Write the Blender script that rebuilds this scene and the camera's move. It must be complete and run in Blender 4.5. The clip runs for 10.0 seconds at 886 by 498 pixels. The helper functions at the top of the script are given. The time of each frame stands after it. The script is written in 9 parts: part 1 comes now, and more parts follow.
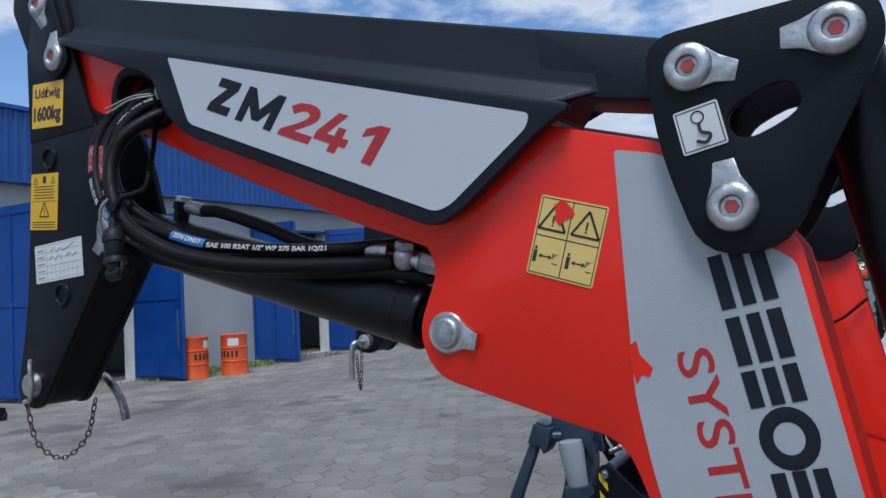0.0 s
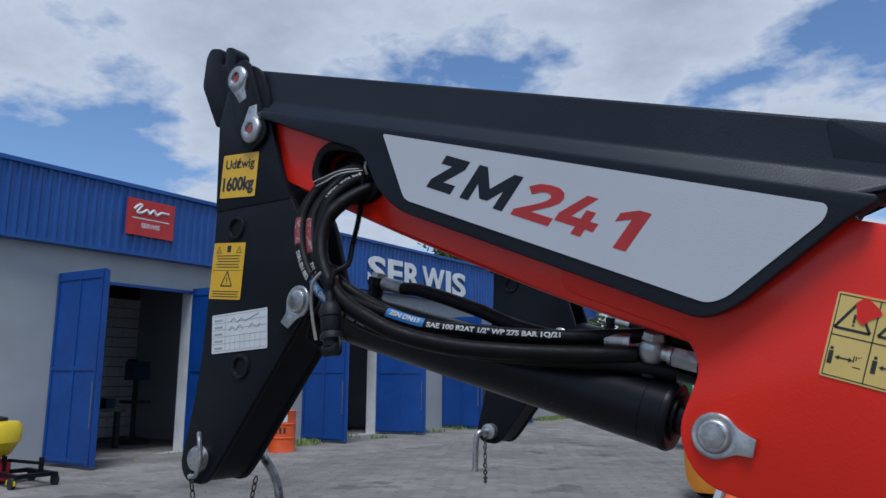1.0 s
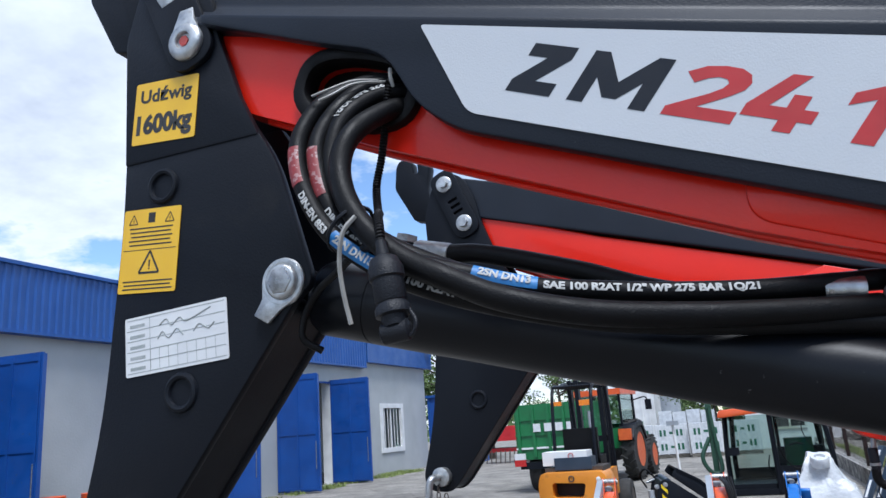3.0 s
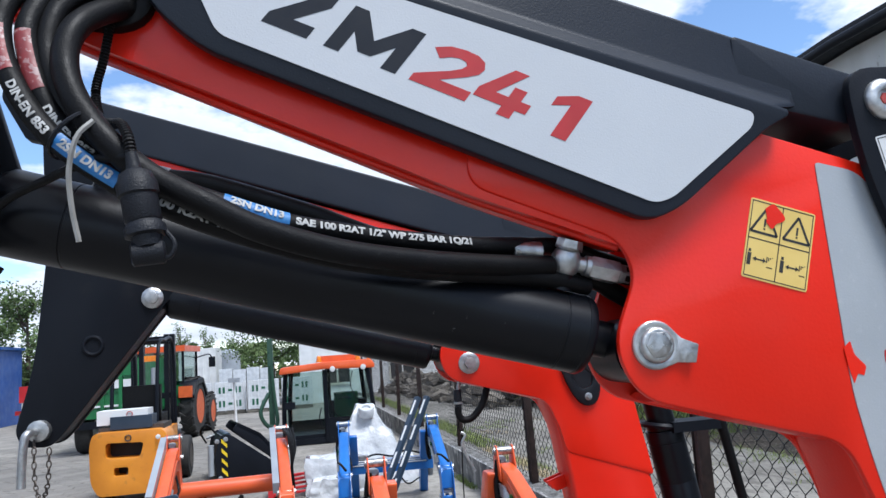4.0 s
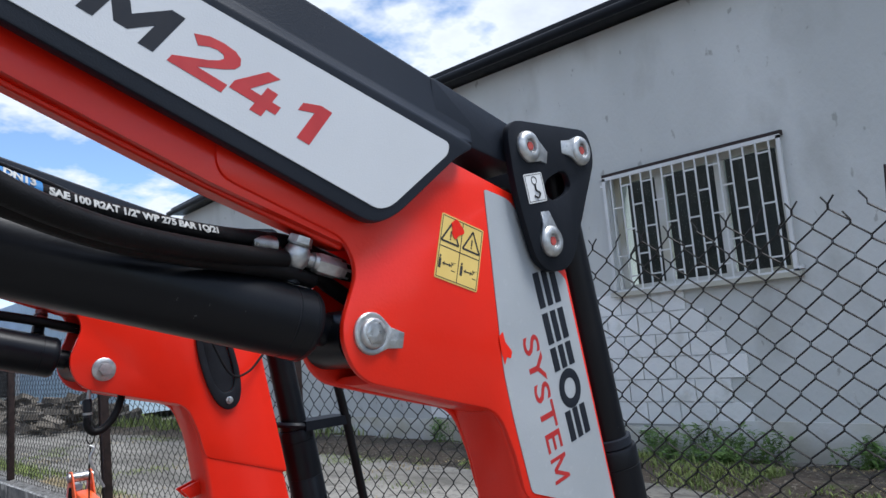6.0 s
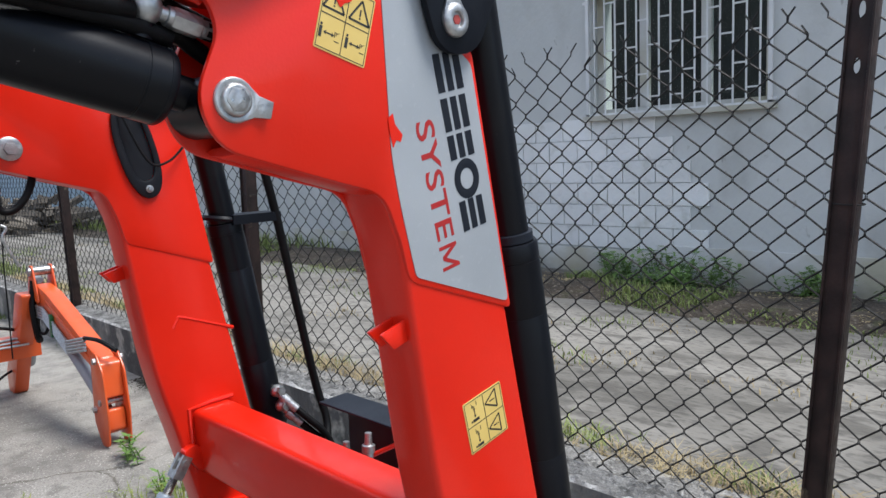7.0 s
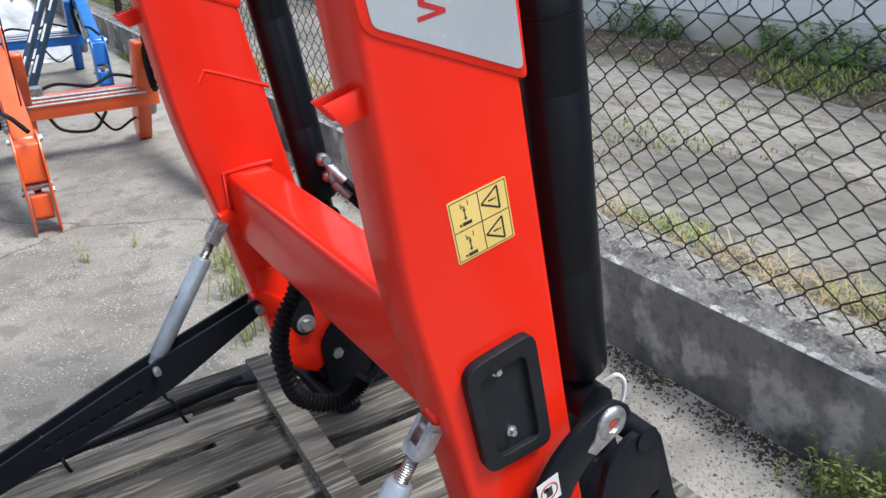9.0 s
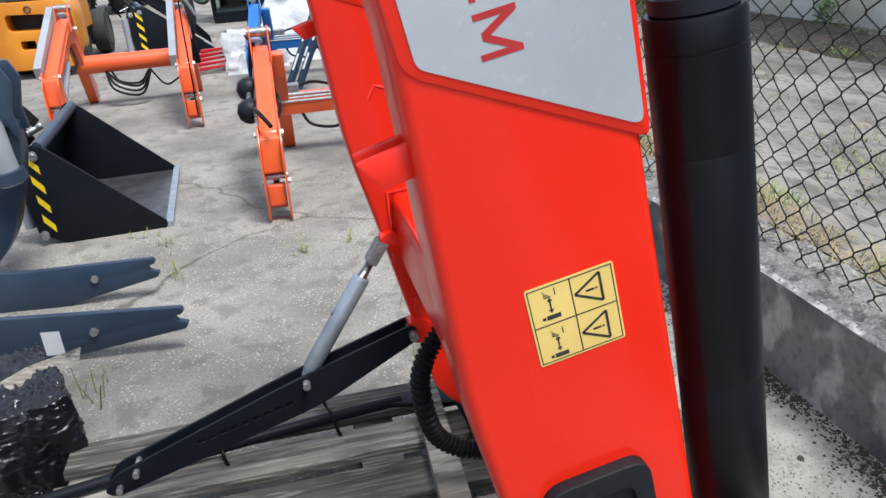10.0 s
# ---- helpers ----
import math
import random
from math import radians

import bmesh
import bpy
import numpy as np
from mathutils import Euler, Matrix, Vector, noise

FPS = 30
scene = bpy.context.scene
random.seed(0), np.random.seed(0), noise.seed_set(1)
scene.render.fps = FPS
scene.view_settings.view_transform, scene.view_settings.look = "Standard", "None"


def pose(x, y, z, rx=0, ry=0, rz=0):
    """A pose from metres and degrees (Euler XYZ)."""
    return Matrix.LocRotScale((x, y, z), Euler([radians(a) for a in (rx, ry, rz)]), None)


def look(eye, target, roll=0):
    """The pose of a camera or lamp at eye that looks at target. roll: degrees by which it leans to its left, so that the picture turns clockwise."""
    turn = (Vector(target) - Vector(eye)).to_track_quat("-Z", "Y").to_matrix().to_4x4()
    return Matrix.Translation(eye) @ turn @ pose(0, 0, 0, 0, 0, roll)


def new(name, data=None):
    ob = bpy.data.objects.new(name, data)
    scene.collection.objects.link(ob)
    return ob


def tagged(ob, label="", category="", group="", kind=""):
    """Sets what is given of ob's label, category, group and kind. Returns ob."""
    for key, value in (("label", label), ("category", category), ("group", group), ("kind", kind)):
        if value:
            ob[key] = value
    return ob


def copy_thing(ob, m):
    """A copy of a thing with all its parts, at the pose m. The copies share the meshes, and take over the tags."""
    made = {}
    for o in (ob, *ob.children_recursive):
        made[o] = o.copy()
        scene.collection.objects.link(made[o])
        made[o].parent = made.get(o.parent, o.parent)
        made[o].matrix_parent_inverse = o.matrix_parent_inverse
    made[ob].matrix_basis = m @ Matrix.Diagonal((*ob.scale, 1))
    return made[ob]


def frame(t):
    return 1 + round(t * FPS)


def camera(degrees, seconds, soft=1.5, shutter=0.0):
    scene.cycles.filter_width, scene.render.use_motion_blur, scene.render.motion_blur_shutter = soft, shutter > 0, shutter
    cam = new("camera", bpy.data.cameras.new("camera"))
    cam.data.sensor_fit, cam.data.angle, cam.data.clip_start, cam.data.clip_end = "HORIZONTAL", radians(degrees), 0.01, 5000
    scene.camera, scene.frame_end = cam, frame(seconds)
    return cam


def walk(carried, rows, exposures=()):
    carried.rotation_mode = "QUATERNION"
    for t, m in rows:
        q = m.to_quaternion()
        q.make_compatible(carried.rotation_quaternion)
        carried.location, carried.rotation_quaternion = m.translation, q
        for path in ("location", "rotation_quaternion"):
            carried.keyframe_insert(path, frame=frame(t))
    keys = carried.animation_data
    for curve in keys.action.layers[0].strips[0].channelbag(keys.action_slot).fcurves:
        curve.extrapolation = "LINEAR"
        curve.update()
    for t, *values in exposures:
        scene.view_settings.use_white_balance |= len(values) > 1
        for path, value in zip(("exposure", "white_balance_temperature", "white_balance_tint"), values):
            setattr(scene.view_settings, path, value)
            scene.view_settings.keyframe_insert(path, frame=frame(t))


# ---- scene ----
cam = camera(62.4, 10.0)
PATH = [
    (0, (0.497, -0.77, 1.625), (-0.554, 0.929, 1.734), -3.0),
    (0.5, (0.387, -0.85, 1.646), (-0.759, 0.766, 1.923), -1.2),
    (1, (0.259, -0.874, 1.636), (-0.875, 0.737, 1.978), 0.3),
    (1.5, (0.156, -0.872, 1.619), (-0.812, 0.842, 1.974), 1.4),
    (2, (0.04, -0.77, 1.61), (-0.87, 0.958, 2.042), -1.6),
    (2.2, (-0.017, -0.717, 1.613), (-0.916, 1.012, 2.062), -3.7),
    (3.3, (-0.25, -0.681, 1.584), (-0.679, 1.217, 2.043), -5.3),
    (3.5, (-0.286, -0.698, 1.592), (-0.432, 1.263, 1.959), -6.8),
    (4, (-0.347, -0.721, 1.577), (0.053, 1.218, 1.862), -4.1),
    (4.5, (-0.37, -0.638, 1.559), (0.384, 1.195, 1.822), -5.6),
    (5, (-0.388, -0.57, 1.56), (0.59, 1.156, 1.814), -8.2),
    (5.2, (-0.402, -0.587, 1.563), (0.681, 1.069, 1.852), -8.1),
    (6.3, (-0.543, -0.738, 1.553), (0.884, 0.65, 1.747), -4.5),
    (6.5, (-0.53, -0.752, 1.543), (0.902, 0.64, 1.662), -4.2),
    (7, (-0.406, -0.756, 1.497), (0.99, 0.654, 1.251), -2.3),
    (7.2, (-0.345, -0.761, 1.476), (1.005, 0.658, 1.072), -1.4),
    (7.5, (-0.257, -0.77, 1.455), (1.005, 0.674, 0.887), -1.8),
    (8, (-0.197, -0.796, 1.422), (0.878, 0.751, 0.749), -2.7),
    (8.5, (-0.143, -0.785, 1.43), (0.856, 0.744, 0.616), -3.3),
    (9, (-0.075, -0.679, 1.434), (0.914, 0.847, 0.601), -1.5),
    (9.5, (0.019, -0.576, 1.447), (0.876, 1.032, 0.622), -0.7),
    (10, (0.176, -0.569, 1.432), (0.563, 1.219, 0.625), -3.7),
]
walk(cam, [(t, look(eye, target, roll)) for t, eye, target, roll in PATH], [(0, 0.13, 5620, 10), (1, -0.08, 5620, 10), (2, 0.18, 5600, 10), (3.5, 0.85, 5850, 10), (4.5, 0.8, 5950, 10), (5, 0.85, 6000, 10), (6.5, 0.65, 6050, 10), (7, 0.84, 6200, 10), (8.5, 1.05, 6250, 10), (10, 1.05, 6250, 10)])

# ---- world and light ----
def build_world():
    w = bpy.data.worlds.new("sky")
    scene.world = w
    w.use_nodes = True
    nt = w.node_tree
    n, l = nt.nodes, nt.links
    bg = n["Background"]
    sky = n.new("ShaderNodeTexSky")
    sky.sky_type, sky.sun_disc = "NISHITA", False
    sky.sun_elevation, sky.sun_rotation = SUN_ELEV, SUN_AZ
    sky.air_density, sky.dust_density, sky.ozone_density = 1.0, 0.1, 2.5
    tc = n.new("ShaderNodeTexCoord")
    sep = n.new("ShaderNodeSeparateXYZ")
    l.new(tc.outputs["Generated"], sep.inputs[0])
    zz = n.new("ShaderNodeMath")
    zz.operation = "ADD"
    zz.inputs[1].default_value = 0.22
    l.new(sep.outputs["Z"], zz.inputs[0])
    flat = n.new("ShaderNodeVectorMath")
    flat.operation = "DIVIDE"
    comb = n.new("ShaderNodeCombineXYZ")
    for k in range(3):
        l.new(zz.outputs[0], comb.inputs[k])
    l.new(tc.outputs["Generated"], flat.inputs[0])
    l.new(comb.outputs[0], flat.inputs[1])
    big = n.new("ShaderNodeTexNoise")
    big.inputs["Scale"].default_value = 1.9858
    big.inputs["Detail"].default_value = 6.0
    big.inputs["Roughness"].default_value = 0.6
    shift = n.new("ShaderNodeVectorMath")
    shift.operation = "ADD"
    shift.inputs[1].default_value = CLOUD_SHIFT
    l.new(flat.outputs[0], shift.inputs[0])
    l.new(shift.outputs[0], big.inputs["Vector"])
    ramp = n.new("ShaderNodeValToRGB")
    ramp.color_ramp.elements[0].position, ramp.color_ramp.elements[1].position = 0.4263, 0.5226
    l.new(big.outputs["Fac"], ramp.inputs[0])
    shade = n.new("ShaderNodeValToRGB")
    shade.color_ramp.elements[0].position, shade.color_ramp.elements[1].position = 0.52, 0.78
    shade.color_ramp.elements[0].color = (5.0, 5.2, 5.5, 1)
    shade.color_ramp.elements[1].color = (3.0, 3.25, 3.7, 1)
    l.new(big.outputs["Fac"], shade.inputs[0])
    mix = n.new("ShaderNodeMix")
    mix.data_type = "RGBA"
    l.new(ramp.outputs[0], mix.inputs["Factor"])
    l.new(sky.outputs[0], mix.inputs["A"])
    l.new(shade.outputs[0], mix.inputs["B"])
    l.new(mix.outputs["Result"], bg.inputs["Color"])
    bg.inputs["Strength"].default_value = 0.12
    lamp = bpy.data.lights.new("sun", "SUN")
    lamp.energy, lamp.angle, lamp.color = 2.6, radians(20), (1.0, 0.96, 0.9)
    ob = new("sun", lamp)
    ob.matrix_world = look(Vector((0, 0, 30)) + 20 * Vector((math.sin(SUN_AZ) * math.cos(SUN_ELEV), math.cos(SUN_AZ) * math.cos(SUN_ELEV), math.sin(SUN_ELEV))), (0, 0, 30))


SUN_ELEV, SUN_AZ = radians(63), radians(146)
CLOUD_SHIFT = (40.3644, -58.0381, -10.6102)
build_world()


# ---- materials ----
def material(name, a, b=None, scale=6.0, rough=0.5, metal=0.0, bump=0.0, bscale=60.0, coat=0.0, rvar=0.1, fine=None, lo=0.35, hi=0.65, rand=0.0, spec=0.5, island=False, grain=None, fine2=None):
    """Two tones blended by noise at one scale, a finer speckle on top, uneven gloss and a fine relief, all in metres."""
    m = bpy.data.materials.new(name)
    m.use_nodes = True
    nt = m.node_tree
    n, l = nt.nodes, nt.links
    p = n["Principled BSDF"]
    b = b or tuple(0.82 * c for c in a)
    tc = n.new("ShaderNodeTexCoord")
    geo = n.new("ShaderNodeNewGeometry")
    src = geo.outputs["Position"]
    if grain:
        stretch = n.new("ShaderNodeVectorMath")
        stretch.operation = "MULTIPLY"
        stretch.inputs[1].default_value = grain
        l.new(src, stretch.inputs[0])
        src = stretch.outputs[0]
    big = n.new("ShaderNodeTexNoise")
    big.inputs["Scale"].default_value, big.inputs["Detail"].default_value = scale, 6.0
    l.new(src, big.inputs["Vector"])
    ramp = n.new("ShaderNodeValToRGB")
    ramp.color_ramp.elements[0].position, ramp.color_ramp.elements[1].position = lo, hi
    ramp.color_ramp.elements[0].color, ramp.color_ramp.elements[1].color = (*a, 1), (*b, 1)
    l.new(big.outputs["Fac"], ramp.inputs[0])
    col = ramp.outputs[0]
    for layer in (fine, fine2):
        if not layer:
            continue
        sp = n.new("ShaderNodeTexNoise")
        sp.inputs["Scale"].default_value, sp.inputs["Detail"].default_value = layer[0], 5.0
        l.new(src, sp.inputs["Vector"])
        rr = n.new("ShaderNodeValToRGB")
        rr.color_ramp.elements[0].position, rr.color_ramp.elements[1].position = layer[1], layer[2]
        l.new(sp.outputs["Fac"], rr.inputs[0])
        mx = n.new("ShaderNodeMix")
        mx.data_type = "RGBA"
        mx.inputs["B"].default_value = (*layer[3], 1)
        sc = n.new("ShaderNodeMath")
        sc.operation = "MULTIPLY"
        sc.inputs[1].default_value = layer[4]
        l.new(rr.outputs[0], sc.inputs[0])
        l.new(sc.outputs[0], mx.inputs["Factor"])
        l.new(col, mx.inputs["A"])
        col = mx.outputs["Result"]
    if rand:
        oi = n.new("ShaderNodeObjectInfo")
        mr = n.new("ShaderNodeMapRange")
        mr.inputs["To Min"].default_value, mr.inputs["To Max"].default_value = 1 - rand, 1 + rand
        l.new(geo.outputs["Random Per Island"] if island else oi.outputs["Random"], mr.inputs["Value"])
        vm = n.new("ShaderNodeVectorMath")
        vm.operation = "SCALE"
        l.new(col, vm.inputs[0])
        l.new(mr.outputs[0], vm.inputs["Scale"])
        col = vm.outputs[0]
    l.new(col, p.inputs["Base Color"])
    p.inputs["Metallic"].default_value = metal
    p.inputs["Specular IOR Level"].default_value = spec
    p.inputs["Coat Weight"].default_value = coat
    p.inputs["Coat Roughness"].default_value = 0.12
    rv = n.new("ShaderNodeTexNoise")
    rv.inputs["Scale"].default_value, rv.inputs["Detail"].default_value = scale * 2.7, 5.0
    l.new(src, rv.inputs["Vector"])
    mp = n.new("ShaderNodeMapRange")
    mp.inputs["From Min"].default_value, mp.inputs["From Max"].default_value = 0.3, 0.7
    mp.inputs["To Min"].default_value, mp.inputs["To Max"].default_value = max(0.02, rough - rvar), min(1, rough + rvar)
    l.new(rv.outputs["Fac"], mp.inputs["Value"])
    l.new(mp.outputs[0], p.inputs["Roughness"])
    if bump:
        bn = n.new("ShaderNodeTexNoise")
        bn.inputs["Scale"].default_value, bn.inputs["Detail"].default_value = bscale, 6.0
        l.new(src, bn.inputs["Vector"])
        bp = n.new("ShaderNodeBump")
        bp.inputs["Strength"].default_value = 1.0
        bp.inputs["Distance"].default_value = bump
        l.new(bn.outputs["Fac"], bp.inputs["Height"])
        l.new(bp.outputs[0], p.inputs["Normal"])
    return m


def glass_material(name, tint=(0.8, 0.9, 0.88), ior=1.1):
    m = bpy.data.materials.new(name)
    m.use_nodes = True
    p = m.node_tree.nodes["Principled BSDF"]
    p.inputs["Base Color"].default_value = (*tint, 1)
    p.inputs["Roughness"].default_value = 0.03
    p.inputs["Transmission Weight"].default_value = 1.0
    p.inputs["IOR"].default_value = ior
    return m


RED = material("red_paint", (0.738, 0.0171, 0.00315), (0.684, 0.0144, 0.0027), 5, 0.36, 0, 0.0003, 240, 0.3, 0.06, (420, 0.74, 0.82, (0.36, 0.054, 0.036), 0.3), spec=0.3)
ORANGE = material("orange_paint", (0.72, 0.105, 0.018), (0.64, 0.085, 0.014), 5, 0.38, 0, 0.0003, 200, 0.3, 0.07)
SATIN = material("satin_black_paint", (0.0080, 0.0098, 0.0142), (0.0056, 0.0070, 0.0106), 4, 0.42, 0, 0.0003, 380, 0.0, 0.07, (300, 0.72, 0.8, (0.07, 0.07, 0.08), 0.4), spec=0.15, fine2=(11, 0.64, 0.74, (0.016, 0.016, 0.017), 0.4))
SLATE = material("slate_grey_paint", (0.016, 0.020, 0.029), (0.012, 0.0155, 0.023), 4, 0.42, 0, 0.0003, 420, 0.0, 0.06, (260, 0.74, 0.8, (0.25, 0.26, 0.27), 0.35), spec=0.22)
CYL = material("black_cylinder_paint", (0.0042, 0.0051, 0.0078), (0.0032, 0.0039, 0.0060), 5, 0.34, 0, 0.0001, 300, 0.0, 0.05, (150, 0.735, 0.78, (0.16, 0.16, 0.16), 0.5), spec=0.22, fine2=(9, 0.62, 0.75, (0.010, 0.010, 0.011), 0.5))
RUBBER = material("black_rubber", (0.0055, 0.0055, 0.0064), (0.004, 0.004, 0.0044), 20, 0.48, 0, 0.0004, 500, 0, 0.12, (150, 0.66, 0.78, (0.04, 0.04, 0.04), 0.4), spec=0.15)
PLASTIC = material("black_moulded_plastic", (0.0125, 0.0140, 0.0185), (0.009, 0.010, 0.013), 15, 0.45, 0, 0.0006, 700, 0, 0.1, spec=0.22, fine2=(40, 0.64, 0.72, (0.030, 0.030, 0.030), 0.4))
ZINC = material("zinc_plated_steel", (0.56, 0.57, 0.57), (0.36, 0.37, 0.38), 60, 0.42, 0.9, 0.0012, 90, 0, 0.12, (140, 0.60, 0.72, (0.20, 0.20, 0.20), 0.45), fine2=(28, 0.60, 0.72, (0.26, 0.25, 0.24), 0.4))
STEEL = material("bare_steel", (0.50, 0.50, 0.50), (0.22, 0.215, 0.21), 50, 0.36, 0.95, 0.0016, 70, 0, 0.12)
GALV = material("galvanised_tube", (0.36, 0.41, 0.46), (0.26, 0.31, 0.36), 18, 0.42, 0.55, 0.0005, 120, 0, 0.1, fine2=(45, 0.62, 0.72, (0.20, 0.21, 0.22), 0.5))
DARKSTEEL = material("dark_chain_steel", (0.12, 0.10, 0.085), (0.06, 0.05, 0.045), 60, 0.5, 0.6, 0.0004, 200, 0, 0.1)
PINRED = material("red_grease_nipple_paint", (0.42, 0.06, 0.05), (0.28, 0.04, 0.035), 120, 0.5)
WHITE_DECAL = material("silver_white_decal", (0.50, 0.52, 0.545), (0.45, 0.47, 0.495), 3, 0.42, 0, 0.0002, 500, 0.2, 0.06, (330, 0.73, 0.8, (0.3, 0.3, 0.3), 0.5))
SILVER_DECAL = material("silver_decal", (0.40, 0.425, 0.45), (0.34, 0.365, 0.39), 5, 0.40, 0.15, 0.0002, 500, 0.2, 0.08, (90, 0.6, 0.75, (0.5, 0.52, 0.54), 0.3))
DECAL_DARK = material("charcoal_print", (0.010, 0.013, 0.020), (0.014, 0.017, 0.024), 30, 0.5, spec=0.2)
DECAL_RED = material("dark_red_print", (0.42, 0.022, 0.022), (0.36, 0.018, 0.018), 30, 0.4)
YELLOW = material("yellow_sticker", (0.72, 0.43, 0.012), (0.66, 0.38, 0.010), 15, 0.42, 0, 0, 60, 0.2)
CREAM = material("pale_yellow_sticker", (0.72, 0.53, 0.16), (0.66, 0.47, 0.13), 15, 0.42, 0, 0, 60, 0.2)
PAPER = material("white_label_paper", (0.66, 0.67, 0.67), (0.58, 0.59, 0.60), 12, 0.55)
INK = material("black_ink", (0.015, 0.015, 0.015), (0.03, 0.03, 0.03), 60, 0.5)
INK_GREY = material("grey_ink", (0.25, 0.28, 0.27), (0.34, 0.36, 0.36), 60, 0.6)
HOSE_PRINT = material("white_hose_print", (0.46, 0.46, 0.45), (0.34, 0.34, 0.33), 90, 0.6)
HOSE_BLUE = material("blue_hose_print", (0.018, 0.13, 0.36), (0.03, 0.18, 0.42), 90, 0.5)
HOSE_RED = material("red_hose_print", (0.21, 0.020, 0.022), (0.15, 0.018, 0.020), 90, 0.5, fine2=(160, 0.55, 0.60, (0.42, 0.36, 0.35), 0.45))
TIE_WHITE = material("pale_cable_tie", (0.30, 0.295, 0.28), (0.24, 0.235, 0.22), 60, 0.45)
CONCRETE = material("yard_concrete", (0.285, 0.268, 0.240), (0.165, 0.155, 0.139), 1.3, 0.9, 0, 0.008, 70, 0, 0.05, (120, 0.52, 0.62, (0.095, 0.088, 0.079), 0.55), 0.38, 0.62, fine2=(8, 0.53, 0.62, (0.125, 0.117, 0.104), 0.6))
PAVER = material("worn_paving_block", (0.220, 0.206, 0.187), (0.145, 0.136, 0.123), 0.5, 0.9, 0, 0.006, 34, 0, 0.05, (60, 0.54, 0.68, (0.106, 0.099, 0.091), 0.5), 0.35, 0.65, 0.14, fine2=(0.9, 0.60, 0.66, (0.075, 0.070, 0.065), 0.7))
PAVER_FAR = material("worn_paving_blocks", (0.220, 0.206, 0.187), (0.145, 0.136, 0.123), 0.5, 0.9, 0, 0.006, 34, 0, 0.05, (60, 0.54, 0.68, (0.106, 0.099, 0.091), 0.5), 0.35, 0.65, 0.14, island=True, fine2=(0.9, 0.60, 0.66, (0.075, 0.070, 0.065), 0.7))
CLADDING = material("pale_blue_cladding", (0.42, 0.55, 0.66), (0.36, 0.48, 0.58), 0.8, 0.6, 0, 0.002, 20)
ROOF_SHEET = material("violet_grey_roof_sheet", (0.20, 0.20, 0.27), (0.16, 0.16, 0.22), 1.0, 0.5, 0, 0.002, 20)
WEED = material("yellowing_weed_leaves", (0.19, 0.215, 0.055), (0.08, 0.12, 0.030), 30, 0.8, fine=(60, 0.58, 0.66, (0.30, 0.24, 0.12), 0.6))
STALK = material("yellow_green_stalks", (0.26, 0.28, 0.06), (0.15, 0.20, 0.04), 9, 0.8)
GREEN_PRINT = material("dark_green_film_print", (0.015, 0.11, 0.06), (0.012, 0.09, 0.05), 6, 0.4)
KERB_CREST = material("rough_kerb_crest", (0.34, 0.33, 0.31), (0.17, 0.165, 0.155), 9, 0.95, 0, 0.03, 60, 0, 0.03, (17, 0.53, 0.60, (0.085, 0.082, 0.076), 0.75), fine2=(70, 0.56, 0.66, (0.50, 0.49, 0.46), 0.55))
GRIT = material("pale_grit", (0.46, 0.44, 0.40), (0.28, 0.26, 0.23), 60, 0.9)
HEAP_WOOD = material("grey_scrap_timber", (0.17, 0.15, 0.125), (0.08, 0.07, 0.06), 3, 0.9)
LANE = material("worn_lane_concrete", (0.235, 0.222, 0.199), (0.135, 0.127, 0.112), 1.1, 0.92, 0, 0.02, 14, 0, 0.05, (6.0, 0.53, 0.61, (0.078, 0.072, 0.063), 0.65), 0.40, 0.60, grain=(1.0, 0.5, 1.0), fine2=(30, 0.53, 0.63, (0.070, 0.066, 0.059), 0.6))
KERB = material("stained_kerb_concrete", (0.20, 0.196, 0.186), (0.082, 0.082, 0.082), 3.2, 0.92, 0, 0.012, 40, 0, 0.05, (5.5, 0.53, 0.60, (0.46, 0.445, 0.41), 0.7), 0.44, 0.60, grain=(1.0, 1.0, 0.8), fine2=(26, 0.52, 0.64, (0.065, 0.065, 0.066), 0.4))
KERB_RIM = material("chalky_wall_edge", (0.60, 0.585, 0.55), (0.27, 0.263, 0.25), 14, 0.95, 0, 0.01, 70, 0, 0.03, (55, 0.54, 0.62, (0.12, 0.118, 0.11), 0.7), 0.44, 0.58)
RENDER_WALL = material("grey_wall_render", (0.60, 0.615, 0.605), (0.50, 0.515, 0.505), 0.7, 0.9, 0, 0.006, 25, 0, 0.05, (1.5, 0.55, 0.70, (0.40, 0.405, 0.385), 0.6), grain=(1.0, 1.0, 0.55), fine2=(7.5, 0.66, 0.70, (0.22, 0.22, 0.20), 0.55))
BLOCKS = material("whitewashed_blocks", (0.84, 0.85, 0.85), (0.72, 0.73, 0.72), 1.3, 0.9, 0, 0.006, 22, 0, 0.05, (5, 0.58, 0.7, (0.50, 0.50, 0.46), 0.5), 0.35, 0.65, 0.04)
PLINTH = material("plinth_concrete", (0.60, 0.61, 0.60), (0.42, 0.40, 0.31), 1.5, 0.9, 0, 0.006, 20)
GARAGE = material("garage_grey_render", (0.40, 0.42, 0.43), (0.34, 0.36, 0.37), 0.7, 0.85, 0, 0.004, 20)
BLUE_SHEET = material("blue_sheet_metal", (0.010, 0.072, 0.29), (0.007, 0.060, 0.245), 1.2, 0.45, 0, 0.0006, 30, 0.1, 0.1)
BLUE_DOOR = material("blue_door_paint", (0.008, 0.064, 0.29), (0.006, 0.050, 0.235), 1.6, 0.48, 0, 0.002, 12, 0.1, 0.1, (14, 0.66, 0.72, (0.05, 0.06, 0.10), 0.5))
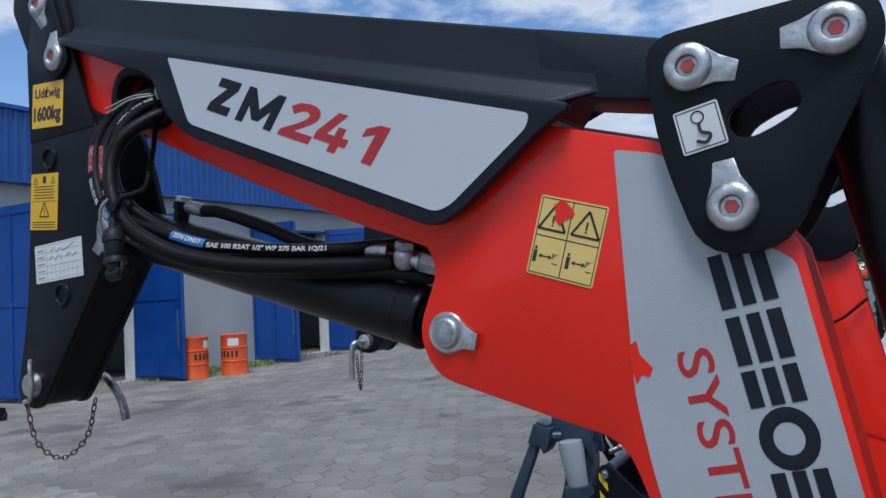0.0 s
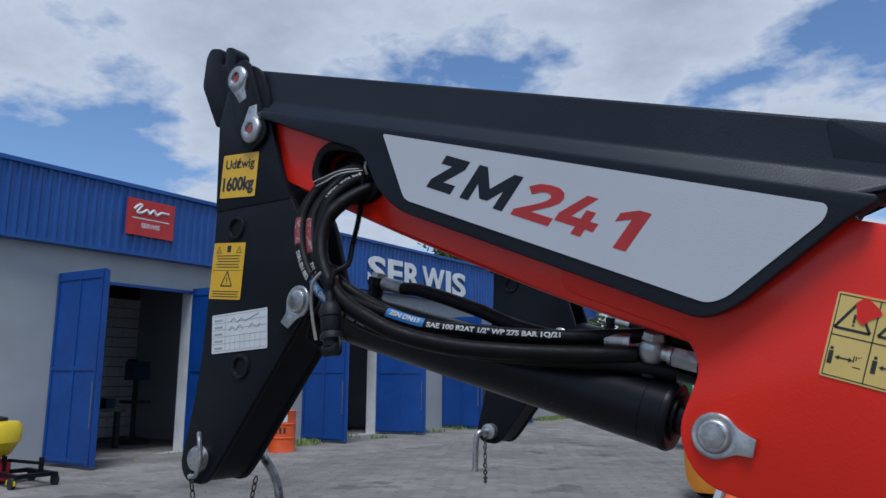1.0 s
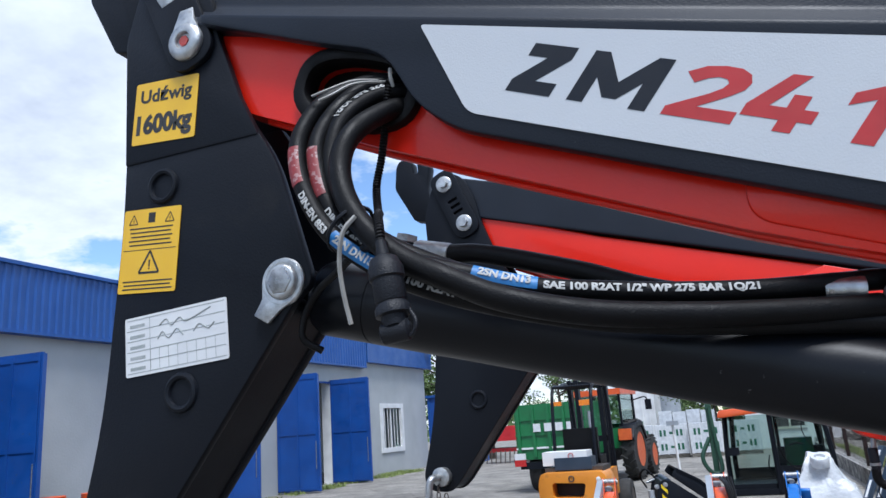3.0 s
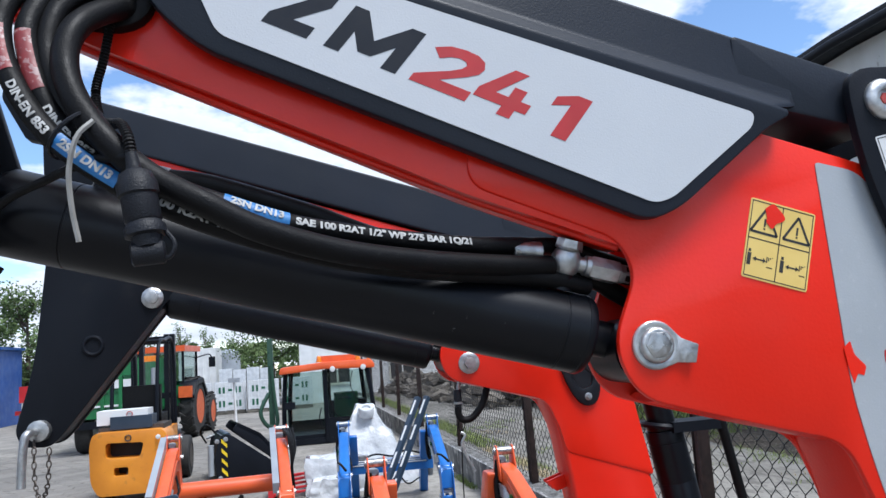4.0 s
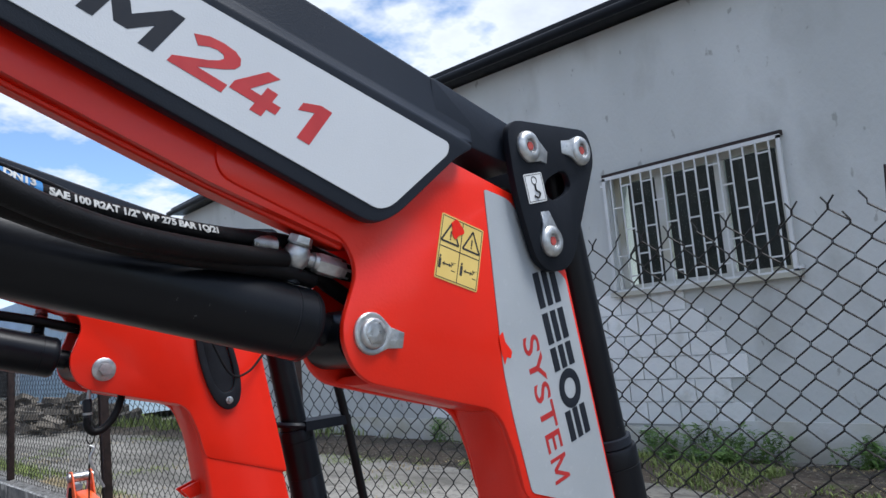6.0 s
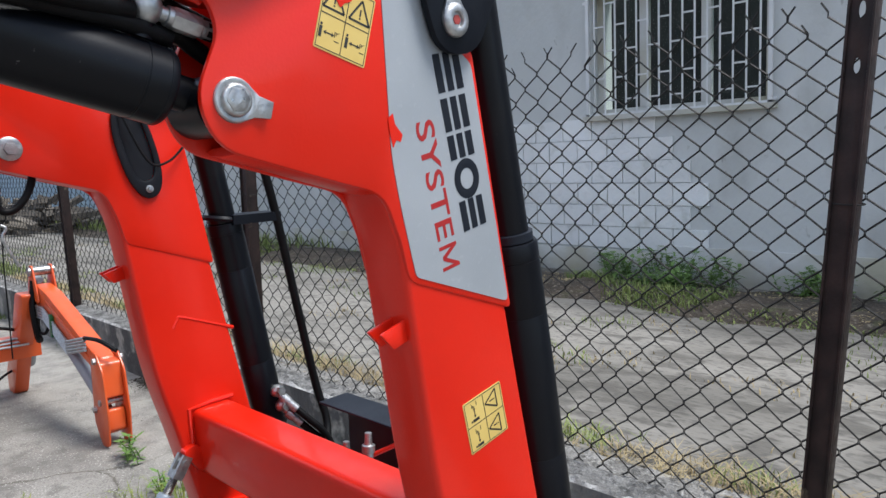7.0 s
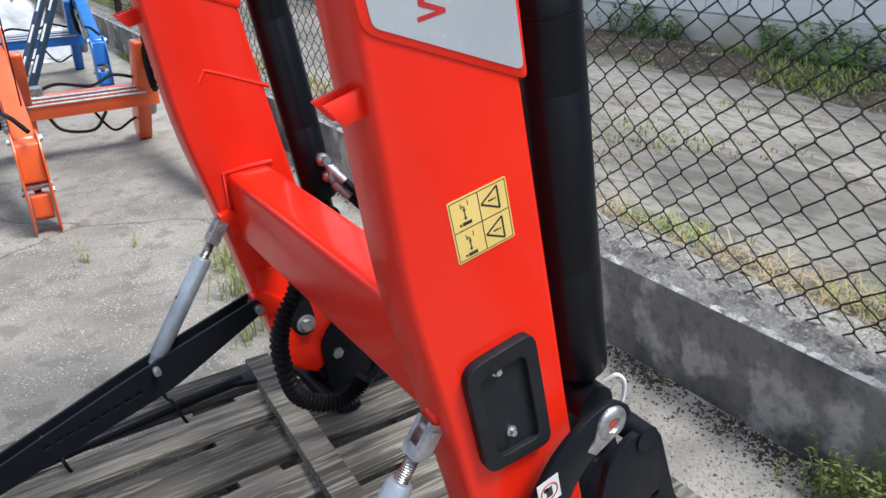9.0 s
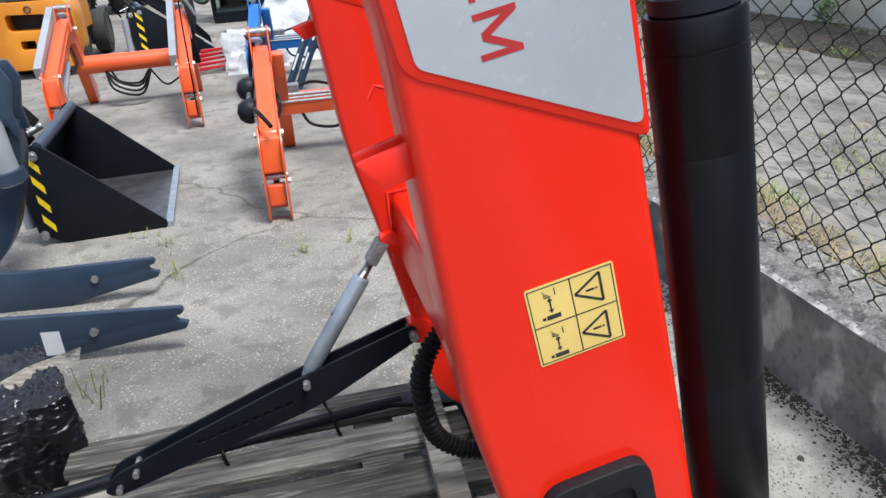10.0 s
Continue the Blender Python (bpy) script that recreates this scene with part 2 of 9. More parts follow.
BLUE_LOADER = material("blue_machine_paint", (0.010, 0.145, 0.48), (0.008, 0.12, 0.42), 4, 0.4, 0, 0.0003, 200, 0.2, 0.08)
GREEN = material("green_machine_paint", (0.012, 0.15, 0.045), (0.01, 0.12, 0.035), 3, 0.42, 0, 0.0004, 100, 0.2, 0.1)
FORK_YEL = material("amber_forklift_paint", (0.68, 0.25, 0.012), (0.58, 0.20, 0.01), 3, 0.45, 0, 0.0006, 80, 0.2, 0.1, (9, 0.62, 0.7, (0.3, 0.12, 0.02), 0.5))
TYRE = material("tyre_rubber", (0.028, 0.027, 0.026), (0.018, 0.018, 0.018), 9, 0.8, 0, 0.003, 60)
RIM_ORANGE = material("orange_rim_paint", (0.65, 0.12, 0.025), (0.55, 0.09, 0.02), 8, 0.45)
WHITE_PAINT = material("white_paint", (0.72, 0.73, 0.73), (0.60, 0.61, 0.61), 2.5, 0.55, 0, 0.0006, 60)
GREY_PAINT = material("light_grey_paint", (0.30, 0.33, 0.36), (0.25, 0.27, 0.30), 4, 0.45, 0, 0.0004, 100, 0.2)
NAVY = material("blue_black_paint", (0.026, 0.044, 0.072), (0.019, 0.034, 0.058), 4, 0.36, 0, 0.0005, 120, 0.0, 0.08, (120, 0.70, 0.77, (0.13, 0.14, 0.15), 0.4), spec=0.4)
YELLOW_PAINT = material("yellow_paint", (0.78, 0.58, 0.01), (0.7, 0.5, 0.01), 6, 0.45)
SIGN_RED = material("red_sign_sheet", (0.46, 0.025, 0.02), (0.42, 0.02, 0.018), 3, 0.45)
WOOD = material("weathered_pallet_wood", (0.165, 0.152, 0.128), (0.058, 0.053, 0.045), 7, 0.88, 0, 0.012, 80, 0, 0.05, (95, 0.52, 0.575, (0.30, 0.285, 0.25), 0.5), 0.38, 0.62, 0.40, grain=(0.07, 1.0, 1.0), fine2=(42, 0.57, 0.625, (0.030, 0.027, 0.022), 0.7))
WRAP_BLACK = material("black_plastic_wrap", (0.004, 0.004, 0.006), (0.006, 0.006, 0.009), 20, 0.14, 0, 0.004, 70, 0, 0.05)
RUST = material("dark_brown_post_paint", (0.045, 0.028, 0.025), (0.022, 0.016, 0.015), 14, 0.55, 0.0, 0.0015, 60, 0, 0.1, (7, 0.66, 0.71, (0.22, 0.17, 0.12), 0.8), spec=0.25)
WIRE = material("dark_fence_wire", (0.016, 0.015, 0.015), (0.010, 0.009, 0.008), 30, 0.55, 0.0, spec=0.3)
EARTH = material("bare_earth", (0.085, 0.066, 0.048), (0.040, 0.032, 0.024), 3, 0.95, 0, 0.03, 24, 0, 0.03, (30, 0.59, 0.65, (0.26, 0.23, 0.18), 0.6), fine2=(5, 0.58, 0.68, (0.075, 0.085, 0.032), 0.5))
GRASS = material("grass_blades", (0.24, 0.29, 0.085), (0.14, 0.19, 0.055), 2.5, 0.8)
DRY_GRASS = material("dry_grass_blades", (0.42, 0.34, 0.19), (0.27, 0.21, 0.11), 4, 0.85)
LEAF = material("weed_leaves", (0.15, 0.26, 0.055), (0.09, 0.17, 0.035), 8, 0.65)
FOLIAGE = material("tree_leaves", (0.12, 0.175, 0.055), (0.065, 0.11, 0.032), 0.8, 0.7)
BARK = material("tree_bark", (0.11, 0.085, 0.065), (0.06, 0.05, 0.04), 5, 0.9, 0, 0.01, 20)
# Near-black for dark metal; on room backs, windows and hollows it paints in shade.
DARK = material("near_black_shade_and_metal", (0.03, 0.03, 0.032), (0.02, 0.02, 0.02), 2, 0.9)
GLASS = glass_material("window_glass")
GLASS_GREEN = glass_material("tinted_cab_glass", (0.40, 0.53, 0.49), 1.35)
# Bucket floor steel; the sky's reflection is put into its paler grey.
SKY_GREY_STEEL = material("sky_reflecting_bucket_steel", (0.085, 0.088, 0.092), (0.045, 0.047, 0.050), 7, 0.38, 0.5, 0.0008, 60, 0, 0.1, (30, 0.58, 0.7, (0.16, 0.16, 0.16), 0.5))
DARK_GREEN = material("dark_green_wrapped_steel", (0.018, 0.060, 0.036), (0.030, 0.075, 0.050), 6, 0.35, 0, 0.003, 30)
FILM = material("translucent_bale_film", (0.60, 0.62, 0.64), (0.48, 0.5, 0.52), 9, 0.22, 0, 0.012, 14)
LENS_RED = material("red_lamp_lens", (0.5, 0.02, 0.02), (0.4, 0.015, 0.015), 30, 0.25)
AMBER = material("amber_beacon_lens", (0.75, 0.22, 0.01), (0.65, 0.17, 0.01), 30, 0.25)
RED_MACHINE = material("red_implement_paint", (0.5, 0.02, 0.025), (0.4, 0.015, 0.02), 3, 0.45)


# ---- building helpers ----
def thing(name, label, category, group="", at=(0, 0, 0), kind=""):
    ob = new(name)
    ob.matrix_basis = Matrix.Translation(at)
    ob.empty_display_size = 0.1
    return tagged(ob, label, category, group, kind)


def part(name, bm, mat, parent=None, label="", smooth=40, fix=True):
    """One bmesh becomes one mesh object, under a thing or under a part. Meshes are in world metres unless the parent stands elsewhere."""
    if fix:
        bmesh.ops.recalc_face_normals(bm, faces=bm.faces)
    me = bpy.data.meshes.new(name)
    bm.to_mesh(me)
    bm.free()
    me.materials.append(mat)
    if smooth:
        me.shade_smooth()
        me.set_sharp_from_angle(angle=radians(smooth))
    ob = new(name, me)
    if parent:
        ob.parent = parent
        if parent.type == "EMPTY":
            ob.matrix_parent_inverse = parent.matrix_basis.inverted()
    if label:
        ob["label"] = label
    return ob


def B():
    return bmesh.new()


def bev(bm, w=0.003, seg=2, angle=30):
    es = [e for e in bm.edges if len(e.link_faces) == 2 and e.calc_face_angle(0) > radians(angle)]
    if es:
        bmesh.ops.bevel(bm, geom=es, offset=w, segments=seg, affect="EDGES", profile=0.5, clamp_overlap=True)
    return bm


def box(bm, x0, x1, y0, y1, z0, z1, m=None):
    vs = [bm.verts.new((x, y, z)) for x in (x0, x1) for y in (y0, y1) for z in (z0, z1)]
    if m:
        for v in vs:
            v.co = m @ v.co
    for f in ((0, 1, 3, 2), (4, 6, 7, 5), (0, 4, 5, 1), (2, 3, 7, 6), (0, 2, 6, 4), (1, 5, 7, 3)):
        bm.faces.new([vs[i] for i in f])
    return bm


def rbox(x0, x1, y0, y1, z0, z1, w=0.004, seg=2, m=None):
    bm = box(B(), x0, x1, y0, y1, z0, z1)
    bev(bm, w, seg)
    if m:
        bm.transform(m)
    return bm


def rounded(pts, radii, steps=5):
    """A closed outline with its corners rounded. radii: one number or one for each corner."""
    out, k = [], len(pts)
    rr = radii if isinstance(radii, (list, tuple)) else [radii] * k
    for i in range(k):
        p, a, b = Vector(pts[i]), Vector(pts[i - 1]), Vector(pts[(i + 1) % k])
        u, v = (a - p), (b - p)
        r = min(rr[i], 0.48 * u.length, 0.48 * v.length)
        if r <= 1e-5:
            out.append(tuple(p))
            continue
        s, e = p + u.normalized() * r, p + v.normalized() * r
        for j in range(steps + 1):
            f = j / steps
            out.append(tuple((1 - f) ** 2 * s + 2 * f * (1 - f) * p + f * f * e))
    return out


def oval(cx, cz, rx, rz, turn=0.0, n=28, power=2.0):
    out = []
    for i in range(n):
        a = 2 * math.pi * i / n
        c, s = math.cos(a), math.sin(a)
        u = rx * math.copysign(abs(c) ** (2 / power), c)
        v = rz * math.copysign(abs(s) ** (2 / power), s)
        t = radians(turn)
        out.append((cx + u * math.cos(t) - v * math.sin(t), cz + u * math.sin(t) + v * math.cos(t)))
    return out


def prism(outline, y0, y1, holes=(), w=0.0, seg=2, axis="y", angle=35):
    """An outline in x and z (axis y), y and z (axis x) or x and y (axis z), pulled from y0 to y1, with holes through it."""
    bm = B()

    def put(p, h):
        return {"y": (p[0], h, p[1]), "x": (h, p[0], p[1]), "z": (p[0], p[1], h)}[axis]

    if not holes:
        lo = [bm.verts.new(put(p, y0)) for p in outline]
        hi = [bm.verts.new(put(p, y1)) for p in outline]
        bm.faces.new(lo)
        bm.faces.new(hi[::-1])
        k = len(lo)
        for i in range(k):
            bm.faces.new((lo[i], hi[i], hi[(i + 1) % k], lo[(i + 1) % k]))
    else:
        es = []
        for loop in (outline, *holes):
            vs = [bm.verts.new(put(p, y0)) for p in loop]
            es += [bm.edges.new((vs[i], vs[(i + 1) % len(vs)])) for i in range(len(vs))]
        bmesh.ops.triangle_fill(bm, use_beauty=True, use_dissolve=False, edges=es)
        got = bmesh.ops.extrude_face_region(bm, geom=list(bm.faces))
        d = Vector(put((0, 0), y1)) - Vector(put((0, 0), y0))
        bmesh.ops.translate(bm, vec=d, verts=[g for g in got["geom"] if isinstance(g, bmesh.types.BMVert)])
    bmesh.ops.recalc_face_normals(bm, faces=bm.faces)
    if w:
        bev(bm, w, seg, angle)
    return bm


def frame_of(d):
    d = Vector(d).normalized()
    up = Vector((0, 0, 1)) if abs(d.z) < 0.95 else Vector((0, 1, 0))
    u = d.cross(up).normalized()
    return u, d.cross(u).normalized()


def rod(p0, p1, r0, r1=None, n=20, bm=None, caps=True):
    bm = bm or B()
    p0, p1 = Vector(p0), Vector(p1)
    u, v = frame_of(p1 - p0)
    r1 = r0 if r1 is None else r1
    rings = []
    for p, r in ((p0, r0), (p1, r1)):
        rings.append([bm.verts.new(p + r * (math.cos(2 * math.pi * i / n) * u + math.sin(2 * math.pi * i / n) * v)) for i in range(n)])
    for i in range(n):
        bm.faces.new((rings[0][i], rings[0][(i + 1) % n], rings[1][(i + 1) % n], rings[1][i]))
    if caps:
        bm.faces.new(rings[0][::-1])
        bm.faces.new(rings[1])
    return bm


def lathe(p0, d, profile, n=28, bm=None):
    """A turned body along d from p0; profile: (distance along, radius) pairs."""
    bm = bm or B()
    p0, d = Vector(p0), Vector(d).normalized()
    u, v = frame_of(d)
    rings = [[bm.verts.new(p0 + h * d + r * (math.cos(2 * math.pi * i / n) * u + math.sin(2 * math.pi * i / n) * v)) for i in range(n)] for h, r in profile]
    for a, b in zip(rings, rings[1:]):
        for i in range(n):
            bm.faces.new((a[i], a[(i + 1) % n], b[(i + 1) % n], b[i]))
    bm.faces.new(rings[0][::-1])
    bm.faces.new(rings[-1])
    return bm


def spline(pts, per=8):
    """A smooth line through the points."""
    P = [Vector(p) for p in pts]
    P = [2 * P[0] - P[1], *P, 2 * P[-1] - P[-2]]
    out = []
    for i in range(1, len(P) - 2):
        a, b, c, d = P[i - 1 : i + 3]
        for j in range(per):
            t = j / per
            out.append(0.5 * (2 * b + (c - a) * t + (2 * a - 5 * b + 4 * c - d) * t * t + (3 * b - a - 3 * c + d) * t**3))
    return [*out, P[-2]]


def tube(pts, r, n=12, per=8, bm=None, smooth=True, radii=None):
    """A hose, cable or bar bent along a smooth line."""
    bm = bm or B()
    line = spline(pts, per) if smooth else [Vector(p) for p in pts]
    rings, u = [], None
    for i, p in enumerate(line):
        d = (line[min(i + 1, len(line) - 1)] - line[max(i - 1, 0)]).normalized()
        if u is None:
            u, _ = frame_of(d)
        u = (u - d * u.dot(d)).normalized()
        v = d.cross(u)
        rr = radii(i / (len(line) - 1)) if radii else r
        rings.append([bm.verts.new(p + rr * (math.cos(2 * math.pi * k / n) * u + math.sin(2 * math.pi * k / n) * v)) for k in range(n)])
    for a, b in zip(rings, rings[1:]):
        for k in range(n):
            bm.faces.new((a[k], a[(k + 1) % n], b[(k + 1) % n], b[k]))
    bm.faces.new(rings[0][::-1])
    bm.faces.new(rings[-1])
    return bm


def ring(c, axis, R, r, n=28, k=8, bm=None):
    bm = bm or B()
    d = Vector(axis).normalized()
    u, v = frame_of(d)
    rows = []
    for i in range(n):
        a = 2 * math.pi * i / n
        e = math.cos(a) * u + math.sin(a) * v
        rows.append([bm.verts.new(Vector(c) + (R + r * math.cos(2 * math.pi * j / k)) * e + r * math.sin(2 * math.pi * j / k) * d) for j in range(k)])
    for i in range(n):
        for j in range(k):
            bm.faces.new((rows[i][j], rows[(i + 1) % n][j], rows[(i + 1) % n][(j + 1) % k], rows[i][(j + 1) % k]))
    return bm


def hexhead(c, axis, r, h, bm=None):
    c, d = Vector(c), Vector(axis).normalized()
    return rod(c, c + h * d, r, r * 0.93, 6, bm)


def text_mesh(body, size, m, depth=0.0006, bold=0.0, shear=0.0, width=None, height=None, align="LEFT"):
    """Lettering as a mesh, laid by m; width, height: stretched to that many metres."""
    cu = bpy.data.curves.new("lettering", "FONT")
    cu.body, cu.size, cu.offset, cu.shear, cu.extrude, cu.resolution_u = body, size, bold, shear, depth, 4
    cu.align_x = align
    ob = bpy.data.objects.new("lettering", cu)
    scene.collection.objects.link(ob)
    bpy.context.view_layer.update()
    me = bpy.data.meshes.new_from_object(ob)
    bpy.data.objects.remove(ob)
    bm = B()
    bm.from_mesh(me)
    bpy.data.meshes.remove(me)
    if width or height:
        xs, ys = [v.co.x for v in bm.verts], [v.co.y for v in bm.verts]
        sx = width / (max(xs) - min(xs)) if width else 1
        sy = height / (max(ys) - min(ys)) if height else 1
        x0, y0 = min(xs), min(ys)
        for v in bm.verts:
            v.co.x, v.co.y = (v.co.x - x0) * sx, (v.co.y - y0) * sy
    bm.transform(m)
    return bm


def plane_frame(o, right, up):
    """The matrix that lays x along right and y along up, from o."""
    r = Vector(right).normalized()
    u = Vector(up)
    u = (u - r * u.dot(r)).normalized()
    n = r.cross(u)
    m = Matrix((r, u, n)).transposed().to_4x4()
    m.translation = Vector(o)
    return m


def strip(bm, m, x0, x1, y0, y1, h=0.0004):
    return box(bm, x0, x1, y0, y1, -h, h, m)


# ---- the front loader on its pallet ----
W, T = 1.096, 0.10  # width over both arms, width of one arm
PALLET_TOP = 0.172
MIRROR = Matrix(((1, 0, 0, 0), (0, -1, 0, W), (0, 0, 1, 0), (0, 0, 0, 1)))
loader = thing("front_loader", "red tractor front loader with black linkage on a wooden pallet", "loader", at=(0.5, 0.55, PALLET_TOP))


def side_part(name, bm, mat, far, parent=None, label="", smooth=40):
    if far:
        bm.transform(MIRROR)
    return part(name, bm, mat, parent or loader, label, smooth)


def flag_pin(far, x, z, y, r, turn, red=True, name="pin"):
    """A cast zinc pin head with a tongue that locks it, turned by so many degrees; a recessed grease nipple or a stamped bolt head."""
    d = (0, -1, 0)
    if red:
        prof = [(0.0, r), (0.0035, 1.0 * r), (0.0065, 0.94 * r), (0.0085, 0.83 * r), (0.0095, 0.70 * r), (0.0100, 0.58 * r), (0.0092, 0.47 * r), (0.0060, 0.41 * r), (0.0020, 0.39 * r)]
    else:
        prof = [(0.0, 1.10 * r), (0.0030, 1.10 * r), (0.0048, 1.03 * r), (0.0052, 0.86 * r), (0.0046, 0.82 * r), (0.0080, 0.79 * r), (0.0098, 0.73 * r), (0.0104, 0.64 * r), (0.0100, 0.3 * r)]
    pin = side_part(name, lathe((x, y, z), d, prof, 30), ZINC, far, None, "zinc-plated pin head")
    a = radians(turn)
    e, f = Vector((math.cos(a), math.sin(a))), Vector((-math.sin(a), math.cos(a)))
    c = Vector((x, z))
    q = r if red else 1.08 * r
    arc = [c + q * (math.cos(k) * e + math.sin(k) * f) for k in [radians(62 + 236 * i / 16) for i in range(17)]]
    pts = [c + e * 1.92 * r - f * 0.42 * r, c + e * 1.92 * r + f * 0.42 * r, c + e * 1.15 * r + f * 0.56 * r, *arc, c + e * 1.15 * r - f * 0.56 * r]
    flag = prism([tuple(p) for p in pts], y, y - 0.0046, w=0.0013)
    for v in flag.verts:
        over = (Vector((v.co.x, v.co.z)) - c).dot(e) - 1.55 * r
        if over > 0:
            v.co.y += 0.004 if red else -0.005
    side_part("locking_flag", flag, ZINC, far, pin)
    if red:
        # Ink-black disc paints the shade in the hollow round the nipple.
        side_part("pin_shade_disc", lathe((x, y - 0.0015, z), d, [(0, 0.40 * r), (0.0006, 0.40 * r)], 20), INK, far, pin, "black disc painting the shade inside the pin head")
        side_part("grease_nipple", hexhead((x, y - 0.002, z), d, 0.31 * r, 0.0045), PINRED, far, pin, "red-painted grease nipple")
    else:
        side_part("bolt_head", lathe((x, y - 0.0095, z), d, [(0, 0.66 * r), (0.0015, 0.62 * r), (0.0024, 0.5 * r), (0.0022, 0.1 * r)], 6), STEEL, far, pin, "stamped steel bolt head")
    return pin


def bolt(far, x, z, y, r=0.012, parent=None, mat=None):
    bm = lathe((x, y, z), (0, -1, 0), [(0, r), (0.0025, r), (0.003, 0.9 * r)], 18)
    hexhead((x, y - 0.003, z), (0, -1, 0), 0.68 * r, 0.006, bm)
    return side_part("bolt", bm, mat or ZINC, far, parent)


GLYPHS = {
    "Z": ((0, 0), (0.82, 0), (0.82, 0.26), (0.42, 0.26), (0.82, 0.76), (0.82, 1), (0.03, 1), (0.03, 0.74), (0.40, 0.74), (0, 0.24)),
    "M": ((0, 0), (0.28, 0), (0.28, 0.50), (0.55, 0.14), (0.79, 0.14), (1.06, 0.50), (1.06, 0), (1.34, 0), (1.34, 1), (1.08, 1), (0.67, 0.46), (0.26, 1), (0, 1)),
    "m": ((0, 0), (0.19, 0), (0.19, 0.66), (0.56, 0.12), (0.78, 0.12), (1.15, 0.66), (1.15, 0), (1.34, 0), (1.34, 1), (1.16, 1), (0.67, 0.32), (0.18, 1), (0, 1)),
    "4": ((0.52, 0), (0.76, 0), (0.76, 0.20), (0.95, 0.20), (0.95, 0.42), (0.76, 0.42), (0.76, 0.66), (0.53, 0.66), (0.53, 0.42), (0.30, 0.42), (0.62, 1), (0.36, 1), (0, 0.40), (0, 0.20), (0.52, 0.20)),
    "1": ((0.28, 0), (0.55, 0), (0.55, 1), (0.30, 1), (0, 0.82), (0, 0.60), (0.28, 0.75)),
    "2": ((0, 0), (0.90, 0), (0.90, 0.22), (0.38, 0.22), (0.70, 0.48), (0.83, 0.62), (0.86, 0.76), (0.80, 0.90), (0.66, 0.985), (0.45, 1), (0.22, 0.96), (0.02, 0.82), (0.18, 0.64), (0.32, 0.75), (0.44, 0.79), (0.55, 0.77), (0.60, 0.70), (0.56, 0.60), (0.44, 0.48), (0, 0.16)),
}


def glyph(ch, x0, width, height, lean, m):
    """A heavy slanted letter as a thin plate, x0 along the line, laid by m."""
    pts = GLYPHS[ch]
    w = max(p[0] for p in pts)
    bm = prism([(x0 + p[0] / w * width + lean * p[1] * height, p[1] * height) for p in pts], -0.0002, 0.0002, axis="z")
    bm.transform(m)
    return bm


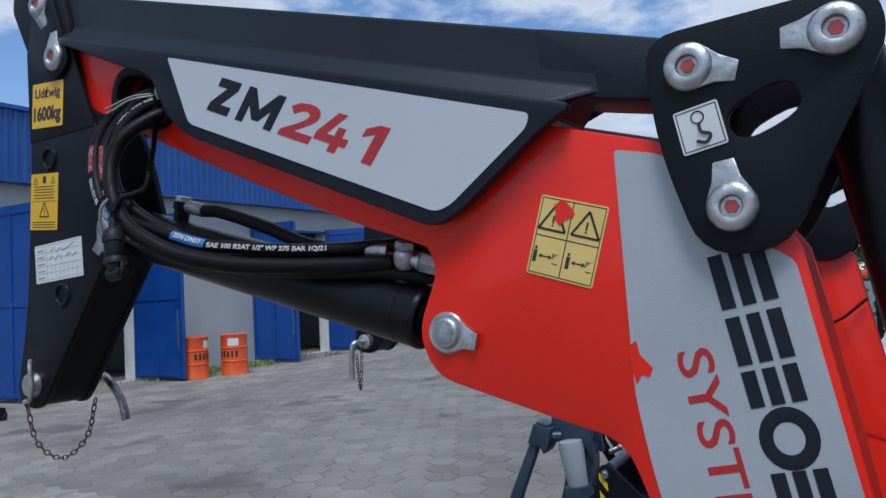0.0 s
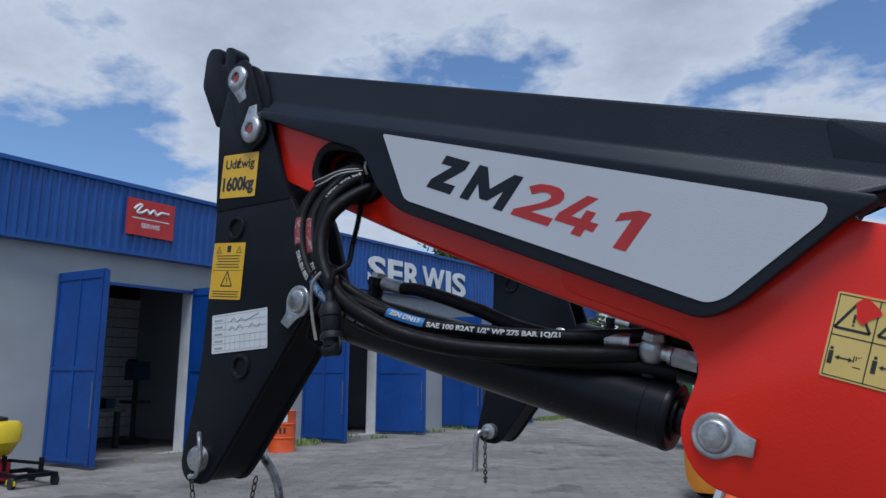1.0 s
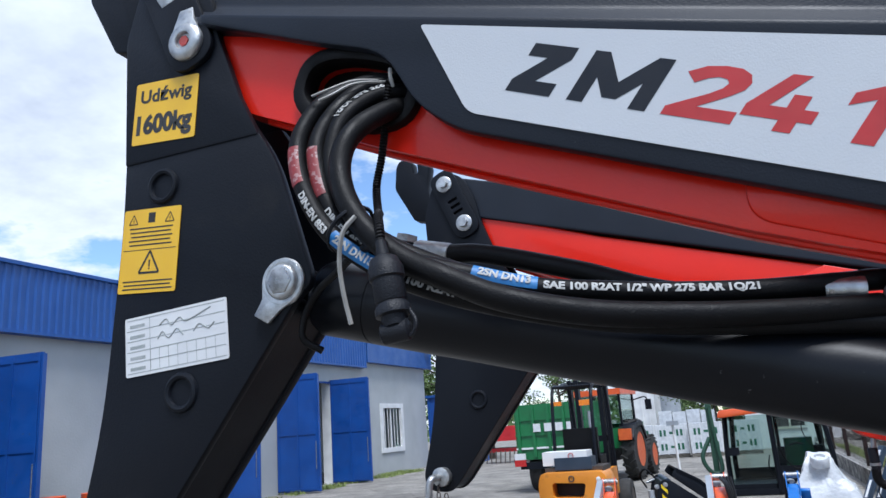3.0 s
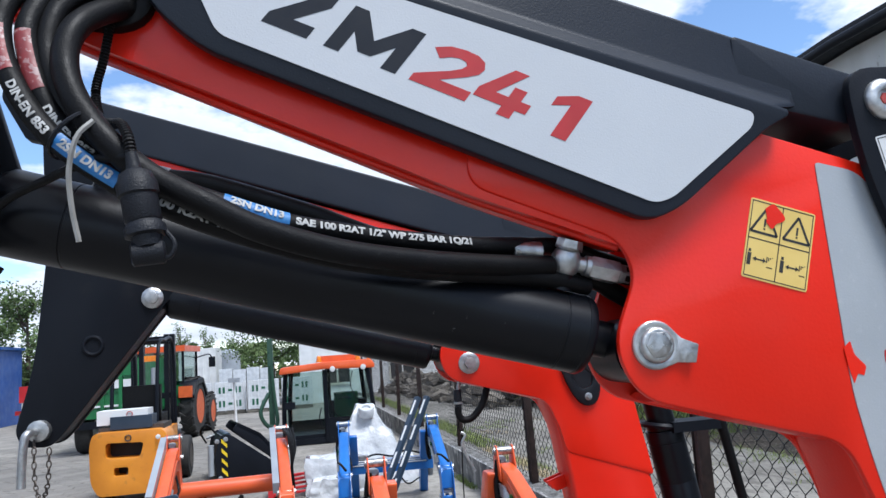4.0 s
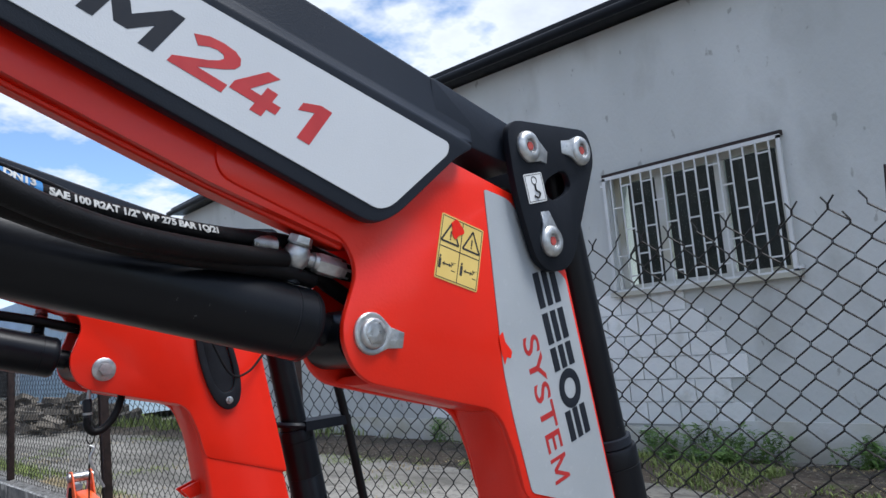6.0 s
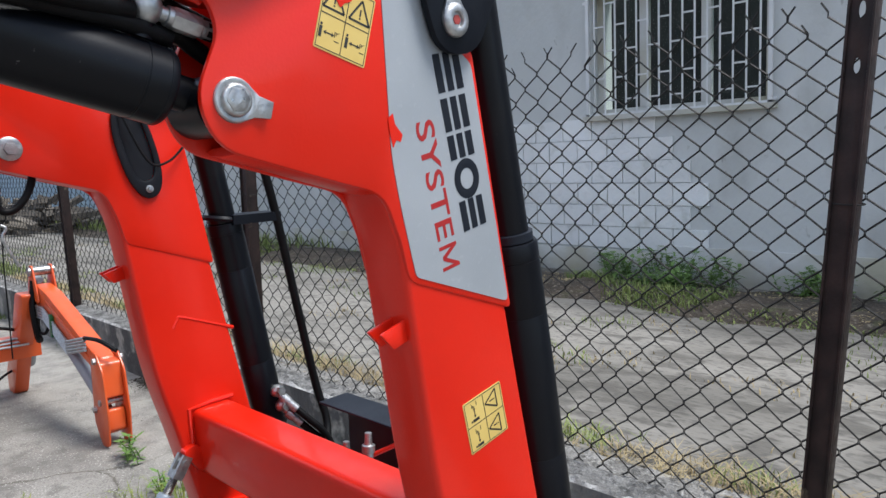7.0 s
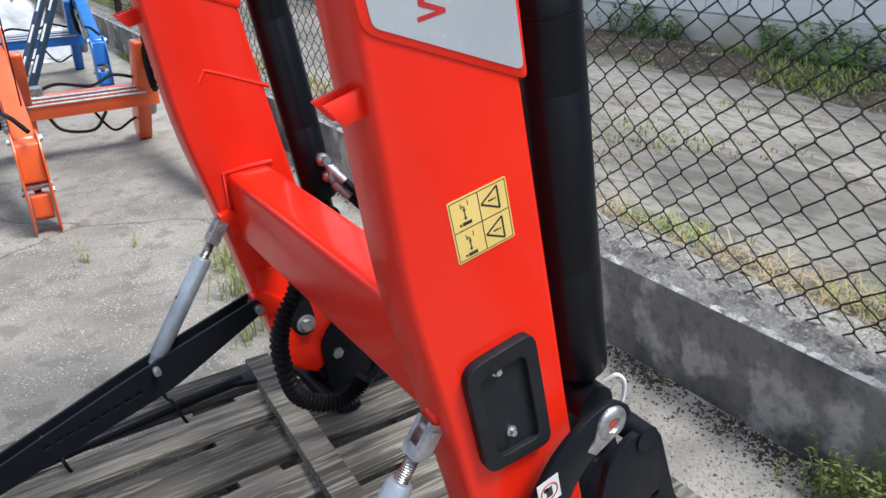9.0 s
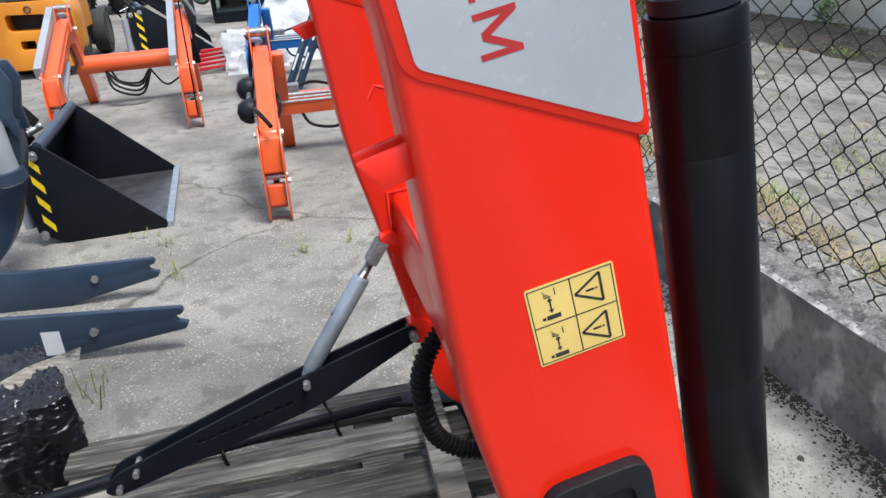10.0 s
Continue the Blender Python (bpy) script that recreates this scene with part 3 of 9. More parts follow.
def loader_side(far):
    # boom: a closed box with rounded lower edges and an opening for the hoses
    out = rounded([(-0.835, 2.12), (-0.78, 2.03), (-0.702, 1.979), (-0.625, 1.944), (-0.53, 1.898), (-0.17, 1.741), (0.0, 1.678), (0.06, 1.68), (0.18, 1.797), (0.0, 1.862), (-0.45, 2.0), (-0.79, 2.125)], [0.02, 0.03, 0.03, 0.05, 0, 0, 0.01, 0, 0, 0, 0, 0.02])
    hole = oval(-0.547, 1.969, 0.071, 0.036, -20, 26, 2.6)
    side_part("boom", prism(out, 0.004, T - 0.004 if far else 0.050, [] if far else [hole], 0.016, 4), RED, far)
    if not far:
        bm = prism(oval(-0.547, 1.969, 0.083, 0.050, -20, 30, 2.6), -0.010, 0.02, [oval(-0.547, 1.969, 0.066, 0.032, -20, 30, 2.6)], 0.005, 2)
        side_part("rubber_grommet", bm, RUBBER, far, None, "black rubber edging round the hose opening")
        # Added black plug; its colour stands in for the dark inside of the boom.
        side_part("hose_guard", prism(oval(-0.547, 1.969, 0.0695, 0.0345, -20, 26, 2.6), 0.030, 0.048), RUBBER, far)
    weld = tube([(-0.68, 0.02, 1.968), (-0.53, 0.02, 1.8975), (-0.40, 0.02, 1.8385), (-0.17, 0.02, 1.7415), (0.0, 0.02, 1.6785)], 0.0040, 8, 10)
    side_part("weld_seam", weld, RED, far)

    # knee plates on both faces, the box between them and the leg
    knee = [(-0.164, 1.80), (-0.167, 1.750), (-0.006, 1.686), (0.010, 1.648), (-0.024, 1.572), (0.0, 1.517), (0.156, 1.473), (0.236, 1.452), (0.262, 1.385), (0.276, 1.325), (0.494, 1.250), (0.421, 1.648), (0.36, 1.748), (0.308, 1.764), (0.178, 1.803), (0.0, 1.862)]
    rad = [0.0, 0.022, 0.025, 0.02, 0.05, 0.055, 0.02, 0.03, 0.0, 0.016, 0.014, 0.0, 0.05, 0.02, 0.0, 0.0]
    side_part("knee_plate", prism(rounded(knee, rad), 0.0, 0.010, w=0.003), RED, far)
    back = [(0.03, 1.70)] + knee[3:-1]
    side_part("knee_plate", prism(rounded(back if not far else knee, [0.01] + rad[3:-1] if not far else rad), T - 0.010, T, w=0.003), RED, far)
    fill = rounded([(0.085, 1.506), (0.156, 1.479), (0.25, 1.452), (0.40, 1.62), (0.34, 1.74), (0.17, 1.795), (0.07, 1.70)], 0.03)
    side_part("knee_box", prism(fill, 0.010, T - 0.010), RED, far)
    leg = [(0.226, 1.472), (0.262, 1.385), (0.316, 0.986), (0.363, 0.815), (0.430, 0.533), (0.50, 0.285), (0.62, 0.225), (0.672, 0.262), (0.658, 0.447), (0.607, 0.668), (0.489, 1.236), (0.42, 1.62), (0.30, 1.66)]
    side_part("leg", prism(rounded(leg, [0.02, 0.05, 0.1, 0.1, 0.1, 0.05, 0.05, 0.04, 0.05, 0.1, 0.1, 0.02, 0.02]), 0.0025, T - 0.0025, w=0.011, seg=3), RED, far)
    under = tube([(0.03, 0.05, 1.515), (0.156, 0.05, 1.478), (0.232, 0.05, 1.456)], 0.006, 8, 6)
    for v in under.verts:
        v.co.y = 0.05 + (v.co.y - 0.05) * 6.6
    side_part("knee_flange", under, RED, far)
    bush = rod((0.018, 0.012, 1.567), (0.018, T - 0.012, 1.567), 0.036, n=26)
    side_part("pin_bush", bush, CYL, far)

    # a folded black link cover over the boom, with its printed panel
    bm = B()
    rings = []
    top_z, fold_z = lambda x: 2.0499 - 0.3050 * (x + 0.2603), lambda x: 1.9842 - 0.3060 * (x + 0.2518)
    for x, x_fold, x_low in ((-0.786, -0.781, -0.774), (0.238, 0.229, 0.176)):
        zt, zf, zl = top_z(x), fold_z(x_fold), fold_z(x_low)
        rings.append([bm.verts.new(v) for v in ((x, 0.004, zt), (x, T - 0.004, zt), (x_fold, T, zf), (x_low, T + 0.003, zl - 0.026), (x_low, T + 0.003, zl - 0.04), (x_low, -0.022, zl - 0.04), (x_low, -0.022, zl - 0.026), (x_fold, 0.0, zf))])
    for i in range(8):
        bm.faces.new((rings[0][i], rings[0][(i + 1) % 8], rings[1][(i + 1) % 8], rings[1][i]))
    bm.faces.new(rings[0])
    bm.faces.new(rings[1][::-1])
    bmesh.ops.recalc_face_normals(bm, faces=bm.faces)
    bev(bm, 0.004, 3, 12)
    bar = prism(rounded([(0.16, 1.9215), (0.355, 1.862), (0.372, 1.838), (0.355, 1.808), (0.30, 1.811), (0.16, 1.840)], 0.01), 0.001, T - 0.001, w=0.004, seg=2)
    side_part("link_bar", bar, SLATE, far)
    side_part("link_cover", bm, SLATE, far, None, "slate-grey folded steel linkage cover", 14)
    skirt = [(-0.752, 2.114), (-0.750, 2.100), (-0.592, 2.030), (-0.502, 1.994), (-0.469, 1.926), (-0.428, 1.886), (0.021, 1.700), (0.059, 1.714), (0.174, 1.800), (0.204, 1.8145), (0.203, 1.822)]
    panel = side_part("side_panel", prism(rounded(skirt, [0, 0.008, 0.02, 0.03, 0.02, 0.04, 0.03, 0.03, 0.015, 0.012, 0]), -0.024, -0.008, w=0.003), SLATE, far, None, "slate-grey side panel over the boom")
    if not far:
        dec = rounded([(-0.456, 2.012), (-0.411, 1.899), (0.028, 1.7185), (0.049, 1.724), (0.154, 1.801), (0.159, 1.817)], [0.006, 0.012, 0.016, 0.016, 0.014, 0.012])
        side_part("white_decal", prism(dec, -0.0255, -0.023), WHITE_DECAL, far, panel, "silver-white printed panel")
        r, u = Vector((0.923, 0, -0.384)), Vector((0.384, 0, 0.923))
        m = plane_frame((-0.3835, -0.0257, 1.9190), r, u)
        for ch, a0, wd, mat, lab in (("Z", 0.0155, 0.0465, DECAL_DARK, "charcoal letter Z"), ("M", 0.0795, 0.076, DECAL_DARK, "charcoal letter M"), ("2", 0.1700, 0.061, DECAL_RED, "red figure 2"), ("4", 0.2335, 0.058, DECAL_RED, "red figure 4"), ("1", 0.3085, 0.0355, DECAL_RED, "red figure 1")):
            side_part("letter", glyph(ch, a0, wd, 0.053, 0.3, m), mat, far, panel, lab, 0)

    # bell crank
    tri = rounded([(0.288, 1.873), (0.494, 1.882), (0.508, 1.836), (0.412, 1.645), (0.334, 1.643), (0.296, 1.76)], [0.035, 0.035, 0.03, 0.04, 0.04, 0.2])
    slot = oval(0.399, 1.780, 0.034, 0.019, 24, 20, 2.8)
    for y0 in (-0.018, T + 0.006):
        side_part("bell_crank", prism(tri, y0, y0 + 0.012, [slot], 0.0035, 2), SATIN, far)
    side_part("crank_tube", rod((0.469, -0.008, 1.8425), (0.469, T + 0.008, 1.8425), 0.022), SATIN, far)
    flag_pin(far, 0.333, 1.8345, -0.018, 0.0245, -15)
    flag_pin(far, 0.465, 1.8430, -0.018, 0.0245, 178)
    flag_pin(far, 0.365, 1.6900, -0.018, 0.0245, 97)

    # tip bracket that carries the tools
    low = rounded([(-0.877, 1.985), (-0.879, 1.86), (-0.902, 1.617), (-0.940, 1.475), (-0.922, 1.445), (-0.871, 1.441), (-0.846, 1.464), (-0.629, 1.738), (-0.607, 1.754), (-0.652, 1.905), (-0.702, 1.985)], [0, 0.05, 0.1, 0.02, 0.03, 0.03, 0.02, 0.02, 0.015, 0.03, 0])
    body = side_part("carrier_bracket", prism(low, -0.010, 0.003, w=0.003), SATIN, far, None, "satin-black tool carrier bracket")
    side_part("inner_plate", prism(low, 0.077, 0.09, w=0.003), SATIN, far, body)
    web = rounded([(-0.884, 1.80), (-0.900, 1.617), (-0.936, 1.475), (-0.920, 1.449), (-0.872, 1.445), (-0.849, 1.466), (-0.634, 1.737), (-0.655, 1.752), (-0.74, 1.765), (-0.84, 1.80)], [0.03, 0.1, 0.02, 0.03, 0.03, 0.02, 0.02, 0.02, 0.05, 0.02])
    side_part("bracket_web", prism(web, 0.003, 0.077), SATIN, far, body)
    up = rounded([(-0.882, 2.115), (-0.877, 1.94), (-0.675, 1.94), (-0.702, 1.996), (-0.735, 2.091), (-0.742, 2.135), (-0.768, 2.200), (-0.800, 2.222), (-0.838, 2.220), (-0.860, 2.185)], [0.01, 0, 0, 0, 0.02, 0.02, 0.02, 0.02, 0.02, 0.02])
    side_part("cheek_plate", prism(up, -0.012, 0.001, w=0.003), SATIN, far, body)
    side_part("cheek_plate", prism(up, 0.099, 0.112, w=0.003), SATIN, far, body)
    hook = rounded([(-0.980, 2.292), (-0.966, 2.309), (-0.932, 2.299), (-0.929, 2.262), (-0.917, 2.262), (-0.918, 2.298), (-0.899, 2.294), (-0.881, 2.278), (-0.892, 2.22), (-0.884, 2.155), (-0.892, 2.12), (-0.935, 2.131), (-0.987, 2.228)], [0.01, 0.012, 0.010, 0.004, 0.004, 0.010, 0.006, 0.01, 0.02, 0.01, 0.005, 0.006, 0.01])
    side_part("tool_hook", prism(hook, 0.02, 0.055, w=0.003), SATIN, far, body)
    a, b = Vector((-0.819, 2.1905)), Vector((-0.773, 2.081))
    e = (b - a).normalized()
    f = Vector((-e.y, e.x))
    link = rounded([tuple(p) for p in (a - e * 0.036 + f * 0.034, b + e * 0.035 + f * 0.034, b + e * 0.035 - f * 0.034, a - e * 0.036 - f * 0.034)], 0.03)
    side_part("link_plate", prism(link, -0.021, -0.012, w=0.002), SATIN, far, body)
    if far:
        slots = []
        for k in (0.42, 0.56, 0.70):
            cc = a.lerp(b, k)
            slots.append([tuple(cc + e * s1 * 0.0035 + f * s2 * 0.013) for s1, s2 in ((-1, -1), (1, -1), (1, 1), (-1, 1))])
        inner = side_part("link_plate", prism(link, 0.112, 0.121, slots, 0.002), SATIN, far, body, "black link plate with three slots")
        for q in (a, b):
            bm = lathe((q.x, 0.121, q.y), (0, 1, 0), [(0, 0.021), (0.003, 0.021), (0.0045, 0.018)], 22)
            hexhead((q.x, 0.125, q.y), (0, 1, 0), 0.0125, 0.010, bm)
            side_part("bolt", bm, ZINC, far, inner)
    flag_pin(far, -0.819, 2.1905, -0.021, 0.0250, -72)
    flag_pin(far, -0.773, 2.081, -0.021, 0.0250, 92)
    flag_pin(far, -0.644, 1.758, -0.010, 0.0245, 238, False)
    for x, z in ((-0.816, 1.9025), (-0.784, 1.650)):
        side_part("pressed_dimple", ring((x, -0.0105, z), (0, 1, 0), 0.019, 0.0042, 24, 8), SATIN, far, body)
        if far:
            side_part("pressed_dimple", ring((x, 0.0905, z), (0, 1, 0), 0.019, 0.0042, 24, 8), SATIN, far, body)
    if far:
        bm = lathe((-0.66, 0.09, 1.748), (0, 1, 0), [(0, 0.0235), (0.004, 0.0235), (0.006, 0.021), (0.008, 0.014), (0.013, 0.013), (0.014, 0.010)], 24)
        side_part("pin", bm, ZINC, far)
        # the tool pin shows its handle towards the other arm
        bm = tube([(-0.893, 0.095, 1.475), (-0.893, 0.135, 1.478), (-0.9, 0.15, 1.465), (-0.904, 0.152, 1.40), (-0.904, 0.152, 1.37)], 0.0085, 10, 5)
        side_part("tool_pin", bm, ZINC, far, None, "zinc locking pin with bent handle")
        side_part("pin_collar", lathe((-0.888, 0.09, 1.478), (0, 1, 0), [(0, 0.022), (0.02, 0.022), (0.022, 0.018)], 20), ZINC, far)
    else:
        pin = side_part("tool_pin", lathe((-0.883, 0.012, 1.487), (0, -1, 0), [(0, 0.024), (0.026, 0.024), (0.034, 0.020), (0.036, 0.012)], 22), ZINC, far, None, "zinc tool pin with spring clip")
        side_part("spring_clip", tube([(-0.876, -0.02, 1.532), (-0.86, -0.03, 1.52), (-0.858, -0.028, 1.49), (-0.87, -0.026, 1.462), (-0.888, -0.026, 1.457)], 0.0042, 8, 6), ZINC, far, pin)
        side_part("pin_bar", tube([(-0.888, 0.06, 1.485), (-0.888, 0.125, 1.485), (-0.881, 0.14, 1.475), (-0.856, 0.15, 1.435), (-0.846, 0.153, 1.395)], 0.0085, 12, 5), STEEL, far, pin)
        flag_pin(False, 0.0215, 1.571, 0.0, 0.0235, -15, False)
    # chain that holds the tool pin
    y0 = -0.02 if not far else 0.115
    pts = spline([(-0.893, y0, 1.46), (-0.886, y0 + 0.015, 1.38), (-0.863, y0 + 0.05, 1.345), (-0.84, y0 + 0.085, 1.38), (-0.833, y0 + 0.10, 1.45)], 6)
    bm = B()
    for i in range(len(pts) - 1):
        c, d = (pts[i] + pts[i + 1]) / 2, (pts[i + 1] - pts[i]).normalized()
        u, v = frame_of(d)
        s = u if i % 2 else v
        h, q = 0.62 * (pts[i + 1] - pts[i]).length, 0.0042
        loop = [c + d * h * math.cos(2 * math.pi * k / 10) + s * q * math.sin(2 * math.pi * k / 10) for k in range(10)]
        rows = []
        for k in range(10):
            t = (loop[(k + 1) % 10] - loop[k - 1]).normalized()
            a1 = s.cross(d)
            a2 = t.cross(a1)
            rows.append([bm.verts.new(loop[k] + 0.0014 * (math.cos(2 * math.pi * j / 5) * a1 + math.sin(2 * math.pi * j / 5) * a2)) for j in range(5)])
        for k in range(10):
            for j in range(5):
                bm.faces.new((rows[k][j], rows[(k + 1) % 10][j], rows[(k + 1) % 10][(j + 1) % 5], rows[k][(j + 1) % 5]))
    side_part("chain", bm, DARKSTEEL, far, None, "short rusty chain")

    # tilt cylinder under the boom
    a, b = Vector((-0.655, 0.05, 1.7545)), Vector((0.021, 0.05, 1.5715))
    d = (b - a).normalized()
    L, R = 0.640, 0.0435
    bm = lathe(a, d, [(0.024, 0.028), (0.030, 0.039), (0.038, R), (0.10, R), (0.1005, R - 0.0008), (0.102, R - 0.0008), (0.1025, R), (L - 0.034, R), (L - 0.0335, R - 0.0006), (L - 0.032, R - 0.0006), (L - 0.0315, R), (L - 0.009, R), (L - 0.0085, R + 0.0006), (L - 0.003, R + 0.0004), (L + 0.001, R - 0.0025), (L + 0.0015, 0.024)], 40)
    cyl = side_part("tilt_cylinder", bm, CYL, far, None, "black hydraulic cylinder under the boom")
    side_part("cylinder_eye", prism(rounded([(a.x - 0.035, a.z - 0.022), (a.x - 0.035, a.z + 0.040), (a.x + 0.036, a.z + 0.018), (a.x + 0.036, a.z - 0.036)], 0.014), 0.030, 0.070, w=0.003), CYL, far, cyl)
    side_part("piston_rod", rod(a + d * L, b, 0.0205, n=24), CYL, far, cyl)
    side_part("gland_ring", lathe(a + d * (L + 0.001), d, [(0, 0.030), (0.004, 0.030), (0.005, 0.027)], 28), CYL, far, cyl)
    n = Vector((d.z, 0, -d.x)) * -1
    ball = Vector((-0.057, 0.030, 1.668))
    up = (ball - (a + d * (ball - a).dot(d))).normalized()
    fit = side_part("banjo_fitting", lathe(ball - up * 0.030, up, [(0, 0.0150), (0.004, 0.0130), (0.017, 0.0128), (0.018, 0.0105)], 22), CYL, far, cyl)
    side_part("union_ball", lathe(ball - up * 0.0135, up, [(0, 0.0115), (0.003, 0.0142), (0.008, 0.0162), (0.0135, 0.0168), (0.019, 0.0162), (0.024, 0.0142), (0.027, 0.0120)], 26), ZINC, far, fit)
    side_part("washer", lathe(ball + up * 0.0135, up, [(0, 0.0150), (0.0025, 0.0150)], 22), STEEL, far, fit)
    side_part("union_nut", hexhead(ball + up * 0.016, up, 0.0150, 0.0085), ZINC, far, fit)
    side_part("hose_neck", lathe(ball, d, [(0.012, 0.0088), (0.021, 0.0088), (0.022, 0.0115), (0.027, 0.0118)], 22), ZINC, far, fit)
    side_part("hose_end", lathe(ball, d, [(0.0275, 0.0118), (0.029, 0.0132), (0.060, 0.0132), (0.0615, 0.0112), (0.074, 0.0112)], 6), ZINC, far, fit)
    base2 = a + d * 0.118 + n * 0.040
    f2 = side_part("banjo_fitting", lathe(base2, n, [(0, 0.013), (0.02, 0.013), (0.021, 0.016), (0.034, 0.016), (0.036, 0.011)], 18), CYL, far, cyl)
    side_part("union_nut", hexhead(base2 + n * 0.034, n, 0.014, 0.009), ZINC, far, f2)
    side_part("hose_end", lathe(base2 + n * 0.028, d, [(0.01, 0.008), (0.018, 0.0115), (0.055, 0.0115), (0.056, 0.010)], 18), ZINC, far, f2)
    s = base2 + n * 0.028
    if far:
        side_part("hose", tube([s + d * 0.055, s + d * 0.16, s + d * 0.33 - n * 0.004, s + d * 0.46 + n * 0.002, s + d * 0.55 + n * 0.004], 0.0105, 14, 8), RUBBER, far)
    else:
        side_part("hose", tube([s + d * 0.055, s + d * 0.10 + n * 0.004, s + d * 0.20 - n * 0.002, s + d * 0.30 - n * 0.012, s + d * 0.50 - n * 0.004, (0.01, 0.055, 1.632), (0.06, 0.055, 1.60)], 0.0105, 14, 8), RUBBER, far)
    side_part("hose", tube([ball + d * 0.068, ball + d * 0.10, ball + d * 0.14 - n * 0.004], 0.0105, 14, 6), RUBBER, far)

    # lift cylinder behind the leg
    p = lambda z: Vector((0.615 + 0.171 * (1.0 - z), 0.05, z))
    dn = (p(0.7) - p(1.8)).normalized()
    top = Vector((0.466, 0.05, 1.8425))
    hi = p(1.352)
    cyl2 = side_part("lift_cylinder", lathe(hi, dn, [(0, 0.034), (0.001, 0.044), (0.006, 0.0465), (0.03, 0.0465), (0.0305, 0.0455), (0.0325, 0.0455), (0.033, 0.0465), (0.13, 0.0465), (0.1305, 0.0458), (0.132, 0.0465), (0.40, 0.0465), (0.4005, 0.0458), (0.402, 0.0465), (0.598, 0.0465), (0.604, 0.043), (0.605, 0.03)], 36), CYL, far, None, "black hydraulic lift cylinder behind the leg")
    side_part("collar", lathe(hi - dn * 0.016, dn, [(0, 0.036), (0.001, 0.0405), (0.015, 0.0405), (0.016, 0.036)], 32), SLATE if not far else CYL, far, cyl2)
    side_part("upper_tube", rod(top, hi, 0.034, n=30), CYL, far, cyl2)
    e1 = p(0.76)
    side_part("rod_eye", rod(e1, p(0.712), 0.026, n=24), CYL, far, cyl2)
    side_part("rod_eye", rod((0.652, 0.0, 0.705), (0.652, 0.1, 0.705), 0.036, n=26), CYL, far, cyl2)

    # mounting bracket at the foot of the leg
    arm = rounded([(0.655, 0.742), (0.700, 0.712), (0.690, 0.672), (0.640, 0.662), (0.600, 0.632), (0.567, 0.575), (0.562, 0.50), (0.585, 0.43), (0.62, 0.40), (0.60, 0.345), (0.535, 0.36), (0.495, 0.43), (0.478, 0.52), (0.492, 0.61), (0.54, 0.685), (0.60, 0.728)], 0.03)
    side_part("mounting_arm", prism([(u - 0.007, v) for u, v in arm], -0.040, -0.026, w=0.003), SATIN, far, None, "black curved mounting arm")
    base_plate = rounded([(0.668, 0.60), (0.722, 0.63), (0.785, 0.615), (0.853, 0.43), (0.945, 0.325), (0.962, 0.285), (0.945, 0.235), (0.90, 0.19), (0.60, 0.19), (0.585, 0.36), (0.63, 0.40)], [0.02, 0.01, 0.02, 0.02, 0.02, 0.02, 0.02, 0.01, 0.02, 0.02, 0.02])
    for y0 in (-0.026, 0.112):
        bp = side_part("mounting_plate", prism(base_plate, y0, y0 + 0.014, [oval(0.79, 0.46, 0.017, 0.009, 35, 14), oval(0.83, 0.335, 0.008, 0.008, 0, 10), oval(0.875, 0.315, 0.008, 0.008, 0, 10), oval(0.72, 0.30, 0.009, 0.009, 0, 10)], 0.003), SATIN, far)
    side_part("cross_tube", rod((0.752, -0.03, 0.612), (0.752, 0.14, 0.612), 0.024), SATIN, far)
    side_part("foot_plate", rbox(0.56, 0.96, -0.035, 0.135, PALLET_TOP, 0.19, 0.003), SATIN, far)
    flag_pin(far, 0.643, 0.703, -0.040, 0.030, 232)
    flag_pin(far, 0.684, 0.477, -0.026, 0.027, 252)
    if not far:
        m = plane_frame((0.505, -0.0405, 0.60), (0.95, 0, 0.2), (-0.2, 0, 0.95))
        st = part("sticker", strip(B(), m, 0, 0.042, 0, 0.05), PAPER, loader, "white prohibition sticker")
        c = m @ Vector((0.021, 0.025, 0.0006))
        part("red_circle", ring(c, (0, 1, 0), 0.016, 0.0012, 22, 5), DECAL_RED, st)
        part("pictogram", strip(strip(B(), m, 0.015, 0.027, 0.014, 0.034, 0.0008), m, 0.011, 0.019, 0.027, 0.035, 0.0008), INK, st)

    # cap on the lower leg, tabs, jack and folding stand
    if not far:
        cap = rounded([(0.385, 0.880), (0.505, 0.904), (0.549, 0.693), (0.426, 0.686)], [0.030, 0.024, 0.024, 0.026])
        inner = rounded([(0.409, 0.856), (0.489, 0.873), (0.523, 0.714), (0.446, 0.709)], 0.016)
        cp = side_part("leg_cap", prism(cap, -0.013, 0.006, [inner], 0.0075, 3), PLASTIC, far, None, "black moulded plastic cap on the leg")
        side_part("cap_floor", prism(inner, -0.003, 0.0035), PLASTIC, far, cp)
        for x, z in ((0.4445, 0.858), (0.474, 0.741)):
            bolt(far, x, z, -0.003, 0.0085, cp)
    ear = rounded([(0.292, 1.272), (0.233, 1.254), (0.256, 1.229), (0.296, 1.240)], 0.003)
    tab = prism(ear, 0.019, 0.025, w=0.001)
    for y0, y1, q in ((0.047, 0.053, ear), (0.025, 0.047, [(0.292, 1.246), (0.266, 1.240), (0.270, 1.234), (0.294, 1.240)])):
        more = bpy.data.meshes.new("ear")
        bm = prism(q, y0, y1, w=0.0008)
        bm.to_mesh(more)
        tab.from_mesh(more)
        bpy.data.meshes.remove(more)
    side_part("hose_tab", tab, RED, far)
    ys = 0.055 if far else 0.0
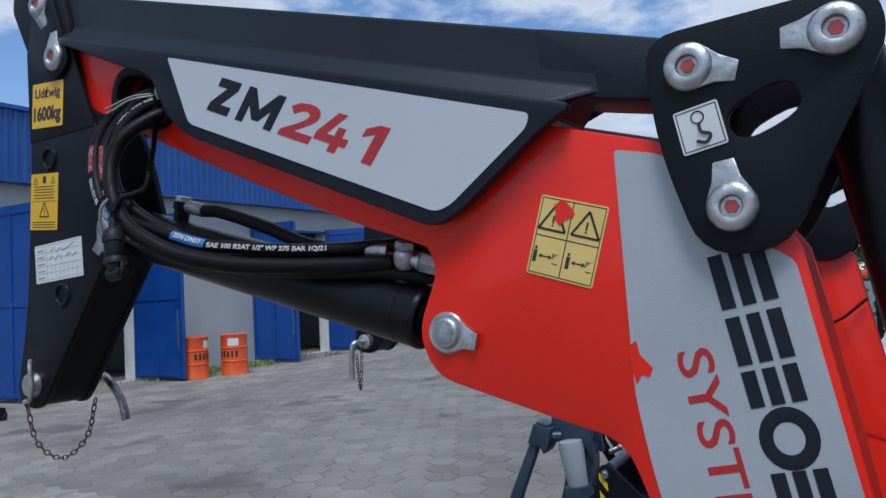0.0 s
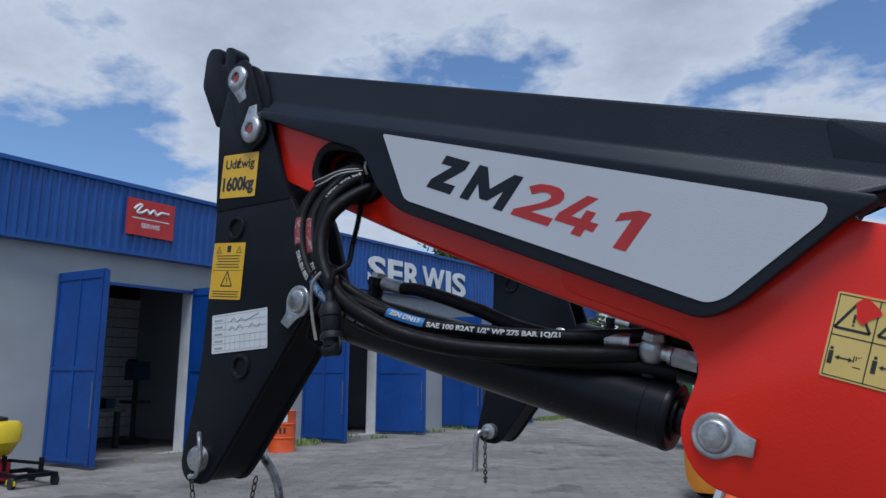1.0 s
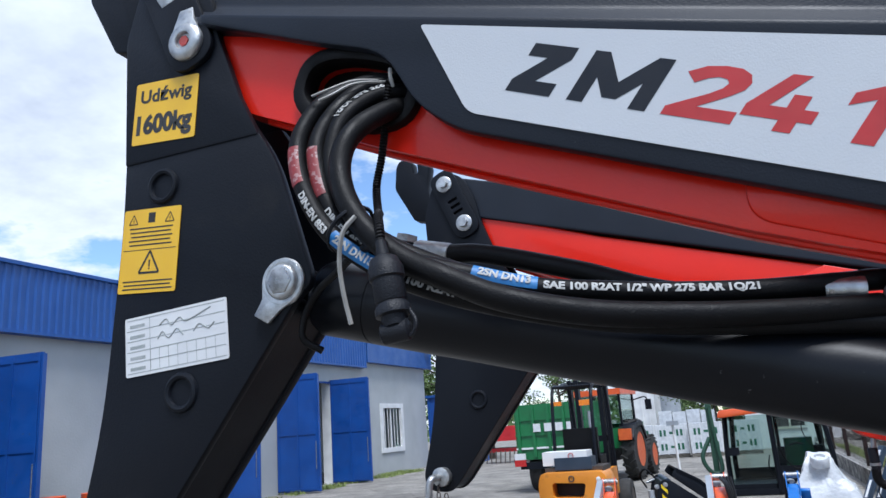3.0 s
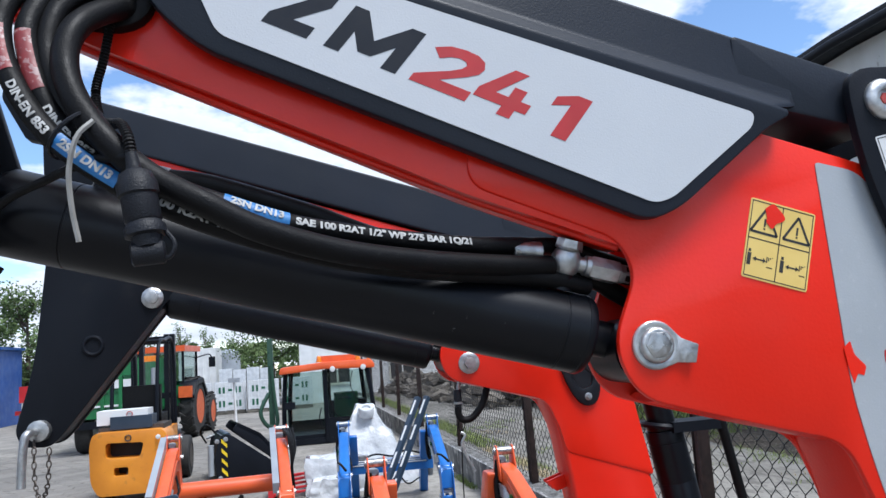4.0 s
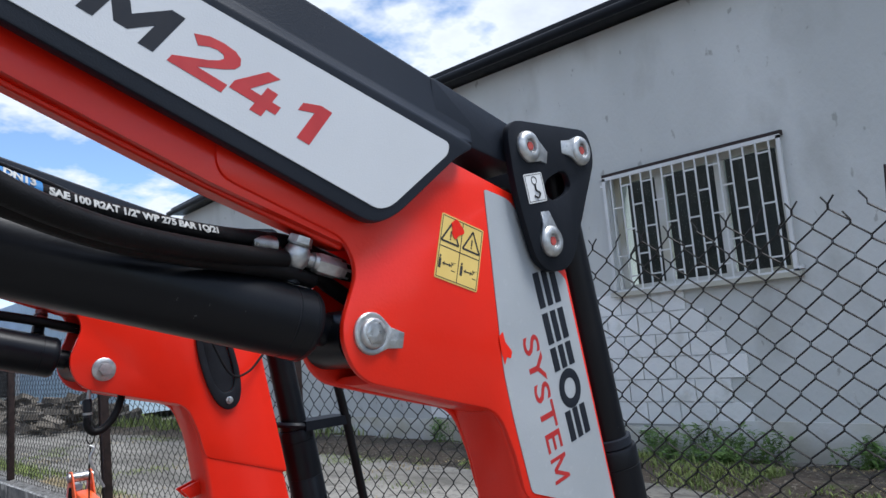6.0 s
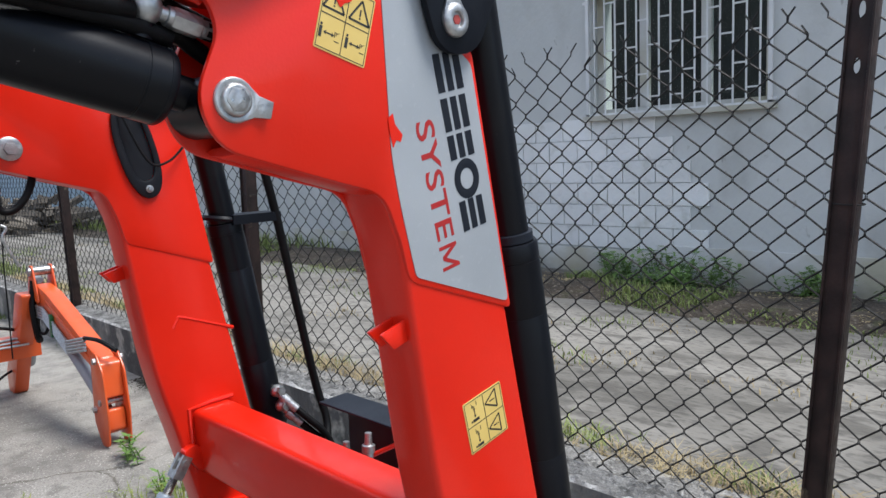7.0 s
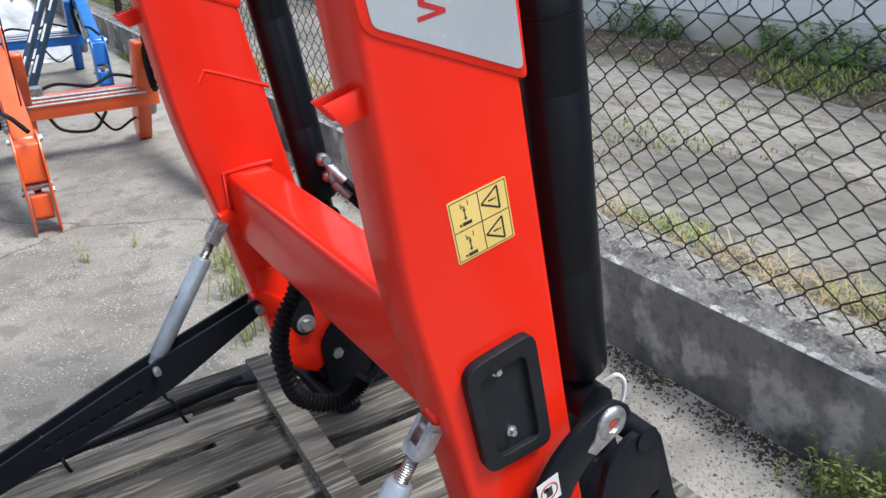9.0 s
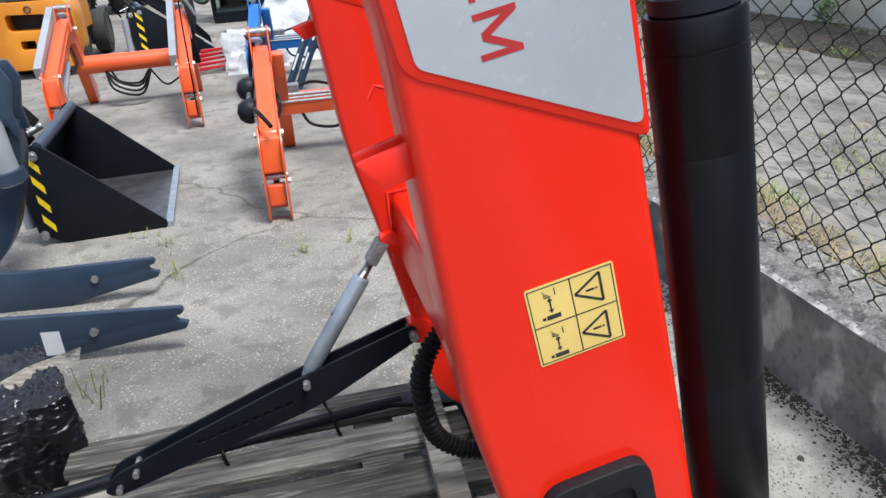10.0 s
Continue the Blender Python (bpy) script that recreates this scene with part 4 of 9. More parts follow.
    lug = prism(rounded([(0.36, 0.785), (0.395, 0.80), (0.45, 0.74), (0.40, 0.725)], 0.012), 0.035 + ys, 0.065 + ys, w=0.002)
    side_part("jack_lug", lug, RED, far)
    jt, jb = Vector((0.362, 0.05 + ys, 0.760)), Vector((0.153, 0.05 + ys, 0.447))
    jd = (jb - jt).normalized()
    u, v = Vector((0, 1, 0)), jd.cross(Vector((0, 1, 0)))
    m = Matrix((u, v, jd)).transposed().to_4x4()
    m.translation = jt
    fork = rbox(-0.018, -0.009, -0.0135, 0.0135, -0.016, 0.036, 0.002, 1)
    fork2 = rbox(0.009, 0.018, -0.0135, 0.0135, -0.016, 0.036, 0.002, 1)
    bridge = rbox(-0.0175, 0.0175, -0.013, 0.013, 0.0252, 0.0440, 0.002, 1)
    jack = side_part("prop_jack", lathe(jt + jd * 0.085, jd, [(0, 0.012), (0.001, 0.0185), (0.006, 0.021), (0.265, 0.021), (0.272, 0.017), (0.29, 0.013)], 24), GALV, far, None, "galvanised screw prop of the parking stand")
    for k, fb in enumerate((fork, fork2, bridge)):
        fb.transform(m)
        side_part("fork_head", fb, ZINC, far, jack)
    thread = B()
    prof = [(0.040 + i * 0.002, 0.0095 if i % 2 else 0.0115) for i in range(26)]
    side_part("screw_thread", lathe(jt, jd, prof, 18, thread), STEEL, far, jack)
    # Black disc on the uncut tube; paints the dark inside of a hole.
    side_part("hole_shade_disc", rod(jt + jd * 0.20 - v * 0.0212, jt + jd * 0.20 - v * 0.0200, 0.005, n=10), INK, far, jack)
    side_part("fork_pin", rod(jt - u * 0.022, jt + u * 0.022, 0.0075, n=12), ZINC, far, jack)
    sa, sb = Vector((0.420, 0.05 + ys, 0.526)), Vector((-0.345, 0.05 + ys, 0.259))
    sd = (sb - sa).normalized()
    sn = Vector((sd.z, 0, -sd.x))
    sn = sn if sn.z > 0 else -sn
    for y0 in (0.021 + ys, 0.067 + ys):
        pts = [sa + sn * 0.024 - sd * 0.012, sa - sn * 0.02 - sd * 0.012, sa + sd * 0.28 - sn * 0.066, sb + sd * 0.0 - sn * 0.042, sb + sd * 0.02 - sn * 0.015, sb - sd * 0.03 + sn * 0.016, sa + sd * 0.3 + sn * 0.030]
        out2 = rounded([(q.x, q.z) for q in pts], [0.02, 0.02, 0.06, 0.02, 0.02, 0.02, 0.1])
        holes = []
        for i in range(9):
            c = sa + sd * (0.345 + 0.028 * i) - sn * (0.022 - 0.002 * i)
            holes.append([tuple((c + sd * s * 0.009 + sn * t * 0.0055).xz) for s, t in ((-1, -1), (1, -1), (1, 1), (-1, 1))])
        side_part("stand_rail", prism(out2, y0, y0 + 0.008, holes, 0.0015, 1), SATIN, far, None, "black perforated rail of the folding stand")
    side_part("stand_web", tube([sa + sd * 0.42 - sn * 0.05, sb - sd * 0.02 - sn * 0.035], 0.004, 8, 4), SATIN, far)
    for c in (sb - sd * 0.02 - sn * 0.02, sb - sd * 0.075 + sn * 0.0):
        side_part("stand_bolt", rod((c.x, 0.004 + ys, c.z), (c.x, 0.094 + ys, c.z), 0.008, n=12), ZINC, far)
    side_part("stand_pin", rod((sa.x, 0.002 + ys, sa.z), (sa.x, 0.096 + ys, sa.z), 0.011, n=16), ZINC, far)
    side_part("stand_lug", prism(rounded([(0.41, 0.555), (0.45, 0.56), (0.52, 0.50), (0.42, 0.495)], 0.012), 0.03 + ys, 0.07 + ys, w=0.002), RED, far)
    cq = jb + jd * 0.005
    side_part("jack_foot_pin", rod((cq.x, 0.004 + ys, cq.z), (cq.x, 0.096 + ys, cq.z), 0.009, n=14), ZINC, far)
    # plates and bolts on the inner face of the leg's foot
    inner_foot = rounded([(0.60, 0.50), (0.72, 0.47), (0.74, 0.20), (0.60, 0.20), (0.575, 0.255), (0.59, 0.33), (0.60, 0.40)], 0.03)
    side_part("inner_foot_plate", prism(inner_foot, T - 0.006, T + 0.010, w=0.003), SATIN, far)
    lobe = rounded([(0.430, 0.62), (0.600, 0.60), (0.665, 0.43), (0.612, 0.392), (0.585, 0.345), (0.600, 0.280), (0.570, 0.262), (0.525, 0.290), (0.470, 0.345), (0.450, 0.45)], [0.02, 0.03, 0.03, 0.03, 0.03, 0.02, 0.03, 0.03, 0.04, 0.05])
    side_part("foot_lobe", prism(lobe, T - 0.004, T + 0.012, w=0.004), RED, far)
    side_part("lobe_plate", prism(oval(0.536, 0.466, 0.036, 0.075, 14, 28, 2.4), T + 0.011, T + 0.016, w=0.0015), SATIN, far)
    side_part("lobe_plate", prism(oval(0.632, 0.312, 0.044, 0.044, 0, 26), T + 0.009, T + 0.016, w=0.0015), SATIN, far)
    for x, z, y in ((0.549, 0.428, T + 0.016), (0.629, 0.311, T + 0.016)):
        bm = lathe((x, y, z), (0, 1, 0), [(0, 0.027), (0.004, 0.027), (0.006, 0.024)], 22)
        hexhead((x, y + 0.005, z), (0, 1, 0), 0.018, 0.012, bm)
        side_part("bolt", bm, ZINC, far)


loader_side(False)
loader_side(True)

# details of the far arm's inner face
c = W - T
capo = oval(0.318, 1.545, 0.047, 0.118, 14, 36, 2.3)
capi = oval(0.317, 1.555, 0.030, 0.085, 14, 36, 2.6)
cap = part("leg_cap", prism(capo, c - 0.010, c, [capi], 0.005, 2), PLASTIC, loader, "black oval plastic cap")
part("cap_floor", prism(capi, c - 0.003, c), PLASTIC, cap)
bolt(False, 0.338, 1.452, c - 0.010, 0.009, cap)
bm = lathe((0.05, c, 1.553), (0, -1, 0), [(0, 0.0255), (0.004, 0.0255), (0.006, 0.022), (0.007, 0.015)], 26)
hexhead((0.05, c - 0.007, 1.553), (0, -1, 0), 0.0145, 0.010, bm)
part("pin", bm, ZINC, loader, "zinc bolt and washer")
rid = tube([(0.372, c + 0.006, 1.10), (0.385, c + 0.006, 1.122), (0.40, c + 0.006, 1.124), (0.535, c + 0.006, 1.073)], 0.0055, 8, 6)
part("weld_ridge", rid, RED, loader)

# cross beam between the legs
beam = rounded([(0.402, 0.882), (0.512, 0.886), (0.52, 0.72), (0.41, 0.71)], 0.02)
part("cross_beam", prism(beam, T - 0.01, W - T + 0.01), RED, loader, "red box-section cross beam")
for yy in (T - 0.002, W - T + 0.002):
    part("weld_bead", tube([(0.398, yy, 0.715), (0.395, yy, 0.885), (0.455, yy, 0.892), (0.517, yy, 0.892)], 0.006, 8, 5, smooth=False), RED, loader)

# the hoses that leave the boom, hang in an arc and run along the cylinder
HOSE_A = [(-0.49, 0.03, 1.970), (-0.517, 0.005, 1.974), (-0.545, -0.012, 1.966), (-0.572, -0.035, 1.944), (-0.587, -0.055, 1.907), (-0.587, -0.066, 1.874), (-0.573, -0.076, 1.830), (-0.540, -0.084, 1.779), (-0.485, -0.086, 1.735), (-0.439, -0.083, 1.711), (-0.377, -0.068, 1.689), (-0.301, -0.040, 1.671), (-0.212, -0.012, 1.660), (-0.10, 0.022, 1.652), (-0.03, 0.04, 1.640)]
HOSE_B = [(-0.485, 0.03, 1.962), (-0.510, 0.0, 1.966), (-0.538, -0.015, 1.957), (-0.559, -0.040, 1.924), (-0.568, -0.058, 1.886), (-0.561, -0.067, 1.846), (-0.547, -0.072, 1.809), (-0.523, -0.073, 1.775), (-0.486, -0.071, 1.750), (-0.444, -0.067, 1.735), (-0.408, -0.061, 1.7225), (-0.353, -0.049, 1.7055), (-0.292, -0.028, 1.697), (-0.230, -0.010, 1.6905), (-0.168, 0.010, 1.687), (-0.102, 0.034, 1.6875), (-0.05, 0.052, 1.686), (0.03, 0.06, 1.660)]
HOSE_C = [(-0.475, 0.03, 1.950), (-0.499, 0.0, 1.954), (-0.525, -0.020, 1.943), (-0.545, -0.043, 1.914), (-0.552, -0.056, 1.877), (-0.547, -0.064, 1.842), (-0.532, -0.067, 1.804), (-0.500, -0.062, 1.772), (-0.45, -0.055, 1.742), (-0.38, -0.045, 1.712), (-0.28, -0.02, 1.690), (-0.16, 0.02, 1.675), (-0.04, 0.055, 1.660)]
HOSE_D = [(-0.470, 0.03, 1.930), (-0.494, 0.0, 1.934), (-0.513, -0.035, 1.913), (-0.527, -0.060, 1.887), (-0.533, -0.0725, 1.858), (-0.527, -0.082, 1.824), (-0.510, -0.090, 1.791), (-0.486, -0.096, 1.762), (-0.458, -0.098, 1.738), (-0.421, -0.096, 1.717), (-0.373, -0.084, 1.6935), (-0.305, -0.060, 1.676), (-0.230, -0.030, 1.668), (-0.149, 0.0, 1.664), (-0.076, 0.027, 1.663)]
HOSE_R = (0.0098, 0.0098, 0.0098, 0.0115)
hoses = []
for pts, r in zip((HOSE_A, HOSE_B, HOSE_C, HOSE_D), HOSE_R):
    hoses.append(part("hose", tube(pts, r, 16, 10), RUBBER, loader, "black hydraulic hose with printed lettering" if pts is not HOSE_D else "thick plain black hydraulic hose"))


def along(pts, p):
    """How far along the hose its nearest place to p lies."""
    line = spline(pts, 10)
    k = min(range(len(line)), key=lambda i: (line[i] - Vector(p)).length)
    return sum((line[i + 1] - line[i]).length for i in range(k))


def wrap_on(line, r, s0, up0, bm):
    """Bends flat lettering onto a hose: x runs along the line from s0, y round it from the side that faces up0."""
    acc = [0.0]
    for a, b in zip(line, line[1:]):
        acc.append(acc[-1] + (b - a).length)
    for v in bm.verts:
        s = s0 + v.co.x
        i = max(0, min(len(acc) - 2, int(np.searchsorted(acc, s)) - 1))
        f = (s - acc[i]) / (acc[i + 1] - acc[i])
        p = line[i].lerp(line[i + 1], f)
        d = (line[min(i + 2, len(line) - 1)] - line[max(i - 1, 0)]).normalized()
        out = (Vector(up0) - d * d.dot(Vector(up0))).normalized()
        side = out.cross(d)
        a = v.co.y / r
        v.co = p + (r + 0.0005 + v.co.z) * (math.cos(a) * out + math.sin(a) * side)
    return bm


def print_on(hose, pts, r, s0, body, size, mat, facing, bar=None, width=None):
    line = spline(pts, 10)
    if bar:
        bm = B()
        k = max(4, int(bar / 0.004))
        g = [[bm.verts.new((bar * i / k, (j - 3) * 0.0024, 0)) for j in range(7)] for i in range(k + 1)]
        for i in range(k):
            for j in range(6):
                bm.faces.new((g[i][j], g[i + 1][j], g[i + 1][j + 1], g[i][j + 1]))
        part("printed_band", wrap_on(line, r, s0, facing, bm), mat, hose, smooth=60)
    if body:
        bm = text_mesh(body, size, Matrix.Translation((0, -0.35 * size, 0.0003 if not bar else 0.0007)), 0.0002, 0.0004, width=width)
        part("hose_print", wrap_on(line, r, s0 + (0.006 if bar else 0), facing, bm), HOSE_PRINT, hose, "white printed lettering", 0, False)


FACE, ARC = (0.05, -1, 0.12), (-0.1, -1, 0.05)
RA, RB, RC, RD = HOSE_R
print_on(hoses[0], HOSE_A, RA, along(HOSE_A, (-0.588, -0.064, 1.880)), "", 0.012, HOSE_RED, ARC, bar=0.048)
print_on(hoses[0], HOSE_A, RA, along(HOSE_A, (-0.570, -0.077, 1.826)), "DIN-EN 853", 0.0095, HOSE_PRINT, ARC, width=0.056)
print_on(hoses[0], HOSE_A, RA, along(HOSE_A, (-0.534, -0.084, 1.774)), "2SN DN13", 0.0092, HOSE_BLUE, (-0.1, -1, 0.2), bar=0.062, width=0.050)
print_on(hoses[0], HOSE_A, RA, along(HOSE_A, (-0.480, -0.086, 1.731)), "SAE 100 R2AT 1/2\" WP 275 BAR 1Q/21", 0.0088, INK_GREY, (0, -1, 0.0), width=0.194)
print_on(hoses[1], HOSE_B, RB, along(HOSE_B, (-0.567, -0.060, 1.878)), "", 0.012, HOSE_RED, ARC, bar=0.060)
print_on(hoses[1], HOSE_B, RB, along(HOSE_B, (-0.545, -0.072, 1.806)), "DIN-EN 853", 0.0095, HOSE_PRINT, ARC, width=0.056)
print_on(hoses[1], HOSE_B, RB, along(HOSE_B, (-0.410, -0.061, 1.723)), "2SN DN13", 0.0092, HOSE_BLUE, (0, -0.9, 0.5), bar=0.060, width=0.048)
print_on(hoses[1], HOSE_B, RB, along(HOSE_B, (-0.349, -0.048, 1.705)), "SAE 100 R2AT 1/2\" WP 275 BAR 1Q/21", 0.0088, HOSE_PRINT, FACE, width=0.186)
print_on(hoses[2], HOSE_C, RC, along(HOSE_C, (-0.508, -0.008, 1.951)), "275 BAR 1Q/21", 0.0095, HOSE_PRINT, (-0.4, -1, 0.5), width=0.066)

# hose ends, bands and the electric plug on its lead
end = part("hose_clamp", tube([(-0.117, 0.031, 1.6815), (-0.10, 0.0325, 1.6805), (-0.085, 0.034, 1.679)], 0.0125, 16, 4), STEEL, loader)
plug = part("electric_plug", lathe((-0.467, -0.120, 1.730), (0.17, -0.06, -1), [(-0.024, 0.0045), (-0.010, 0.006), (-0.006, 0.0125), (0.0, 0.0145), (0.003, 0.016), (0.012, 0.016), (0.0135, 0.0142), (0.033, 0.0142), (0.0345, 0.013), (0.039, 0.016), (0.045, 0.016), (0.0465, 0.012), (0.055, 0.011), (0.056, 0.009)], 24), PLASTIC, loader, "black electric plug with hinged cap")
part("plug_cap", lathe((-0.460, -0.124, 1.671), (-1, -0.1, -0.1), [(-0.015, 0.0075), (-0.0135, 0.0095), (0.009, 0.0095), (0.0105, 0.0075)], 20), PLASTIC, plug)
part("cap_strap", tube([(-0.446, -0.122, 1.69), (-0.438, -0.127, 1.678), (-0.441, -0.127, 1.668), (-0.450, -0.125, 1.667)], 0.002, 8, 6), PLASTIC, plug)
LEAD = [(-0.494, 0.02, 1.985), (-0.5015, -0.012, 1.962), (-0.510, -0.010, 1.918), (-0.517, -0.010, 1.878), (-0.523, -0.014, 1.845), (-0.515, -0.030, 1.812), (-0.498, -0.062, 1.797), (-0.483, -0.096, 1.785), (-0.474, -0.113, 1.768), (-0.4705, -0.118, 1.750)]
bm = B()
sp = spline(LEAD, 9)
tot = [0.0]
for a, b in zip(sp, sp[1:]):
    tot.append(tot[-1] + (b - a).length)
rows = []
nn = int(tot[-1] / 0.0011)
for k in range(nn):
    q = tot[-1] * k / (nn - 1)
    i = max(0, min(len(sp) - 2, int(np.searchsorted(tot, q)) - 1))
    c0 = sp[i].lerp(sp[i + 1], (q - tot[i]) / max(1e-9, tot[i + 1] - tot[i]))
    u, v = frame_of((sp[i + 1] - sp[i]).normalized())
    rr = 0.0046 if k % 3 else 0.0034
    rows.append([bm.verts.new(c0 + rr * (math.cos(math.pi * j / 4) * u + math.sin(math.pi * j / 4) * v)) for j in range(8)])
for ra, rb in zip(rows, rows[1:]):
    for j in range(8):
        bm.faces.new((ra[j], ra[(j + 1) % 8], rb[(j + 1) % 8], rb[j]))
part("lead", bm, RUBBER, loader, "thin black lead in a ribbed sheath")
part("lead", tube([(-0.470, -0.112, 1.752), (-0.51, -0.085, 1.757), (-0.56, -0.04, 1.752), (-0.60, -0.012, 1.742), (-0.622, -0.002, 1.722), (-0.628, 0.0, 1.695), (-0.61, 0.01, 1.68)], 0.004, 10, 8), RUBBER, loader)
part("cable_tie", tube([(-0.503, -0.103, 1.786), (-0.514, -0.108, 1.771), (-0.521, -0.104, 1.745), (-0.520, -0.100, 1.715), (-0.5155, -0.0965, 1.687)], 0.0024, 6, 6), TIE_WHITE, loader, "pale cut cable tie")
part("cable_tie", tube([(-0.508, -0.006, 1.968), (-0.535, -0.032, 1.963), (-0.560, -0.050, 1.950), (-0.574, -0.056, 1.944)], 0.0014, 6, 5), TIE_WHITE, loader, "pale cut cable tie")
part("cable_tie", tube([(-0.505, -0.010, 1.964), (-0.530, -0.040, 1.955), (-0.550, -0.056, 1.940), (-0.562, -0.062, 1.934)], 0.0014, 6, 5), TIE_WHITE, loader, "pale cut cable tie")
part("cable_tie", tube([(-0.498, -0.012, 1.955), (-0.4985, -0.016, 1.966), (-0.499, -0.014, 1.976)], 0.0024, 6, 5), TIE_WHITE, loader, "pale cut cable tie")
part("cable_tie", ring((-0.522, -0.078, 1.782), (0.55, -0.1, -0.6), 0.026, 0.002, 22, 6), PLASTIC, loader)

# stickers and lettering on the near arm
def sticker(corner_tl, tr, bl, mat, name, label, y):
    o = Vector((corner_tl[0], y, corner_tl[1]))
    r = Vector((tr[0] - corner_tl[0], 0, tr[1] - corner_tl[1]))
    d = Vector((bl[0] - corner_tl[0], 0, bl[1] - corner_tl[1]))
    m = plane_frame(o + d, r, -d)
    w, h = r.length, d.length
    ob = part(name, prism(rounded([(0, 0), (w, 0), (w, h), (0, h)], 0.003), -0.0004, 0.0004, axis="z"), mat, loader, label, 0)
    for v in ob.data.vertices:
        v.co = m @ v.co
    return ob, m, w, h


def lines(parent, m, rects, mat, name="printed_bar"):
    bm = B()
    for x0, x1, y0, y1 in rects:
        strip(bm, m, x0, x1, y0, y1, 0.0007)
    return part(name, bm, mat, parent, smooth=0)


def triangle(parent, m, cx, cy, s, name="warning_triangle"):
    bm = B()
    for a in range(3):
        p = Vector((cx + s * math.cos(radians(90 + 120 * a)), cy + s * math.sin(radians(90 + 120 * a))))
        q = Vector((cx + s * math.cos(radians(210 + 120 * a)), cy + s * math.sin(radians(210 + 120 * a))))
        d = (q - p).normalized()
        n = Vector((-d.y, d.x)) * s * 0.075
        vs = [bm.verts.new(m @ Vector((*k, 0.0007))) for k in (p - n, q - n, q + n, p + n)]
        bm.faces.new(vs)
    strip(bm, m, cx - s * 0.06, cx + s * 0.06, cy - s * 0.1, cy + s * 0.38, 0.0007)
    strip(bm, m, cx - s * 0.06, cx + s * 0.06, cy - s * 0.28, cy - s * 0.17, 0.0007)
    return part(name, bm, INK, parent, smooth=0)


def arrow_figures(parent, m, cx, cy, s):
    """Two plain upright blocks with a double arrow between them."""
    bm = B()
    strip(bm, m, cx - s, cx - 0.72 * s, cy - 0.5 * s, cy + 0.35 * s, 0.0007)
    strip(bm, m, cx - 0.95 * s, cx - 0.77 * s, cy + 0.42 * s, cy + 0.62 * s, 0.0007)
    strip(bm, m, cx - 0.4 * s, cx + 0.25 * s, cy - 0.05 * s, cy + 0.05 * s, 0.0007)
    for k in (-1, 1):
        c = cx - 0.075 * s + k * 0.32 * s
        vs = [bm.verts.new(m @ Vector((x, y, 0.0008))) for x, y in ((c + k * 0.2 * s, cy), (c - k * 0.05 * s, cy + 0.17 * s), (c - k * 0.05 * s, cy - 0.17 * s))]
        bm.faces.new(vs)
    for k in range(4):
        a = k / 3
        strip(bm, m, cx + (0.45 + 0.13 * k) * s, cx + (0.52 + 0.13 * k) * s, cy + (0.15 * k - 0.1) * s, cy + (0.32 * (1 - a) + 0.1 * k) * s, 0.0007)
    strip(bm, m, cx + 0.5 * s, cx + 0.95 * s, cy - 0.42 * s, cy - 0.36 * s, 0.0007)
    part("pictogram", bm, INK, parent, smooth=0)


def grid_lines(parent, m, w, h, cols, rows):
    t = 0.0006
    r = [(w * i / cols - t, w * i / cols + t, 0.002, h - 0.002) for i in range(1, cols)] + [(0.002, w - 0.002, h * i / rows - t, h * i / rows + t) for i in range(1, rows)]
    r += [(0.002, w - 0.002, 0.002, 0.003), (0.002, w - 0.002, h - 0.003, h - 0.002), (0.002, 0.003, 0.002, h - 0.002), (w - 0.003, w - 0.002, 0.002, h - 0.002)]
    lines(parent, m, r, INK, "printed_frame")


st, m, w, h = sticker((0.1695, 1.723), (0.2475, 1.700), (0.1325, 1.6395), CREAM, "warning_sticker", "pale yellow warning sticker, one panel scraped off", -0.0006)
grid_lines(st, m, w, h, 2, 2)
for k in (0, 1):
    triangle(st, m, w * (0.25 + 0.5 * k), h * 0.69, h * 0.21)
    arrow_figures(st, m, w * (0.25 + 0.5 * k), h * 0.25, w * 0.2)
scr = rounded([(w * 0.36 + 0.20 * w * math.cos(a) * (0.72 + 0.28 * math.sin(3 * a + 1)), h * 0.83 + 0.17 * h * math.sin(a) * (0.8 + 0.25 * math.cos(4 * a))) for a in np.linspace(0, 5.9, 11)], 0.004)
ob = part("scraped_patch", prism(scr, 0.0008, 0.0014, axis="z"), RED, st, "bare red paint where the sticker is scraped off")
for v in ob.data.vertices:
    v.co = m @ v.co

st, m, w, h = sticker((0.374, 1.119), (0.462, 1.137), (0.390, 1.033), CREAM, "warning_sticker", "pale yellow warning sticker with four panels", 0.0019)
# pictures turned on their side
mm = m @ Matrix.Translation((w, 0, 0)) @ Matrix.Rotation(radians(90), 4, "Z")
grid_lines(st, mm, h, w, 2, 2)
for k in (0, 1):
    triangle(st, mm, h * (0.25 + 0.5 * k), w * 0.27, w * 0.20)
    arrow_figures(st, mm, h * (0.25 + 0.5 * k), w * 0.75, h * 0.19)

sil = [(0.245, 1.766), (0.302, 1.753), (0.340, 1.69), (0.40, 1.645), (0.415, 1.635), (0.4855, 1.2635), (0.287, 1.331), (0.262, 1.44), (0.251, 1.505)]
panel = part("silver_decal", prism(rounded(sil, [0.006, 0.02, 0.03, 0.02, 0.02, 0.014, 0.008, 0.03, 0.02]), -0.0012, 0.0), SILVER_DECAL, loader, "silver printed panel on the leg")
tear = rounded([(0.247, 1.553), (0.256, 1.560), (0.259, 1.545), (0.272, 1.531), (0.268, 1.521), (0.260, 1.524), (0.254, 1.513), (0.250, 1.53)], 0.002)
part("torn_patch", prism(tear, -0.0018, -0.001), RED, panel, "red paint showing through the torn decal")
